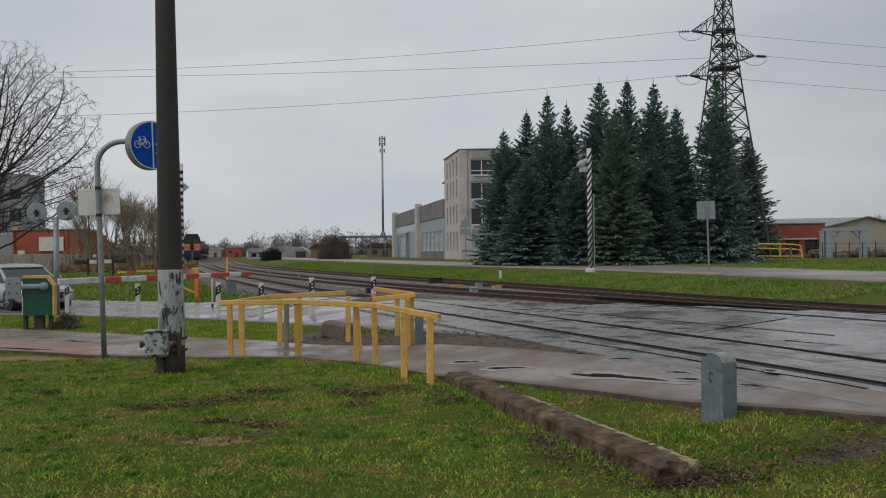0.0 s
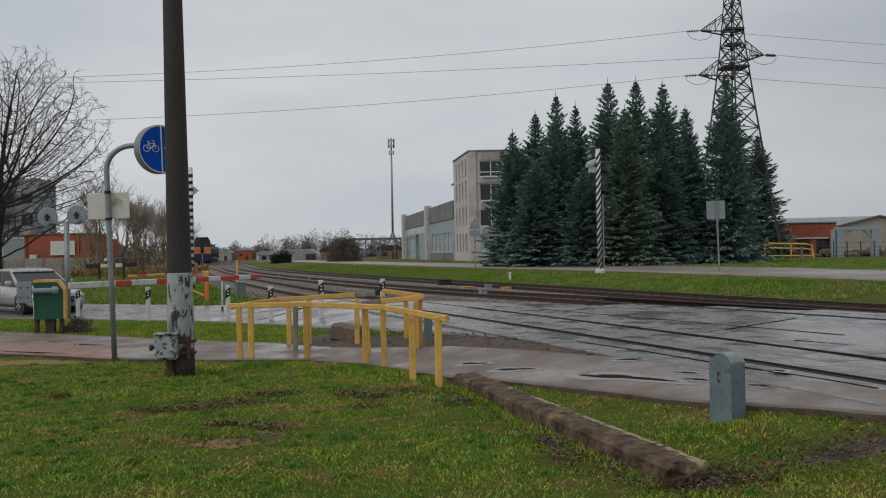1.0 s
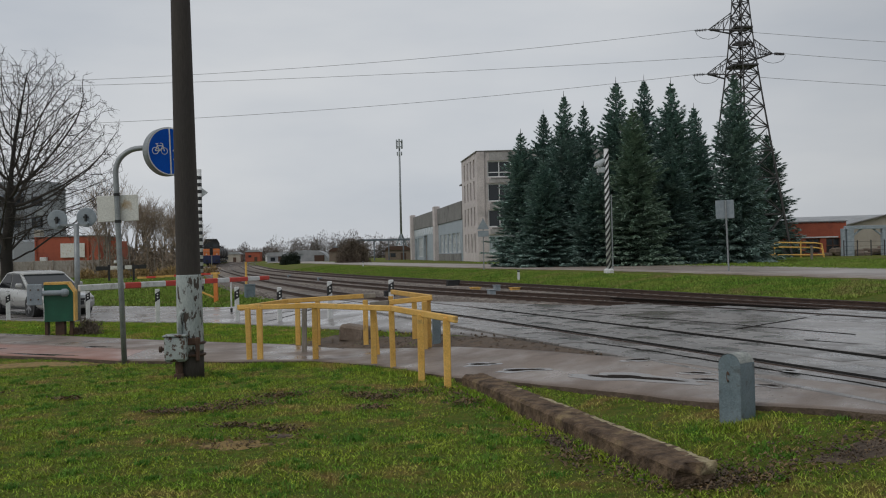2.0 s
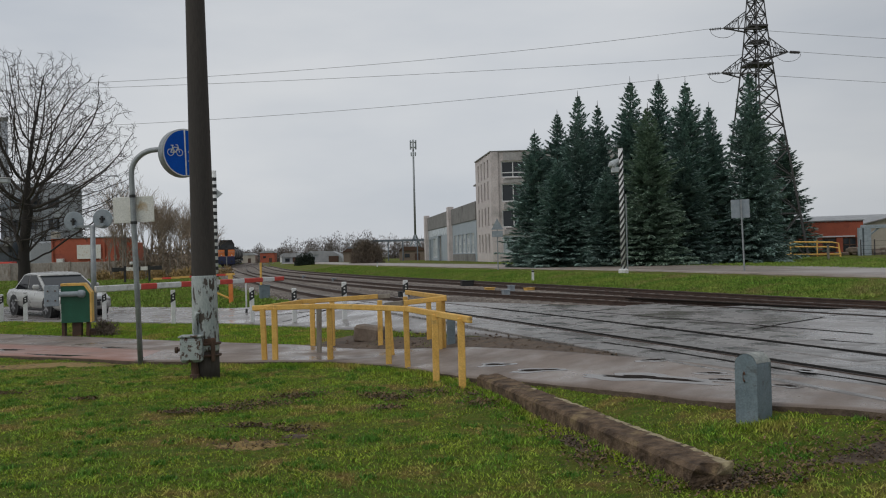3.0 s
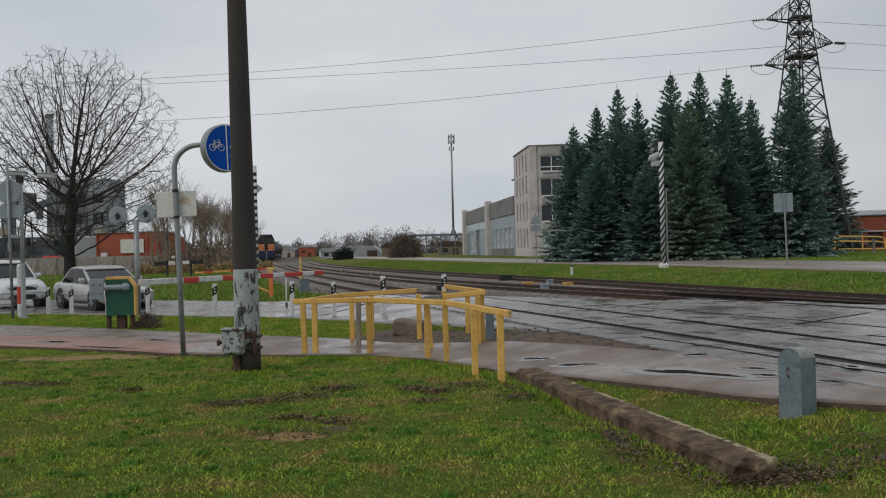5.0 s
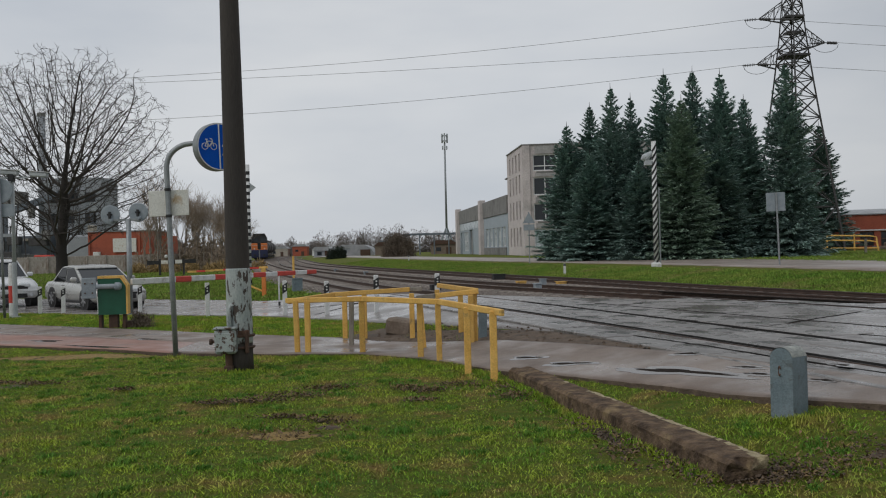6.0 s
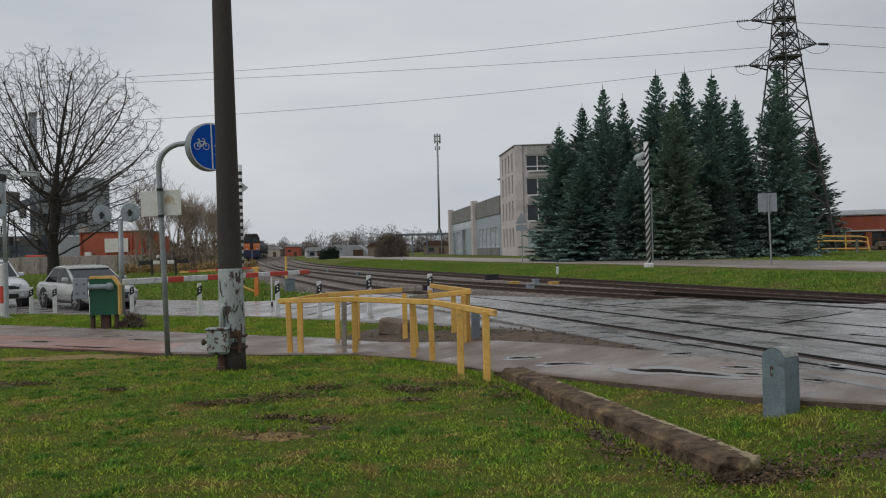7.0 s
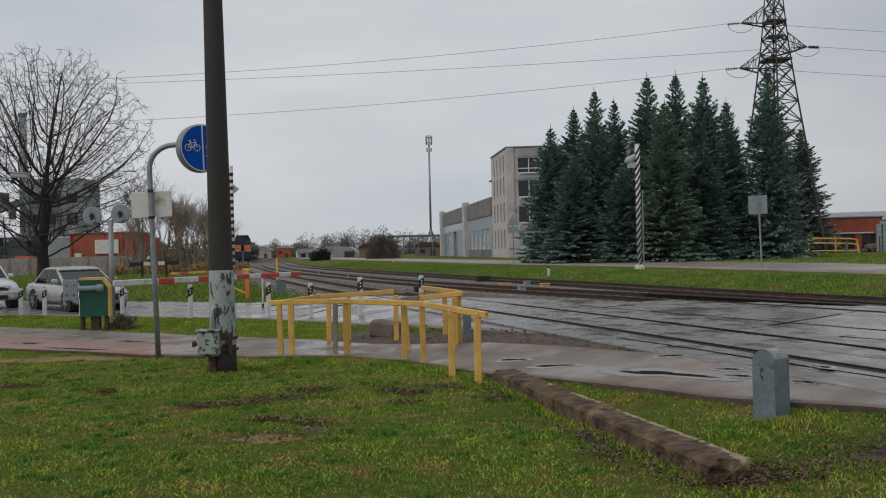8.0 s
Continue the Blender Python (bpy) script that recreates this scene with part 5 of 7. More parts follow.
# small houses and hangar at the end of the line
hg = thing("arched_hangar", (-18.6, 220, 0.3), "grey arched sheet hangar at the end of the yard", "hangar")
arch = [(3.4 * math.cos(a), 3.0 * math.sin(a)) for a in np.linspace(0, math.pi, 17)]
part("vault", Geo().prism(arch, 0, 14), M_ROOF, hg)
part("front_door", Geo().box((1.2, -0.1, 0.9), (2.4, 0.1, 1.8)), M_RUST, hg)
for x, y, w, h, ma, lab in ((-10, 215, 9, 2.6, M_BLOCK, "low brown shed by the yard"), (-31, 250, 5, 1.8, M_INDLIGHT, "pale low shed by the yard"), (-66, 380, 8, 3.2, M_BEIGE, "distant pale house by the line"), (-57, 380, 6, 4.0, M_BRICK, "distant red brick house by the line"),
                            (-41, 330, 8, 2.4, M_WHITE, "distant white shed by the line"), (1.5, 215, 6, 2.6, M_BLOCK, "brown wooden shed behind the hall"), (-25, 260, 6, 2.4, M_INDLIGHT, "pale low shed by the yard")):
    hs = thing("shed", (x, y, 0.3), lab, "shed", "sheds at the yard's end")
    part("wall", Geo().box((0, 0, h / 2), (w, 6, h), ch=0.05), ma, hs)
    part("roof", Geo().prism([(-w / 2 - 0.3, h - 0.05), (w / 2 + 0.3, h - 0.05), (w / 2 - 1, h + 0.9), (-w / 2 + 1, h + 0.9)], -3.3, 3.3), M_ROOF if ma is not M_BLOCK else M_RUST, hs)
    part("door", Geo().box((w * 0.2, -3.05, 0.95), (1.2, 0.1, 1.9)), M_RUST, hs)
    part("window", Geo().box((-w * 0.2, -3.05, h * 0.55), (1.2, 0.08, 0.9)), M_GLASS, hs)
pg = thing("pipe_gantry", (0, 0, 0.3), "steel pipe gantry on posts behind the hall", "gantry")
for k in range(5):
    part("post", Geo().cyl((-7 + 3.2 * k, 200, 0), (-7 + 3.2 * k, 200, 4.6), 0.15, seg=6), M_IND, pg)
part("beam", Geo().box((-0.6, 200, 4.8), (14, 0.5, 0.45)).box((-9.5, 196, 3.4), (6, 0.4, 0.3)), M_IND, pg)
sn = thing("railway_signal", (-21.5, 110, 0.15), "slim railway signal post with black head", "railway signal")
part("post", Geo().cyl((0, 0, 0), (0, 0, 2.2), 0.07, seg=8), M_GALV, sn)
part("head", Geo().box((0, -0.1, 2.5), (0.4, 0.2, 0.9), ch=0.08), M_BLACK, sn)

# locomotive and its wagons
def car_at(y):
    p, d = track_line(A_Y, A_X, y, 0.76)
    return Matrix.Translation((p.x, p.y, 0.4)) @ Matrix.Rotation(math.atan2(-d.x, d.y), 4, "Z")


def bogie(parent, y):
    bg = part("bogie", Geo().box((0, y, 0.55), (2.2, 3.0, 0.5)), M_BLACK, parent)
    for sx in (-0.78, 0.78):
        for dy in (-1.0, 1.0):
            part("wheel", Geo().cyl((sx - 0.06, y + dy, 0.5), (sx + 0.06, y + dy, 0.5), 0.5, seg=16), M_RUST, bg)


loco = thing("locomotive", (0, 0, 0), "orange and dark blue diesel locomotive hauling freight wagons", "locomotive")
loco.matrix_basis = car_at(168)
part("frame", Geo().box((0, 8, 1.15), (3.0, 16.5, 0.5)), M_LOCOBLUE, loco)
part("front_skirt", Geo().box((0, -0.1, 1.25), (3.0, 0.35, 1.5), ch=0.1), M_LOCOBLUE, loco)
part("nose", Geo().box((0, 0.5, 2.55), (2.95, 1.2, 1.3), ch=0.1), M_LOCOORANGE, loco, "orange nose")
part("cab", Geo().prism([(-1.45, 3.0), (1.45, 3.0), (1.45, 4.2), (1.1, 4.75), (-1.1, 4.75), (-1.45, 4.2)], 0.1, 3.2), M_BLACK, loco)
part("cab_roof", Geo().prism([(-1.47, 4.15), (-1.1, 4.8), (1.1, 4.8), (1.47, 4.15), (1.0, 5.0), (-1.0, 5.0)], 0.0, 3.3), M_BLACK, loco)
for x in (-0.72, 0.72):
    part("windscreen", Geo().box((x, 0.06, 3.75), (1.1, 0.06, 0.75), ch=0.02), M_GLASS, loco)
    part("headlight", Geo().cyl((x * 1.3, -0.12, 2.2), (x * 1.3, -0.2, 2.2), 0.12, seg=10), M_WHITE, loco)
    part("buffer", Geo().cyl((x * 1.2, -0.2, 1.05), (x * 1.2, -0.6, 1.05), 0.2, seg=10), M_BLACK, loco)
part("hood", Geo().box((0, 9.5, 2.9), (2.6, 12.6, 2.9), ch=0.2), M_LOCOBLUE, loco)
part("side_stripe", Geo().box((0, 9.5, 1.6), (3.02, 13, 0.22)), M_LOCOORANGE, loco)
part("exhaust", Geo().box((0, 7, 4.5), (0.8, 1.2, 0.5)).box((0, 11, 4.4), (1.6, 2.4, 0.3)), M_BLACK, loco)
part("handrail", Geo().tube([(-1.4, -0.25, 1.9), (-1.4, -0.25, 2.8), (1.4, -0.25, 2.8), (1.4, -0.25, 1.9)], 0.03, 6), M_CAMWHITE, loco)
bogie(loco, 3)
bogie(loco, 13)
for k in range(6):
    wg = thing("freight_wagon", (0, 0, 0), "dark grey tank wagon coupled behind the locomotive", "wagon", "wagons of the train")
    wg.matrix_basis = car_at(187.5 + 13.4 * k)
    part("tank", Geo().tube([(0, 0.3, 2.9), (0, 0.7, 2.9), (0, 11.6, 2.9), (0, 12.0, 2.9)], [1.0, 1.5, 1.5, 1.0], 20), M_STEEL, wg, smooth=True)
    part("dome", Geo().cyl((0, 6.1, 4.2), (0, 6.1, 4.8), 0.5, seg=12), M_STEEL, wg)
    part("underframe", Geo().box((0, 6.1, 1.2), (2.8, 12.2, 0.35)), M_BLACK, wg)
    bogie(wg, 2.2)
    bogie(wg, 10.0)
# ---------------------------------------------------------------- cars waiting at the crossing
M_SILVER = make_mat("silver_car_paint", (0.46, 0.46, 0.445), (0.52, 0.52, 0.50), 1, 0.28, metal=0.35, bump=0)
M_WHITECAR = make_mat("white_car_paint", (0.66, 0.67, 0.68), (0.70, 0.71, 0.72), 1, 0.3, bump=0)
M_TYRE = make_mat("tyre_rubber", (0.018, 0.018, 0.018), (0.03, 0.03, 0.03), 8, 0.9, bump=0.2)
M_RIM = make_mat("alloy_rim", (0.26, 0.26, 0.27), (0.36, 0.36, 0.37), 5, 0.4, metal=0.5, bump=0)
M_LENS = make_mat("headlight_lens", (0.55, 0.58, 0.60), (0.68, 0.70, 0.72), 9, 0.15, bump=0)
M_TRIM = make_mat("black_plastic", (0.02, 0.02, 0.021), (0.03, 0.03, 0.03), 8, 0.6, bump=0.05)
M_SIDEGLASS = glass_mat("dark_side_glass", (0.010, 0.011, 0.012))
M_SIDEGLASS.node_tree.nodes["Principled BSDF"].inputs["Specular IOR Level"].default_value = 0.12


def loft(stations, ny=9):
    """Cross-sections along x: (x, half width, bottom z, top z, shoulder) joined to one skin; x runs to the front."""
    g = Geo()
    ring = []
    for x, w, zb, zt, sh in stations:
        h = zt - zb
        pts = [(-w * 0.86, zb), (-w, zb + h * 0.22), (-w, zb + h * sh), (-w * 0.90, zt - h * 0.06), (-w * 0.6, zt), (0, zt + 0.012),
               (w * 0.6, zt), (w * 0.90, zt - h * 0.06), (w, zb + h * sh), (w, zb + h * 0.22), (w * 0.86, zb)]
        ring.append([(x, p, q) for p, q in pts])
    n = len(ring[0])
    vs = [p for r in ring for p in r]
    fs = []
    for i in range(len(ring) - 1):
        for j in range(n):
            k = (j + 1) % n
            fs.append((i * n + j, (i + 1) * n + j, (i + 1) * n + k, i * n + k))
    fs += [tuple(range(n)), tuple((len(ring) - 1) * n + j for j in range(n))[::-1]]
    return g.add(vs, fs)


def car(place, heading, paint, label, suv=False):
    k = thing("parked_car", place, label, "car", "cars waiting at the crossing", rz=heading)
    L, W = (4.45, 0.92) if suv else (4.65, 0.89)
    belt, top, low = (1.02, 1.63, 0.30) if suv else (0.87, 1.38, 0.22)
    hood = belt - 0.02
    f = L / 2
    body = loft([(-f, W * 0.78, low + 0.12, belt - 0.12, 0.6), (-f + 0.12, W * 0.93, low, belt + 0.0, 0.7), (-f + 0.6, W, low, belt + 0.04, 0.75), (-0.6, W, low, belt + 0.02, 0.78),
                 (0.55, W, low, belt, 0.78), (f - 1.05, W * 0.99, low, hood, 0.75), (f - 0.45, W * 0.95, low, hood - 0.10, 0.72), (f - 0.12, W * 0.86, low, hood - 0.22, 0.7), (f, W * 0.72, low + 0.1, hood - 0.32, 0.6)])
    part("body", body, paint, k, smooth=True)
    # cabin: glass below, roof skin above
    r0, r1, w0, w1 = (-f + 0.25, f - 1.35, -f + 0.55, f - 2.15) if suv else (-f + 0.75, f - 1.25, -f + 1.35, f - 2.15)
    zi, zr, wr = belt - 0.02, top, W * 0.77
    base = [(r0, -W * 0.90, zi), (r1, -W * 0.90, zi), (r1, W * 0.90, zi), (r0, W * 0.90, zi)]
    roof = [(w0, -wr, zr - 0.07), (w1, -wr, zr - 0.07), (w1, wr, zr - 0.07), (w0, wr, zr - 0.07)]
    part("cabin", Geo().add(base + roof, [(0, 1, 5, 4), (1, 2, 6, 5), (2, 3, 7, 6), (3, 0, 4, 7), (4, 5, 6, 7)]), paint, k)
    part("roof", loft([(w0 - 0.16, wr * 0.93, zr - 0.11, zr - 0.075, 0.5), (w0 + 0.1, wr * 1.02, zr - 0.09, zr - 0.02, 0.5), ((w0 + w1) / 2, wr * 1.03, zr - 0.08, zr + 0.015, 0.5), (w1 - 0.05, wr * 1.02, zr - 0.09, zr - 0.025, 0.5), (w1 + 0.14, wr * 0.95, zr - 0.115, zr - 0.08, 0.5)]), paint, k, smooth=True)

    def inset(q, s, off, name, m=M_GLASS):
        c = sum((Vector(p) for p in q), Vector()) / 4
        part(name, Geo().add([tuple(c + (Vector(p) - c) * s + Vector(off)) for p in q], [(0, 1, 2, 3)]), m, k)

    inset([base[1], base[2], roof[2], roof[1]], 0.92, (0.012, 0, 0.006), "windscreen")
    inset([base[3], base[0], roof[0], roof[3]], 0.9, (-0.012, 0, 0.006), "rear_window")
    for sgn, (a, b, c, d) in ((-1, (base[0], base[1], roof[1], roof[0])), (1, (base[2], base[3], roof[3], roof[2]))):
        a, b, c, d = [Vector(p) for p in (a, b, c, d)]
        for u0, u1 in ((0.05, 0.46), (0.475, 0.95)):
            q = [a.lerp(b, u0), a.lerp(b, u1), d.lerp(c, u1), d.lerp(c, u0)]
            inset(q, 0.95, (0, 0.012 * sgn, 0), "side_window", M_SIDEGLASS)
        part("mirror", Geo().box((r1 - 0.35, sgn * (W + 0.06), belt + 0.08), (0.12, 0.2, 0.14), ch=0.04), paint, k)
        part("door_handle", Geo().box((-0.35, sgn * (W + 0.005), belt - 0.12), (0.18, 0.03, 0.03)), paint, k)
        part("side_trim", Geo().box((-0.1, sgn * (W + 0.003), 0.5), (2.3, 0.02, 0.05)), paint if not suv else M_TRIM, k)
        part("headlight", Geo().box((f - 0.22, sgn * W * 0.68, hood - 0.26), (0.34, 0.36, 0.17), ch=0.05, xf=Matrix.Rotation(radians(-8 * sgn), 4, "Z")), M_LENS, k)
        part("fog_light", Geo().cyl((f - 0.02, sgn * W * 0.58, 0.42), (f + 0.015, sgn * W * 0.58, 0.42), 0.06, seg=12), M_LENS, k)
        if suv:
            part("roof_rail", Geo().tube([(w0 + 0.1, sgn * wr * 0.95, zr), (w0 + 0.3, sgn * wr * 0.95, zr + 0.06), (w1 - 0.2, sgn * wr * 0.95, zr + 0.06), (w1, sgn * wr * 0.95, zr)], 0.02, 6), M_TRIM, k)
        for x in (f - 0.92, -f + 0.95):
            R = 0.36 if suv else 0.315
            yo = sgn * (W - 0.10)
            part("wheel_arch", Geo().cyl((x, sgn * (W - 0.25), R), (x, sgn * (W + 0.004), R), R + 0.06, seg=24), M_TRIM, k)
            wh = part("wheel", Geo().tube([(x, yo - 0.1 * sgn, R), (x, yo + 0.09 * sgn, R), (x, yo + 0.112 * sgn, R)], [R, R, R - 0.04], 26), M_TYRE, k)
            part("rim", Geo().tube([(x, yo + 0.10 * sgn, R), (x, yo + 0.118 * sgn, R)], [R * 0.66, R * 0.62], 20), M_TRIM, wh)
            sp = Geo()
            for i in range(6):
                a = i * math.pi / 3
                sp.box((0, 0, R * 0.33), (0.055, 0.02, R * 0.62), ch=0.005, xf=Matrix.Translation((x, yo + 0.124 * sgn, R)) @ Matrix.Rotation(a, 4, "Y"))
            sp.cyl((x, yo + 0.115 * sgn, R), (x, yo + 0.135 * sgn, R), 0.06, seg=12)
            part("spokes", sp, M_RIM, wh)
    part("grille", Geo().box((f - 0.02, 0, hood - 0.32), (0.07, W * 0.95, 0.13), ch=0.02), M_TRIM, k)
    part("lower_grille", Geo().box((f - 0.03, 0, 0.40), (0.08, W * 0.9, 0.15), ch=0.02), M_TRIM, k)
    part("sill", Geo().box((0, 0, low + 0.03), (L - 1.0, W * 1.9, 0.09), ch=0.03), M_TRIM, k)
    part("bumper", Geo().box((f - 0.06, 0, 0.55), (0.16, W * 1.62, 0.13), ch=0.05), paint, k)
    part("blank_plate", Geo().box((f + 0.03, 0, 0.54), (0.02, 0.5, 0.11)), M_WHITE, k)
    part("wiper", Geo().cyl((r1 + 0.0, -0.4, zi + 0.03), (r1 - 0.12, 0.1, zi + 0.09), 0.012, seg=5), M_TRIM, k)
    return k


car((-11.26, 29.85, 0.07), -48, M_SILVER, "silver four-door saloon waiting on the wet road")
car((-15.7, 32.4, 0.07), -50, M_WHITECAR, "white sport utility car waiting behind the saloon", True)
# ---------------------------------------------------------------- trees
M_BARK = make_mat("dark_wet_bark", (0.020, 0.017, 0.015), (0.04, 0.034, 0.03), 3, 0.95, bump=0.4, stretch=(1, 1, 0.3))
M_LIMB = make_mat("dark_brown_twigs", (0.040, 0.033, 0.029), (0.070, 0.058, 0.050), 2, 0.9, bump=0)
M_TWIG = make_mat("brown_twigs", (0.22, 0.165, 0.12), (0.30, 0.24, 0.175), 1.0, 0.95, bump=0)
M_BIRCH = make_mat("pale_birch_bark", (0.20, 0.17, 0.14), (0.30, 0.27, 0.23), 2, 0.9, bump=0)
M_NEEDLE = make_mat("blue_green_needles", (0.185, 0.285, 0.250), (0.290, 0.395, 0.350), 0.7, 0.8, bump=0, fine=5, per_island=0.42, per_object=0.12, spec=0.25)
M_NEEDLE2 = make_mat("green_needles", (0.195, 0.290, 0.215), (0.300, 0.395, 0.300), 0.7, 0.8, bump=0, fine=5, per_island=0.32, spec=0.25)
M_FARTREE = make_mat("far_bare_wood", (0.13, 0.108, 0.098), (0.19, 0.165, 0.15), 0.3, 1.0, bump=0, per_island=0.3)
M_BUSH = make_mat("brown_bush", (0.12, 0.095, 0.072), (0.17, 0.135, 0.10), 0.6, 1.0, bump=0, per_island=0.3)
M_HEDGE = make_mat("dark_evergreen", (0.012, 0.022, 0.012), (0.022, 0.034, 0.02), 0.8, 0.9, bump=0, per_island=0.3)


def spruce_mesh(h, r, seed, mat):
    """Whorls of boughs that sag low down and rise near the tip; each bough a flat fan of small needle sprays."""
    g = np.random.default_rng(seed)
    quads = []

    def bough(z, a, ln, slope, curl, side):
        m = max(3, int(ln / 0.085))
        t = (np.arange(m) + g.uniform(0, 1, m)) / m
        t = t[(t > 0.25) | (g.uniform(0, 1, m) < 0.5)]
        t = np.repeat(np.r_[t, 1.0], 5)
        k = len(t)
        d = ln * t
        o = g.uniform(-1, 1, k) * side * (1.05 - 0.85 * t) * min(1.0, 0.35 + 0.5 * ln)
        base = np.stack([math.cos(a) * d - math.sin(a) * o, math.sin(a) * d + math.cos(a) * o, z + slope * d + curl * d * t - 0.35 * np.abs(o) + g.uniform(-0.07, 0.05, k)], 1)
        da = a + np.clip(o / max(side, 0.01), -1, 1) * 0.9 + g.uniform(-0.5, 0.5, k)
        L = g.uniform(0.14, 0.30, k) * min(1.0, 0.42 + 0.35 * ln)
        dirv = np.stack([np.cos(da) * L, np.sin(da) * L, L * (slope + curl + g.uniform(-0.55, 0.35, k))], 1)
        sd_ = np.stack([-np.sin(da), np.cos(da), g.uniform(-0.7, 0.7, k)], 1) * g.uniform(0.035, 0.075, k)[:, None]
        quads.append(np.stack([base - sd_, base + sd_, base + dirv + sd_ * 0.25, base + dirv - sd_ * 0.25], 1))

    z = 0.2
    while z < h - 0.75:
        u = z / h
        rad = r * 1.08 * (1 - u) ** 0.80 * (0.42 + 0.58 * min(1.0, (h - z) / 2.6)) * (0.93 + 0.12 * math.sin(z * 1.7 + seed)) + 0.04
        n = max(6, int(7 + rad * 2.6))
        a0 = g.uniform(0, 6.28)
        lobe = 1.0 + 0.14 * np.sin(np.arange(n) * 2.1 + z)
        for i in range(n):
            a = a0 + 6.283 * i / n + g.uniform(-0.3, 0.3)
            ln = rad * g.uniform(0.72, 1.10) * lobe[i]
            bough(z + g.uniform(-0.12, 0.12), a, ln, -0.30 * (1 - u) + 0.42 * u * u + g.uniform(-0.08, 0.08), 0.16 + 0.22 * u, 0.34)
            if rad > 0.7:
                bough(z + g.uniform(0.1, 0.3), a + g.uniform(0.1, 0.6), ln * g.uniform(0.55, 0.85), -0.15 + 0.4 * u, 0.1, 0.30)
        z += 0.30 + 0.12 * (1 - u)
    for zt in (h - 0.85, h - 0.68, h - 0.5, h - 0.3):
        for i in range(5):
            bough(zt - 0.1, g.uniform(0, 6.28), 0.02 + 0.22 * (h - zt), 0.3, 0.1, 0.03)
    q = np.concatenate(quads)
    return np_mesh("crown", q.reshape(-1, 3), np.arange(len(q) * 4).reshape(-1, 4), mat)


SPRUCES = [(9.9, 68.0, 10.4, 2.6, 0), (12.0, 70.0, 12.1, 2.5, 1), (13.05, 67.0, 13.0, 2.5, 2), (15.6, 72.0, 13.1, 2.4, 0), (16.75, 66.0, 13.8, 2.9, 1), (20.0, 70.0, 14.7, 2.7, 2),
           (20.85, 66.0, 13.7, 3.0, 0), (24.6, 72.0, 12.8, 2.6, 1), (24.85, 64.0, 13.9, 2.65, 2), (40.3, 95.0, 13.5, 3.5, 0), (16.5, 60.5, 11.0, 2.6, 3), (13.9, 62.0, 6.9, 2.2, 1), (26.3, 66.5, 10.4, 2.0, 1), (11.0, 64.5, 8.0, 2.6, 0), (19.6, 62.5, 8.6, 2.4, 2), (22.8, 66.0, 9.6, 2.6, 1)]
crowns = [spruce_mesh(13.0, 2.7, 11 + i, M_NEEDLE if i < 3 else M_NEEDLE2) for i in range(4)]
for n_, (x, y, h, r, v) in enumerate(SPRUCES):
    t = thing("spruce_tree", (x, y, gz(x, y) - 0.1), "dense dark blue-green spruce in a row of conifers" if v != 3 else "broad green spruce in front of the taller conifers", "tree", "row of spruces", rz=47 * n_)
    c = new("crown", crowns[v])
    c.parent = t
    c.scale = (r / 2.7 * 1.12, r / 2.7 * 1.12, h / 13.0)
    part("trunk", Geo().tube([(0, 0, 0), (0, 0, h * 0.5), (0, 0, h * 0.97), (0, 0, h * 1.012)], [0.2, 0.11, 0.03, 0.012], 8), M_BARK, t)


def branch_tree(h, spread, seed, levels, r0, fork=(3, 4), up=0.55, limbs=9, bole=0.2):
    """A bare tree: bole, limbs, boughs and twigs as tapered tubes; returns trunk and crown meshes."""
    g = random.Random(seed)
    trunk, crown = Geo(), Geo()
    top = bole * h
    trunk.tube([(0, 0, -0.2), (0, 0, 0.15 * top), (0.02, 0, top * 0.6), (0.0, 0, top)], [r0 * 1.35, r0 * 1.05, r0, r0 * 0.95], 14)

    def grow(p, d, ln, r, lev):
        n = 4 if lev < 3 else 3
        pts, rad = [p.copy()], [r]
        q, v = p.copy(), d.copy()
        for i in range(n):
            v = (v + Vector((g.uniform(-1, 1), g.uniform(-1, 1), g.uniform(-0.6, 1.0))) * (0.16 if lev < 2 else 0.26)).normalized()
            q = q + v * (ln / n)
            pts.append(q.copy())
            rad.append(max(0.011, r * (1 - 0.45 * (i + 1) / n)))
        (trunk if lev == 0 else crown).tube(pts, rad, 7 if lev == 0 else (5 if lev < 3 else 3), cap=False)
        if lev >= levels:
            return
        k = g.randint(*fork) + (1 if lev >= 2 else 0)
        for i in range(k):
            t = 0.35 + 0.65 * (i + 1) / k
            j = min(n, max(1, int(t * n)))
            base = pts[j - 1].lerp(pts[j], t * n - (j - 1)) if j <= n and t < 1 else pts[-1]
            side = Vector((g.uniform(-1, 1), g.uniform(-1, 1), g.uniform(-0.35, 0.7))).normalized()
            w = (v * g.uniform(0.75, 1.1) + side * g.uniform(0.45, 0.85)).normalized()
            grow(base, w, ln * g.uniform(0.52, 0.74), max(0.012, r * 0.50 * g.uniform(0.8, 1.1)), lev + 1)

    for i in range(limbs):
        a = 6.283 * i / limbs + g.uniform(-0.3, 0.3)
        el = g.uniform(0.25, 1.3) if i % 3 else 1.35
        d = Vector((math.cos(a) * math.cos(el) * spread, math.sin(a) * math.cos(el) * spread, math.sin(el) * up + 0.12)).normalized()
        grow(Vector((0, 0, top * g.uniform(0.8, 1.0))), d, (h - top) * g.uniform(0.42, 0.56), r0 * g.uniform(0.42, 0.62), 0)
    return trunk, crown


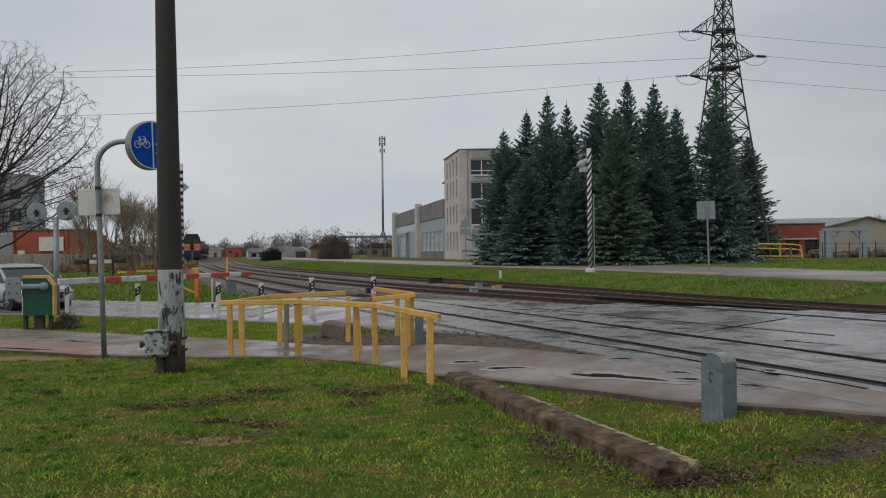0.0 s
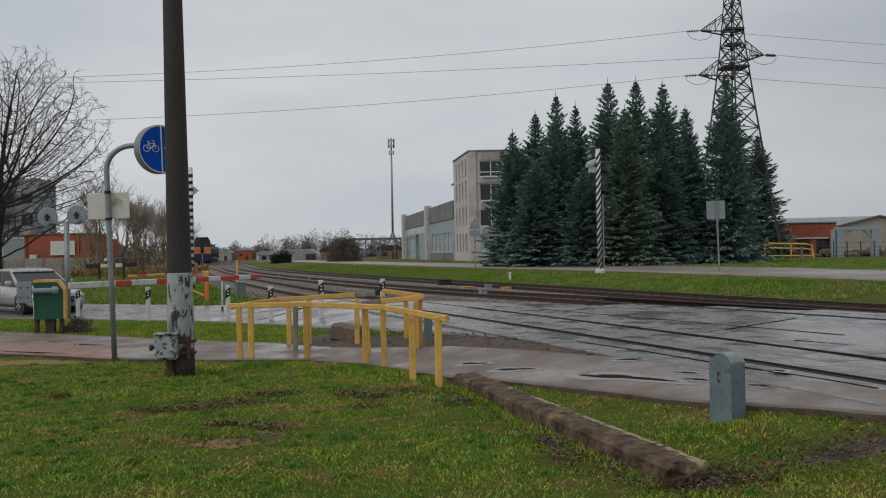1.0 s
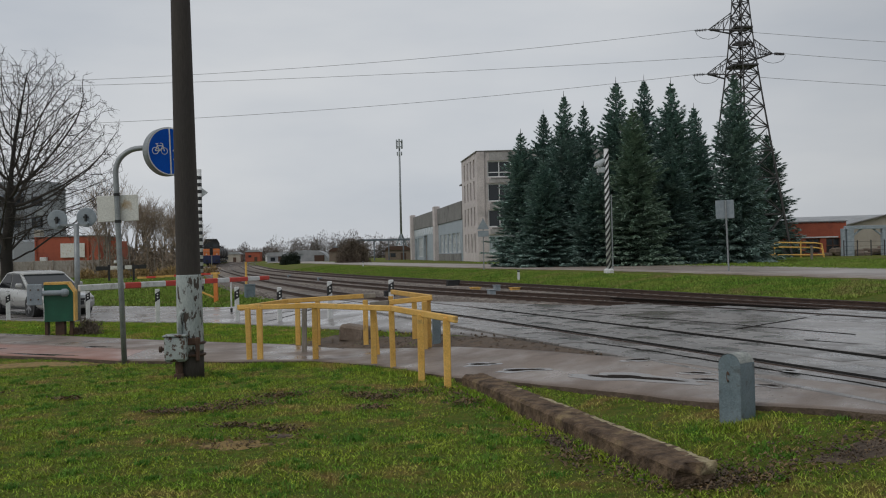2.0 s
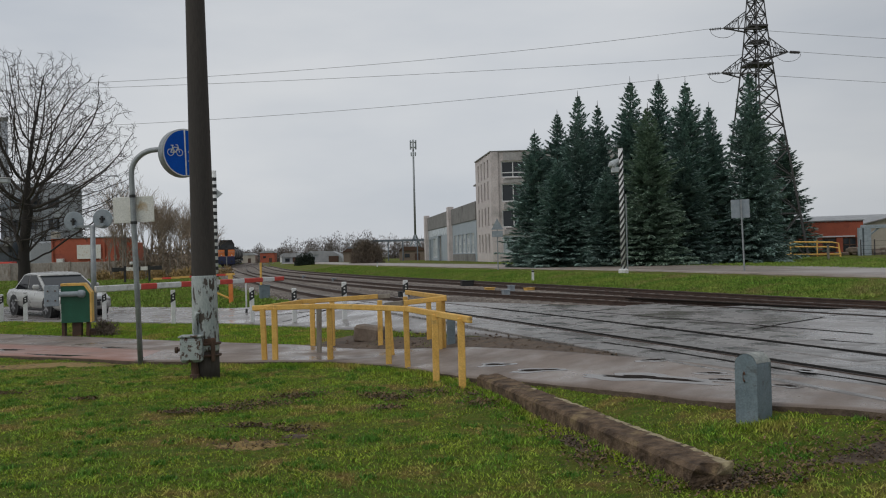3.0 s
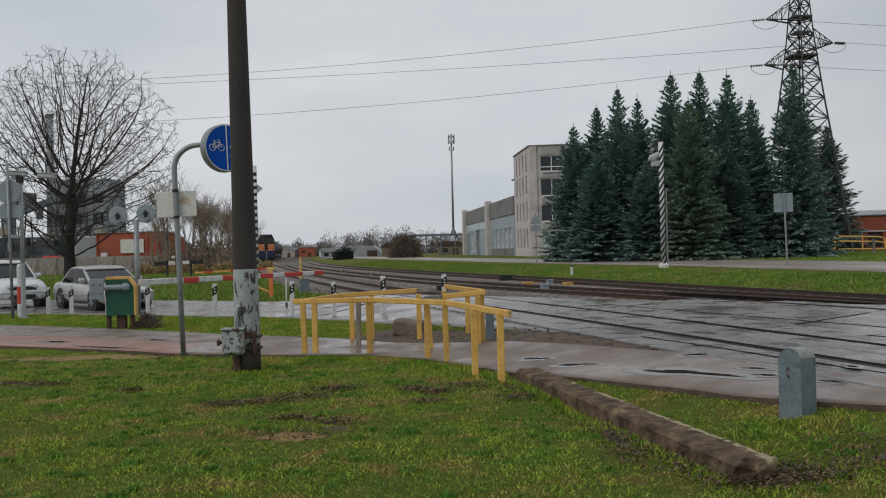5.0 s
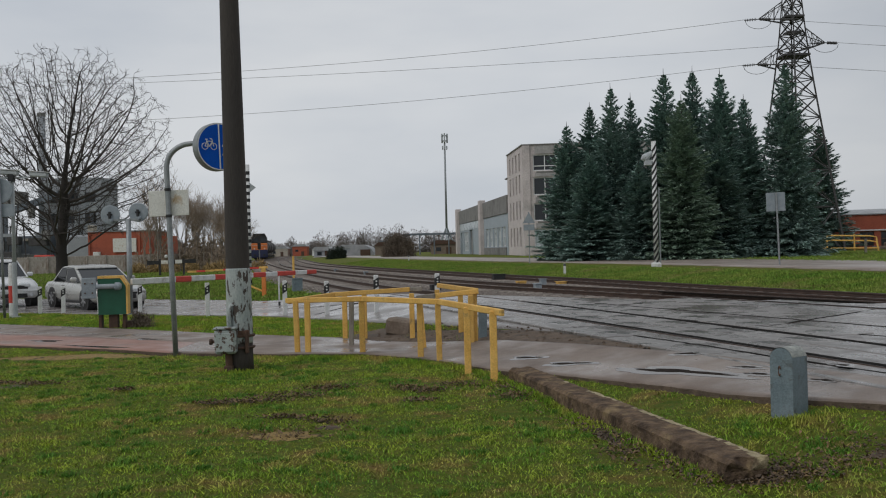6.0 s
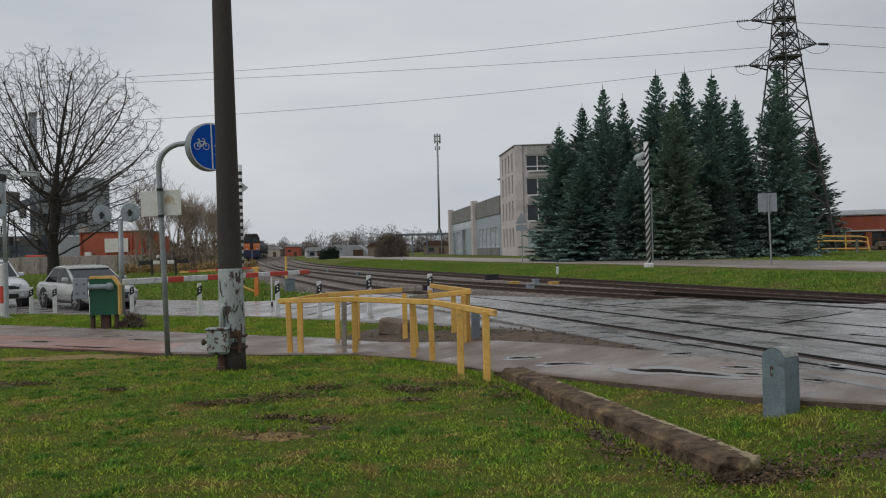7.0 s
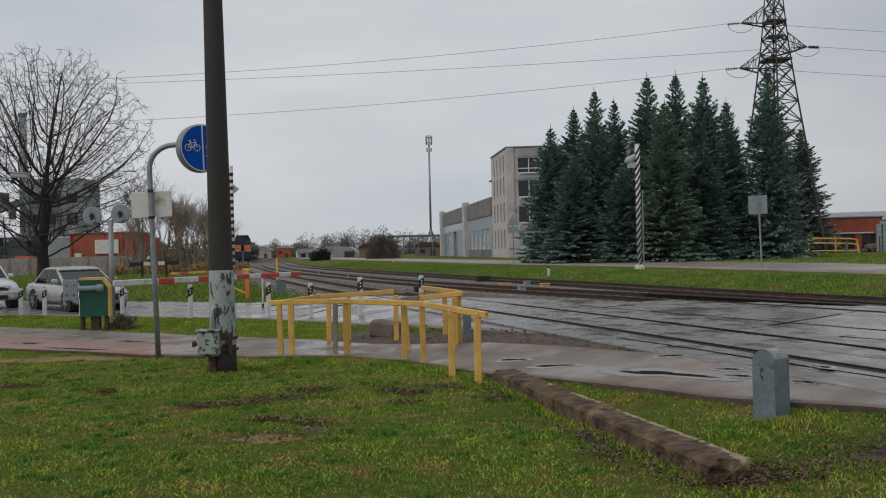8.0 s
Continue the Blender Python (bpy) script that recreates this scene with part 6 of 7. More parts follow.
def crowned_tree(seed, r_twig, centre, radii, n_buds=8500):
    """A bare tree whose limbs grow towards buds spread through a domed crown; returns trunk and crown meshes."""
    g = np.random.default_rng(seed)
    d = g.normal(0, 1, (n_buds * 2, 3))
    d /= np.linalg.norm(d, axis=1)[:, None]
    d *= (g.uniform(0.02, 1, n_buds * 2) ** 0.42)[:, None]
    buds = d * np.array([radii[0], radii[0], radii[1]]) * (1 + 0.07 * np.sin(4 * np.arctan2(d[:, 1], d[:, 0]) + 3 * d[:, 2]))[:, None] + np.array(centre)
    buds = buds[buds[:, 2] > 2.6 + 0.10 * np.hypot(buds[:, 0], buds[:, 1])][:n_buds]
    step, kill = 0.20, 0.36
    pos = [np.array([0.02 * math.sin(i), 0.0, -0.2 + step * i]) for i in range(14)]
    up = [-1] + list(range(13))
    # eight main limbs leave the bole low down and rise outward, one goes on as leader
    for k in range(9):
        az, el = 0.698 * k + g.uniform(-0.2, 0.2), radians((28, 58, 40)[k % 3]) if k < 8 else radians(86)
        v = np.array([math.cos(az) * math.cos(el), math.sin(az) * math.cos(el), math.sin(el)])
        at = 13 if k == 8 else 9 + k % 5
        for i in range(8 if k < 8 else 16):
            v = v + g.normal(0, 0.10, 3) + np.array([0, 0, 0.02])
            v /= np.linalg.norm(v)
            pos.append(pos[at] + v * step)
            up.append(at)
            at = len(pos) - 1
    near_d, near_i = np.full(len(buds), 1e9), np.zeros(len(buds), int)
    first, alive = 9, np.ones(len(buds), bool)
    for turn in range(120):
        fresh = np.array(pos[first:])
        for a in range(0, len(fresh), 400):
            dist = np.linalg.norm(buds[:, None] - fresh[None, a:a + 400], axis=2)
            k = dist.argmin(1)
            m = dist[np.arange(len(buds)), k]
            better = m < near_d
            near_d[better], near_i[better] = m[better], first + a + k[better]
        alive &= near_d > kill
        if not alive.any():
            break
        first = len(pos)
        pull = buds[alive] - np.array(pos)[near_i[alive]]
        pull /= np.linalg.norm(pull, axis=1)[:, None]
        for node in np.unique(near_i[alive]):
            v = pull[near_i[alive] == node].sum(0) + g.normal(0, 0.42, 3)
            pos.append(pos[node] + v / np.linalg.norm(v) * step)
            up.append(int(node))
        if len(pos) == first:
            break
    n = len(pos)
    kids = [[] for _ in range(n)]
    for i in range(1, n):
        kids[up[i]].append(i)
    load = np.zeros(n)
    for i in range(n - 1, -1, -1):
        load[i] = sum(load[k] for k in kids[i]) if kids[i] else 1.0
    rad = r_twig * load ** 0.455
    trunk, crown = Geo(), Geo()
    stack = [(0, None)]
    while stack:
        i, root = stack.pop()
        line = [i] if root is None else [root, i]
        while kids[line[-1]]:
            ks = sorted(kids[line[-1]], key=lambda k: -load[k])
            stack += [(k, line[-1]) for k in ks[1:]]
            line.append(ks[0])
        rr_ = [rad[k] for k in line]
        rr_[0] = min(rr_[0], rr_[1] * 1.15) if root is not None else rr_[0] * 1.25
        (trunk if root is None else crown).tube([pos[k] for k in line], [float(q) for q in rr_], 12 if rr_[0] > 0.15 else (6 if rr_[0] > 0.04 else 3), cap=False)
        # fine forked twigs at the end of each shoot
        tip, d0 = Vector(pos[line[-1]]), (Vector(pos[line[-1]]) - Vector(pos[line[-2]])).normalized()
        for k in range(3):
            w = (d0 + Vector(g.normal(0, 0.55, 3)) + Vector((0, 0, 0.15))).normalized()
            mid = tip + w * g.uniform(0.12, 0.24)
            end = mid + (w + Vector(g.normal(0, 0.5, 3))).normalized() * g.uniform(0.12, 0.26)
            crown.tube([tip, mid, end], [r_twig, r_twig * 0.8, r_twig * 0.5], 3, cap=False)
    return trunk, crown


tr_, cr_ = crowned_tree(4, 0.0105, (0.45, 0, 8.0), (6.0, 6.3))
bt = thing("bare_tree", (-22.7, 55, 0.1), "large leafless spreading tree with dark wet branches", "tree")
part("trunk", tr_, M_BARK, bt, smooth=True)
part("crown", cr_, M_LIMB, bt)

# leafless thicket by the line
rr = random.Random(3)
tv = [branch_tree(9.0, 0.22, 40 + i, 3, 0.075, fork=(2, 4), up=2.6, limbs=6, bole=0.3) for i in range(3)]
tm = [(a.mesh("trunk", M_BIRCH), b.mesh("crown", M_TWIG)) for a, b in tv]
for i in range(26):
    u = i / 25
    x, y = -30.5 + 8.2 * u + rr.uniform(-0.7, 0.7), 92 + 14 * rr.random() + 6 * u
    sc = (1.32 - 0.6 * u) * rr.uniform(0.72, 1.0) * (0.75 if i < 3 else 1)
    t = thing("bare_birch", (x, y, 0.1), "slender leafless birch in a brown thicket", "tree", "birch thicket", rz=rr.uniform(0, 360))
    t.scale = (sc, sc, sc)
    for me in tm[i % 3]:
        ob = new(me.name, me)
        ob.parent = t


def twig_cloud(name, blobs, mat, count, size, label, category, seed, kind="stuff"):
    """Many thin slivers filling rounded heaps: far woods and bushes."""
    g = np.random.default_rng(seed)
    b = np.array(blobs, float)
    pick = g.integers(0, len(b), count)
    th, ph, rr_ = g.uniform(0, 6.283, count), np.arccos(g.uniform(-0.1, 1, count)), g.uniform(0, 1, count) ** 0.4
    c = b[pick]
    p = np.stack([c[:, 0] + c[:, 3] * rr_ * np.sin(ph) * np.cos(th), c[:, 1] + c[:, 3] * rr_ * np.sin(ph) * np.sin(th), c[:, 2] + c[:, 4] * rr_ * np.cos(ph)], 1)
    d = np.stack([g.normal(0, 0.5, count), g.normal(0, 0.5, count), g.uniform(0.2, 1.3, count)], 1) * size
    s = np.stack([g.normal(0, 1, count), g.normal(0, 1, count), g.normal(0, 0.3, count)], 1)
    s *= (0.16 * size / np.linalg.norm(s, axis=1))[:, None]
    v = np.stack([p - s, p + s, p + d], 1).reshape(-1, 3)
    f = np.arange(count * 3).reshape(-1, 3)
    return tagged(new(name, np_mesh(name, v, f, mat)), label, category, kind=kind)


rb_ = random.Random(9)
far_blobs = []
for i in range(90):
    u = i / 89
    x = -125 + 165 * u + rb_.uniform(-2, 2)
    hgt = (6.0 + 5.0 * smooth(-80, -25, x) - 2.5 * smooth(-20, 10, x)) * rb_.uniform(0.75, 1.25)
    far_blobs.append((x, 400 + rb_.uniform(-10, 40), 0.5, rb_.uniform(3, 5.5), float(hgt)))
twig_cloud("backdrop_woods", far_blobs, M_FARTREE, 60000, 0.9, "distant belt of leafless brown woods", "woods", 4)
far2 = [(60 + 9 * i + rb_.uniform(-2, 2), 190 + rb_.uniform(-10, 20), 0.5, rb_.uniform(2.5, 4), rb_.uniform(6.5, 8.5)) for i in range(12)]
twig_cloud("backdrop_woods", far2, M_FARTREE, 9000, 0.6, "distant leafless trees behind the halls", "woods", 14)
far3 = [(-140 + 6 * i, 240 + rb_.uniform(-10, 30), 0.5, rb_.uniform(3, 6), rb_.uniform(5, 9)) for i in range(14)]
twig_cloud("backdrop_woods", far3, M_FARTREE, 7000, 1.2, "distant leafless trees behind the works", "woods", 24)
bush_blobs = [(-6.5 + rb_.uniform(-1.5, 1.5), 150 + rb_.uniform(-1, 1), 0.4, rb_.uniform(1.0, 1.9), rb_.uniform(3.0, 4.7)) for _ in range(9)]
bush = twig_cloud("bare_bush", bush_blobs, M_BUSH, 24000, 0.30, "dense rounded leafless brown bush by the yard", "bush", 5, kind="thing")
dk = [(-17.8 + rb_.uniform(-1.0, 1.0), 160, 0.3, 0.9, rb_.uniform(1.6, 2.4)) for _ in range(6)]
twig_cloud("evergreen_bush", dk, M_HEDGE, 3500, 0.4, "low dark evergreen bush beside the line", "bush", 6, kind="thing")
th = [(-31 + 0.5 * i + rb_.uniform(-0.5, 0.5), 100 + rb_.uniform(-6, 8), 0.2, 1.2, 2.6 + 3.2 * rb_.random()) for i in range(18)]
twig_cloud("undergrowth", th, M_TWIG, 3500, 0.55, "brown leafless undergrowth between birches", "undergrowth", 7)
wd = [(-7.05 + rb_.uniform(-0.2, 0.25), 21.45 + rb_.uniform(-0.15, 0.15), 0.03, 0.16, rb_.uniform(0.15, 0.38)) for _ in range(6)]
twig_cloud("weed_clump", wd, M_BUSH, 700, 0.10, "dark dead weeds beside the barrier cabinet", "weeds", 27, kind="thing")
dry = [(-30 + 1.0 * i, 90 + rb_.uniform(-2, 3), 0.1, 0.9, rb_.uniform(0.5, 1.0)) for i in range(13)]
twig_cloud("dry_reeds", dry, M_DRY, 4000, 0.35, "dry yellow reeds at the thicket's edge", "reeds", 8)
# ---------------------------------------------------------------- crossing deck: slabs and grooves
deck = tagged(thing("crossing_deck", (0, 0, 0), "wet concrete crossing slabs laid between and beside rails", "crossing deck"), kind="structure")
rs_ = random.Random(12)
slab_meshes = {}


def slab(w, l):
    key = (round(w, 2), round(l, 2))
    if key not in slab_meshes:
        slab_meshes[key] = Geo().box((0, 0, 0), (w, l, 0.06), ch=0.012).mesh("slab", M_SLAB)
    return slab_meshes[key]


for ty, tx, y0, y1 in ((A_Y, A_X, 5.5, 21.0), (B_Y, B_X, 8.5, 24.2)):
    for off, w in ((-0.55, 0.86), (0.43, 0.60), (1.09, 0.60), (2.05, 0.84)):
        y = y0 + rs_.uniform(0, 0.8)
        while y < y1:
            l = rs_.choice((1.5, 1.8, 1.8, 2.4))
            p, d = track_line(ty, tx, y + l * d.y / 2 if y > y0 + 1 else y + l / 2, off)
            if float(road_mask(p.x, p.y - 0.5, 0.1)) > 0.9 or p.y < 15 and off > -0.3:
                ob = new("slab", slab(w, l - 0.03))
                ob.parent = deck
                tilt = Matrix.Rotation(rs_.uniform(-0.006, 0.006), 4, "X") @ Matrix.Rotation(rs_.uniform(-0.008, 0.008), 4, "Y")
                ob.matrix_basis = Matrix.Translation((p.x, p.y, gz(p.x, p.y) - 0.012 + rs_.uniform(-0.002, 0.004))) @ Matrix.Rotation(math.atan2(-d.x, d.y), 4, "Z") @ tilt
            y += l * d.y
    for off in (0.065, 1.52 - 0.065):
        pts = [track_line(ty, tx, y, off)[0] for y in np.arange(y0, y1 + 1, 0.5)]
        pts = [Vector((p.x, p.y, max(gz(p.x, p.y), 0.34))) for p in pts]
        part("flange_groove", Geo().sweep([(-0.075, 0.0), (0.075, 0.0), (0.075, 0.024), (-0.075, 0.024)], pts), M_GROOVE, deck, "black flange groove")
# tarred joints across and along the asphalt
for a, b in (((4.6, 8.2), (3.2, 12.3)), ((3.2, 12.3), (1.5, 16.6)), ((7.0, 10.0), (9.2, 12.6)), ((5.2, 14.2), (8.2, 17.0)), ((6.4, 11.6), (2.2, 19.6)), ((6.9, 13.2), (3.6, 20.8)), ((2.0, 18.8), (4.6, 20.4)), ((-4.5, 26.5), (0.5, 23.5)), ((-3.2, 23.6), (-1.2, 26.4))):
    n = 24
    pts = []
    for i in range(n + 1):
        u = i / n
        x, y = a[0] + (b[0] - a[0]) * u + rs_.uniform(-0.02, 0.02), a[1] + (b[1] - a[1]) * u
        pts.append(Vector((x, y, gz(x, y) + 0.012)))
    part("tar_joint", Geo().sweep([(-0.03, -0.01), (0.03, -0.01), (0.026, 0.006), (-0.026, 0.006)], pts), M_GROOVE, deck)

# shallow path puddles: a smooth water film round a painted reflection of dark trees
M_FILM = make_mat("water_film", (0.10, 0.085, 0.075), (0.14, 0.12, 0.105), 3, 0.07, bump=0)
M_TREEREFL = make_mat("muddy_water_streak", (0.022, 0.018, 0.016), (0.042, 0.034, 0.030), 9, 0.95, bump=0.3, spec=0.03)


def blot(x, y, a, b, rz, dz, wob):
    """A flat ragged oval laid dz over the ground."""
    vs, K, ca, sa = [], 30, math.cos(radians(rz)), math.sin(radians(rz))
    for i in range(K):
        t = 2 * math.pi * i / K
        r = 1 + wob * math.sin(3 * t + x) + wob * 0.7 * math.sin(5 * t + y * 3) + wob * 0.5 * math.sin(9 * t + x * 7)
        px, py = a * r * math.cos(t), b * r * math.sin(t)
        q = (x + px * ca - py * sa, y + px * sa + py * ca)
        vs.append((q[0], q[1], gz(q[0], q[1]) + dz))
    return Geo().add(vs + [(x, y, gz(x, y) + dz)], [(i, (i + 1) % K, K) for i in range(K)])


for x, y, a, b, rz in ((2.66, 10.06, 0.62, 0.07, -55), (1.65, 11.63, 0.27, 0.05, -40), (1.22, 12.55, 0.20, 0.05, -46), (3.0, 10.98, 0.14, 0.05, -42), (3.30, 9.73, 0.14, 0.035, -50), (3.28, 9.33, 0.14, 0.035, -54), (3.66, 8.67, 0.12, 0.03, -57),
                       (4.15, 9.34, 0.09, 0.04, -58), (-7.9, 18.25, 0.25, 0.06, -20), (-5.8, 18.1, 0.2, 0.06, -25), (-6.41, 16.9, 0.5, 0.04, -28)):
    pd = thing("puddle", (0, 0, 0), "shallow puddle with a painted dark tree reflection on the wet path", "puddle", "puddles on the path")
    part("water_film", blot(x, y - 0.02, a * 1.5, b * 2.3, rz, 0.0475, 0.20), M_FILM, pd)
    # matt dark colour stands in for the spruces mirrored in the water
    part("mud_streak", blot(x, y, a, b * 0.7, rz, 0.0515, 0.30), M_TREEREFL, pd, "dark tree reflection put in as colour")

# broken dark lip along the path's lawn side
kerb = [Vector((p[0], p[1] - 0.025, gz(p[0], p[1] - 0.025))) for p in P_NEAR]
fine_kerb = [kerb[i].lerp(kerb[i + 1], k / 6) + Vector((rs_.uniform(-0.012, 0.012), rs_.uniform(-0.012, 0.012), 0)) for i in range(1, len(kerb) - 1) for k in range(6)]
for p in fine_kerb:
    p.z = gz(p.x, p.y)
single("trim_path_lip", Geo().sweep([(-0.014, -0.05), (0.014, -0.05), (0.014, 0.034), (-0.014, 0.026)], fine_kerb), M_DIRT, "thin dark lip along the path", "kerb", kind="structure")

# ---------------------------------------------------------------- loose ballast stones, soil clods
def scatter_stones(name, xs_, ys_, size, mat, label, category, seed, dz=0.0):
    g = np.random.default_rng(seed)
    n = len(xs_)
    base = np.array([(1, 0, 0), (-1, 0, 0), (0, 1, 0), (0, -1, 0), (0, 0, 1), (0, 0, -1)], float)
    tri = np.array([(0, 2, 4), (2, 1, 4), (1, 3, 4), (3, 0, 4), (2, 0, 5), (1, 2, 5), (3, 1, 5), (0, 3, 5)])
    s = size * g.uniform(0.5, 1.3, (n, 1, 1)) * g.uniform(0.6, 1.2, (n, 6, 1))
    a = g.uniform(0, 6.28, n)
    rot_ = np.stack([np.stack([np.cos(a), -np.sin(a), 0 * a], -1), np.stack([np.sin(a), np.cos(a), 0 * a], -1), np.stack([0 * a, 0 * a, 0 * a + 0.7], -1)], 1)
    v = np.einsum("nij,kj->nki", rot_, base) * s + np.stack([xs_, ys_, ground_z(xs_, ys_) + dz], 1)[:, None]
    f = (tri[None] + 6 * np.arange(n)[:, None, None]).reshape(-1, 3)
    return tagged(new(name, np_mesh(name, v.reshape(-1, 3), f, mat)), label, category, kind="stuff")


rg = np.random.default_rng(31)
sy = rg.uniform(17, 62, 30000) ** 1.0
sx = spline(A_Y, A_X, sy) + rg.uniform(-1.3, 14.5, len(sy))
keep = (road_mask(sx, sy, 0.2) < 0.05) & (sx < spline(C_Y, C_X, sy) + 2.6) & (sy > 15.5)
scatter_stones("ballast_stones", sx[keep][:20000], sy[keep][:20000], 0.05, M_STONE, "loose grey and brown ballast stones", "gravel", 1, bed_rise(sx[keep][:20000], sy[keep][:20000]) - 0.005)
hy = rg.uniform(33, 60, 1500)
hx = spline(A_Y, A_X, hy) - rg.uniform(0.3, 1.5, len(hy))
keep = road_mask(hx, hy, 0.2) < 0.05
scatter_stones("gravel_heap", hx[keep], hy[keep], 0.09, M_STONE, "grey crushed stones beside the track", "gravel", 2, 0.02)
cx_, cy_ = rg.uniform(-1.2, 3.0, 900), rg.uniform(11.2, 19.3, 900)
fx = np.interp(cx_, [p[0] for p in P_FAR], [p[1] for p in P_FAR])
keep = (cy_ > fx) & (cy_ < np.interp(cx_, NEAR_X, NEAR_Y) + 0.1)
scatter_stones("soil_clods", cx_[keep], cy_[keep], 0.035, M_DIRT, "wet soil clods on the bare strip", "soil", 3, 0.02)
u = rg.uniform(0, 1, 700)
bx_, by_ = 1.01 + 1.16 * u + rg.normal(-0.22, 0.10, 700), 11.45 - 5.03 * u + rg.normal(0, 0.1, 700)
pick = (u > 0.82) | (np.abs(u - 0.62) < 0.07) | (np.abs(u - 0.1) < 0.06)
ex, ey = np.r_[2.28 + rg.normal(0, 0.16, 260), 3.5 + rg.normal(0, 0.4, 260), 1.5 + rg.normal(0, 0.08, 90), 1.05 + rg.normal(0, 0.1, 80)], np.r_[6.55 + rg.normal(0, 0.15, 260), 6.6 + rg.normal(0, 0.2, 260), 8.1 + rg.normal(0, 0.22, 90), 11.2 + rg.normal(0, 0.2, 80)]
scatter_stones("soil_clods", np.r_[bx_[pick], ex], np.r_[by_[pick], ey], 0.016, M_DIRT, "dark soil clods and dead leaves by the beam", "soil", 5, 0.015)

M_LEAF = make_mat("dead_leaf", (0.09, 0.052, 0.024), (0.21, 0.14, 0.06), 8, 0.7, bump=0, per_island=0.5)


def dead_leaves(x, y, seed):
    g = np.random.default_rng(seed)
    n = len(x)
    a, t, s = g.uniform(0, 6.28, n), g.normal(0, 0.5, n), g.uniform(0.009, 0.024, n)
    o = np.stack([x, y, surface_z(x, y) + 0.022 + g.uniform(0, 0.02, n)], 1)
    d = np.stack([np.cos(a), np.sin(a), t], 1) * s[:, None]
    w = np.stack([-np.sin(a), np.cos(a), g.normal(0, 0.5, n)], 1) * s[:, None] * 0.55
    up = np.array([0, 0, 1.0]) * s[:, None] * 0.4
    v = np.stack([o - d, o + w + up, o + d, o - w + up, o], 1).reshape(-1, 3)
    i = 5 * np.arange(n)[:, None]
    f = np.concatenate([i + np.array([[0, 4, 1]]), i + np.array([[1, 4, 2]]), i + np.array([[2, 4, 3]]), i + np.array([[3, 4, 0]])], 0)
    return tagged(new("dead_leaves", np_mesh("dead_leaves", v, f, M_LEAF)), "brown dead leaves and twigs lying round the beam", "leaves", kind="stuff")


lu = rg.uniform(0, 1, 900)
lx = np.r_[1.01 + 1.16 * lu - np.abs(rg.normal(0.24, 0.16, 900)), 2.3 + rg.normal(0, 0.24, 380), 3.3 + rg.normal(0, 0.55, 420), 0.7 + rg.normal(0, 0.25, 160), -1.42 + rg.normal(0, 0.3, 160)]
ly = np.r_[11.45 - 5.03 * lu + rg.normal(0, 0.1, 900), 6.5 + rg.normal(0, 0.22, 380), 6.7 + rg.normal(0, 0.3, 420), 11.3 + rg.normal(0, 0.3, 160), 8.5 + rg.normal(0, 0.16, 160)]
sel = np.r_[(lu > 0.5) | (rg.uniform(0, 1, 900) < 0.35), np.ones(1120, bool)]
dead_leaves(lx[sel], ly[sel], 8)

# turned soil and dead leaves in scuffed spots of the lawn: x, y and half sizes
SPOTS = [(-6.1, 12.55, 0.35, 0.14), (-5.5, 12.35, 0.30, 0.12), (-4.07, 11.65, 0.16, 0.08), (-2.2, 10.5, 0.40, 0.13), (-1.75, 10.8, 0.42, 0.20), (-2.6, 10.4, 0.2, 0.1), (-1.12, 9.1, 0.22, 0.14), (-1.6, 9.35, 0.28, 0.08), (-0.36, 11.1, 0.25, 0.14),
         (-0.2, 10.3, 0.18, 0.10), (0.85, 10.3, 0.24, 0.22), (-0.12, 10.9, 0.25, 0.12), (-1.35, 11.35, 0.35, 0.2), (1.5, 7.35, 0.18, 0.35), (2.55, 6.45, 0.35, 0.22), (0.3, 11.4, 0.3, 0.15)]
qx = np.concatenate([wx + rg.normal(0, wr * 0.55, int(260 * wr)) for wx, wy, wr, ws in SPOTS])
qy = np.concatenate([wy + rg.normal(0, ws * 0.55, int(260 * wr)) for wx, wy, wr, ws in SPOTS])
scatter_stones("soil_clods", qx, qy, 0.014, M_DIRT, "dark turned soil in scuffed spots of the lawn", "soil", 15, 0.006)
dead_leaves(np.r_[qx + 0.03, qx - 0.08], np.r_[qy - 0.02, qy + 0.05], 18)

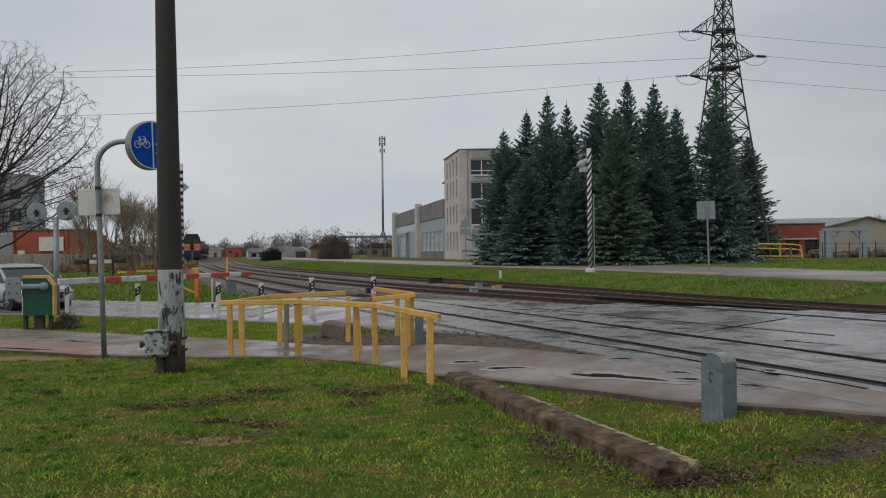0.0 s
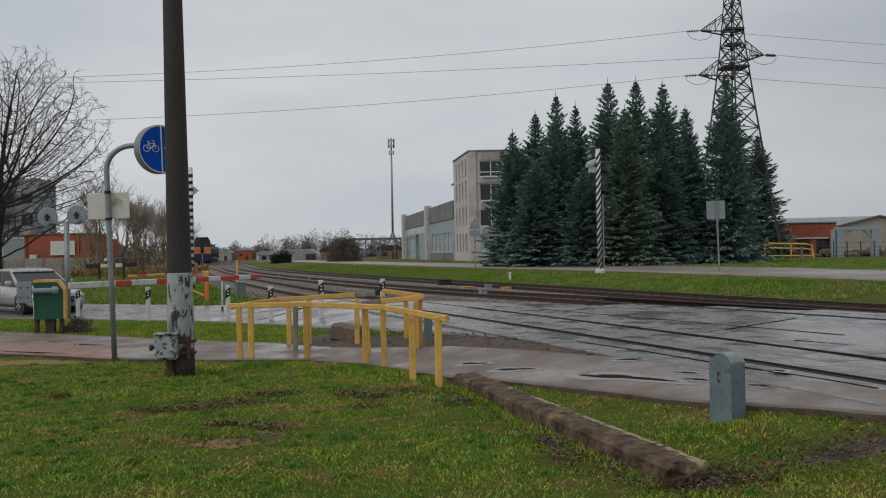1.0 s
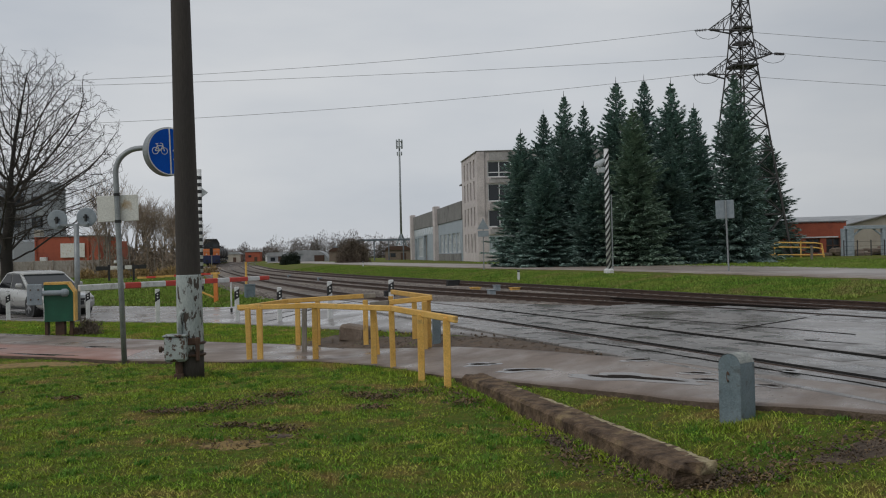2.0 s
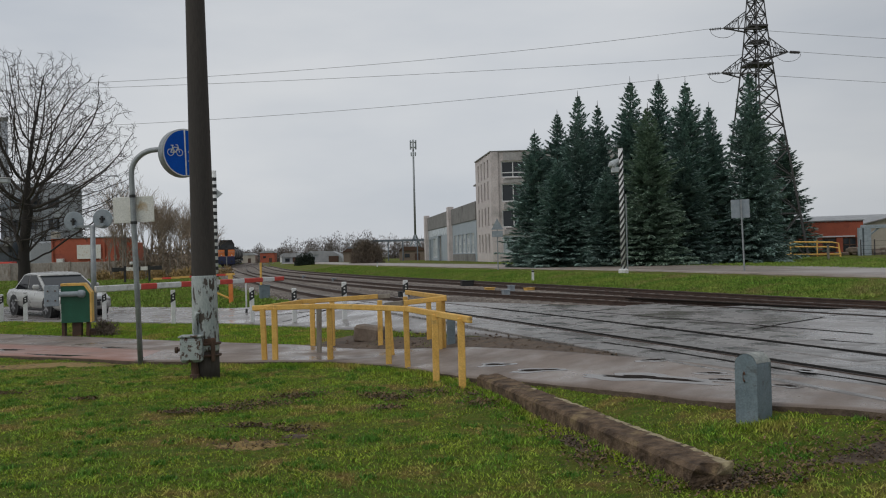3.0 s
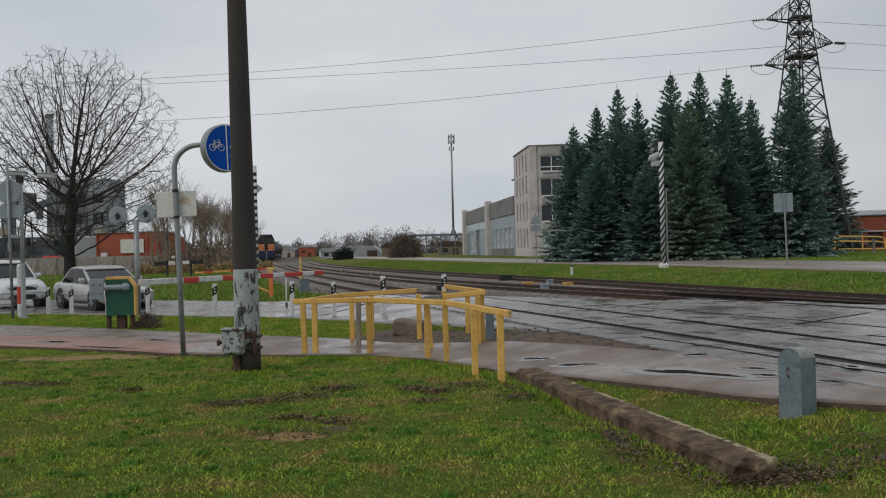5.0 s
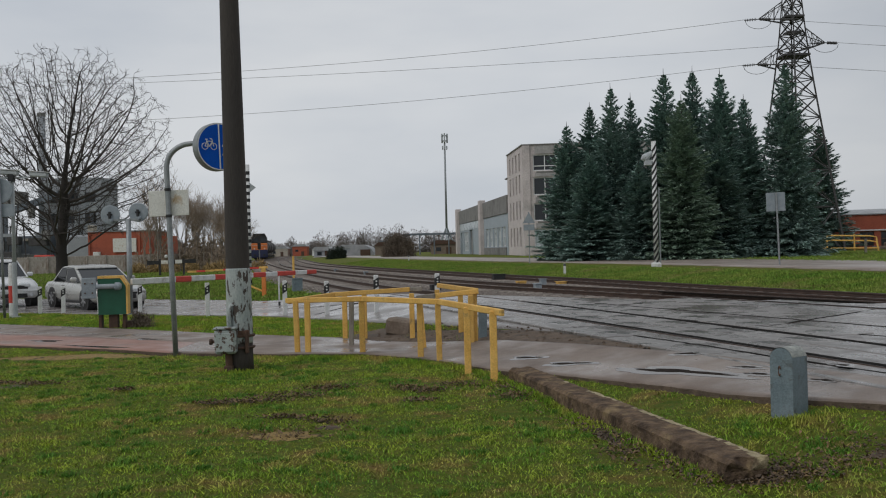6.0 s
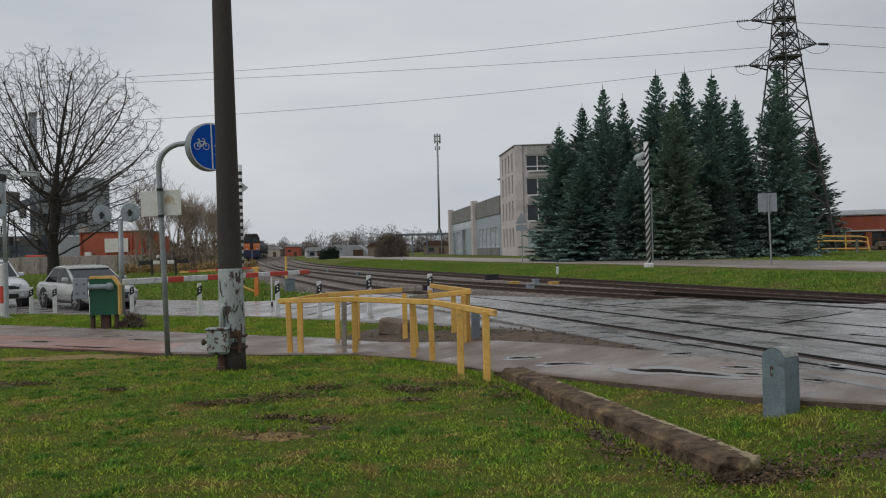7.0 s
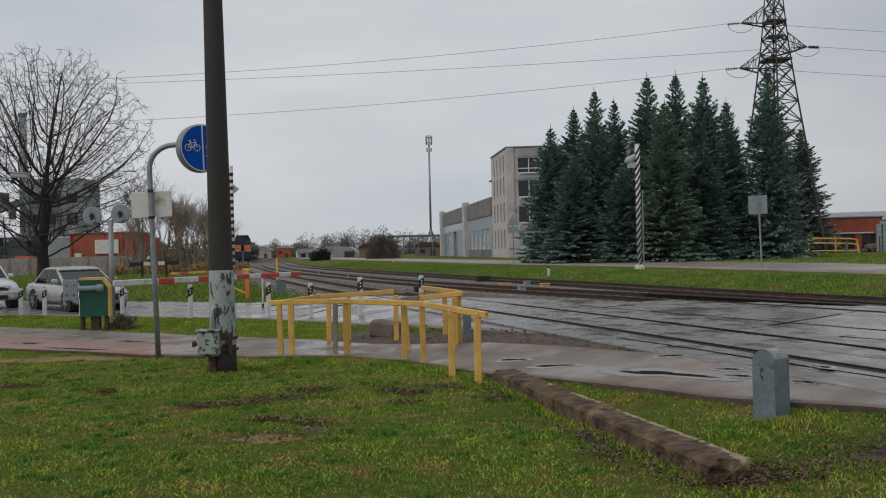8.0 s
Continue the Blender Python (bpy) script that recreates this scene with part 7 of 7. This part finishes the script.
# ---------------------------------------------------------------- worn patches in the lawn
M_DRYSOIL = make_mat("straw_over_soil", (0.25, 0.165, 0.058), (0.37, 0.255, 0.092), 14, 0.95, bump=0.9, fine=50, c=(0.06, 0.04, 0.025), c_scale=5, c_at=(0.56, 0.64), bump_dist=0.03)
for x, y, a, b, ma, lab in ((-1.45, 8.5, 0.40, 0.24, M_DRYSOIL, "dry straw-brown patch of dead grass"), 
                            (3.5, 6.6, 0.6, 0.26, M_DIRT, "bare trampled soil in the lawn"), (-6.3, 15.75, 2.0, 0.42, M_DRYSOIL, "worn straw-brown strip beside the path"), (-5.75, 12.2, 0.30, 0.18, M_DIRT, "bare soil spot in the lawn"), (2.32, 6.5, 0.28, 0.22, M_DIRT, "bare wet soil by the beam"),
                            (1.5, 8.1, 0.16, 0.4, M_DIRT, "bare wet soil by the beam"), (1.05, 11.2, 0.2, 0.35, M_DIRT, "bare wet soil by the beam"), (-1.08, 8.82, 0.15, 0.11, M_DIRT, "bare soil spot in the lawn")):
    K, R = 40, 7
    pts = []
    for j in range(R + 1):
        for i in range(K):
            t = 2 * math.pi * i / K
            r = (j / R) * (1 + 0.30 * noise.noise(Vector((math.cos(t) * 1.6, math.sin(t) * 1.6, x))) + 0.22 * noise.noise(Vector((math.cos(t) * 4, math.sin(t) * 4, y))))
            pts.append((x + a * r * math.cos(t), y + b * r * math.sin(t)))
    pts = np.array(pts)
    rim = np.repeat(np.arange(R + 1) / R, K)
    pz = surface_z(pts[:, 0], pts[:, 1]) + 0.014 - 0.028 * rim**3 + 0.012 * fbm(pts[:, 0], pts[:, 1], 9.0, 2.0)
    fs = [(j * K + i, j * K + (i + 1) % K, (j + 1) * K + (i + 1) % K, (j + 1) * K + i) for j in range(R) for i in range(K)]
    fs = [f[::-1] for f in fs]
    single("worn_patch", Geo().add(np.c_[pts, pz].tolist(), fs), ma, lab, "soil", "worn patches in the lawn", kind="structure", smooth=True)

# ---------------------------------------------------------------- grass
def grass(name, x, y, height, width, mat, label, seed, lean=0.6):
    g = np.random.default_rng(seed)
    n = len(x)
    z = surface_z(x, y) - 0.004 if len(x) < 500000 and np.max(y) < 30 else ground_z(x, y) - 0.02
    a, b = g.uniform(0, 6.283, n), g.uniform(0, 6.283, n)
    h = height * g.uniform(0.45, 1.25, n)
    w = width * g.uniform(0.6, 1.3, n)
    ln = lean * h * g.uniform(0.1, 1.3, n)
    p = np.stack([x, y, z], 1)
    s = np.stack([np.cos(a) * w, np.sin(a) * w, 0 * a], 1)
    mid = p + np.stack([np.cos(b) * ln * 0.35, np.sin(b) * ln * 0.35, h * 0.6], 1)
    tip = p + np.stack([np.cos(b) * ln, np.sin(b) * ln, h], 1)
    v = np.stack([p - s, p + s, mid + s * 0.6, mid - s * 0.6, tip], 1).reshape(-1, 3)
    i = 5 * np.arange(n)[:, None]
    f = np.concatenate([i + np.array([[0, 1, 2]]), i + np.array([[0, 2, 3]]), i + np.array([[3, 2, 4]])], 0)
    return tagged(new(name, np_mesh(name, v, f, mat)), label, "grass", kind="stuff")


def patchy(x, y, s, seed):
    return np.array([noise.noise(Vector((p * s, q * s, seed))) for p, q in zip(x, y)])


pn_x, pn_y = [p[0] for p in P_NEAR], [p[1] for p in P_NEAR]
N = 520000
yy = np.sqrt(rg.uniform(5.6**2, 20.0**2, N))
xx = rg.uniform(-0.64, 0.60, N) * yy
lim = np.interp(xx, pn_x, pn_y)
ua = np.clip((11.45 - yy) / 5.03, 0, 1)
off_beam = (np.abs(xx - (1.01 + 1.16 * ua)) > 0.13) | (yy < 6.32) | (yy > 11.55)
keep = (yy < lim - 0.02) & off_beam
xx, yy = xx[keep], yy[keep]
pa, pb = patchy(xx, yy, 0.9, 2.0), patchy(xx, yy, 3.5, 7.0)
hgt = 0.019 + 0.014 * np.clip(pa + 0.25, 0, 1) + 0.026 * np.clip(pb - 0.05, 0, 1)
bare = np.exp(-(((xx + 1.42) / 0.45) ** 2 + ((yy - 8.55) / 0.26) ** 2)) + 0.8 * np.exp(-(((xx + 0.6) / 1.0) ** 2 + ((yy - 11.4) / 0.45) ** 2)) * (pb > 0) + np.exp(-(((xx - 3.4) / 0.8) ** 2 + ((yy - 6.7) / 0.5) ** 2)) + 0.9 * np.exp(-(((xx + 6.6) / 2.4) ** 2 + ((yy - 15.6) / 0.55) ** 2)) + 0.7 * np.exp(-(((xx - 2.3) / 0.5) ** 2 + ((yy - 9.1) / 0.35) ** 2))
for wx, wy, wr, ws in SPOTS:
    bare = np.maximum(bare, np.exp(-(((xx - wx) / wr) ** 2 + ((yy - wy) / ws) ** 2)) * (1 + 0.8 * pb))
thin = rg.uniform(0, 1, len(xx)) > np.clip(bare, 0, 0.8) + 0.9 * np.clip(-pb - 0.05, 0, 1) + 0.4 * np.clip(-pa, 0, 1)
grass("grass", xx[thin], yy[thin], hgt[thin], 0.0050, M_GRASS, "short patchy green lawn", 41, 1.7)
dryk = (rg.uniform(0, 1, len(xx)) < np.clip(bare, 0, 0.55)) | (rg.uniform(0, 1, len(xx)) < 0.05 + 0.30 * np.clip(-pa, 0, 1) + 0.15 * np.clip(-pb, 0, 1))
grass("dry_grass", xx[dryk], yy[dryk], hgt[dryk] * 0.6, 0.005, M_DRY, "dry straw-coloured grass patches", 42, 1.6)
# darker tufts scattered through the lawn
cy0 = np.sqrt(rg.uniform(5.8**2, 15.5**2, 420))
cx0 = rg.uniform(-0.6, 0.56, 420) * cy0
ok = (cy0 < np.interp(cx0, pn_x, pn_y) - 0.15) & (np.abs(cx0 - (1.01 + 1.16 * np.clip((11.45 - cy0) / 5.03, 0, 1))) > 0.25)
cx0, cy0 = cx0[ok], cy0[ok]
rad_ = rg.uniform(0.03, 0.13, len(cx0))
kx = (cx0[:, None] + rad_[:, None] * rg.normal(0, 0.6, (len(cx0), 90))).ravel()
ky = (cy0[:, None] + rad_[:, None] * rg.normal(0, 0.6, (len(cx0), 90))).ravel()
grass("grass_tufts", kx, ky, np.full(len(kx), 0.042), 0.0060, M_CLUMP, "darker green tufts in the lawn", 48, 1.1)
# rim of taller grass at the path and round posts
tx_, ty_ = [], []
for x, y, r, n in ((-2.88, 13.35, 0.35, 500), (3.04, 7.85, 0.28, 500), (0.63, 11.5, 0.3, 250), (0.34, 12.3, 0.3, 250), (0.0, 13.4, 0.3, 250), (-0.29, 13.9, 0.3, 250), (-1.26, 14.8, 0.35, 350), (-2.2, 15.0, 0.4, 350), (-4.5, 15.4, 0.3, 250)):
    tx_.append(x + rg.normal(0, r * 0.6, n))
    ty_.append(y - 0.08 - np.abs(rg.normal(0, r * 0.5, n)))
e = rg.uniform(0, 1, 9000)
ex_ = -3.6 + 4.4 * e
tx_.append(ex_)
ty_.append(np.interp(ex_, pn_x, pn_y) - np.abs(rg.normal(0, 0.16, len(e))))
e = rg.uniform(0, 1, 5000)
tx_.append(1.01 + 1.16 * e + rg.choice((-1, 1), len(e)) * (0.17 + np.abs(rg.normal(0, 0.06, len(e)))))
ty_.append(11.45 - 5.03 * e)
tx_, ty_ = np.concatenate(tx_), np.concatenate(ty_)
grass("tall_grass", tx_, ty_, np.full(len(tx_), 0.062), 0.006, M_GRASS, "longer grass tufts round posts and edges", 43)
# verge between path and road, and the far banks
xx = rg.uniform(-15, 1.0, 90000)
lo, hi = np.interp(xx, [p[0] for p in P_FAR], [p[1] for p in P_FAR]), np.interp(xx, NEAR_X, NEAR_Y)
yy = lo + 0.02 + (hi - lo - 0.04) * rg.uniform(0, 1, len(xx))
pa = patchy(xx, yy, 1.2, 5.0)
keep = ((xx < -1.6) | (rg.uniform(0, 1, len(xx)) < 0.25)) & ((yy - lo) > 0.5 * np.clip(-pa, 0, 1) + 0.25 * (xx > -6))
grass("verge_grass", xx[keep], yy[keep], 0.034 + 0.05 * np.clip(pa[keep] + 0.2, 0, 1), 0.0075, M_GRASS, "green grass verge between path and road", 44)
yy = np.exp(rg.uniform(np.log(24), np.log(110), 110000))
xx = spline(C_Y, C_X, yy) + 2.7 + np.abs(rg.uniform(0, 1, len(yy))) * (3.6 + 0.03 * yy)
grass("bank_grass", xx, yy, np.full(len(xx), 0.07), 0.02, M_MEADOW, "green grass bank beyond the tracks", 45)
yy = np.exp(rg.uniform(np.log(30), np.log(100), 50000))
xx = spline(A_Y, A_X, yy) - 1.2 - rg.uniform(0, 1, len(yy)) ** 1.4 * (0.30 * yy)
keep = road_mask(xx, yy, 0.3) < 0.05
grass("meadow_grass", xx[keep], yy[keep], np.full(keep.sum(), 0.10), 0.03, M_MEADOW, "green meadow beside the railway", 46)
yy = np.exp(rg.uniform(np.log(36), np.log(110), 30000))
xx = np.interp(yy, [0, 15, 33, 50, 68, 114], [25, 23, 20.5, 17.6, 12.6, 3]) + rg.uniform(0.1, 1, len(yy)) * 0.35 * yy
grass("meadow_grass", xx, yy, np.full(len(xx), 0.10), 0.03, M_MEADOW, "green meadow along the far lane", 47)
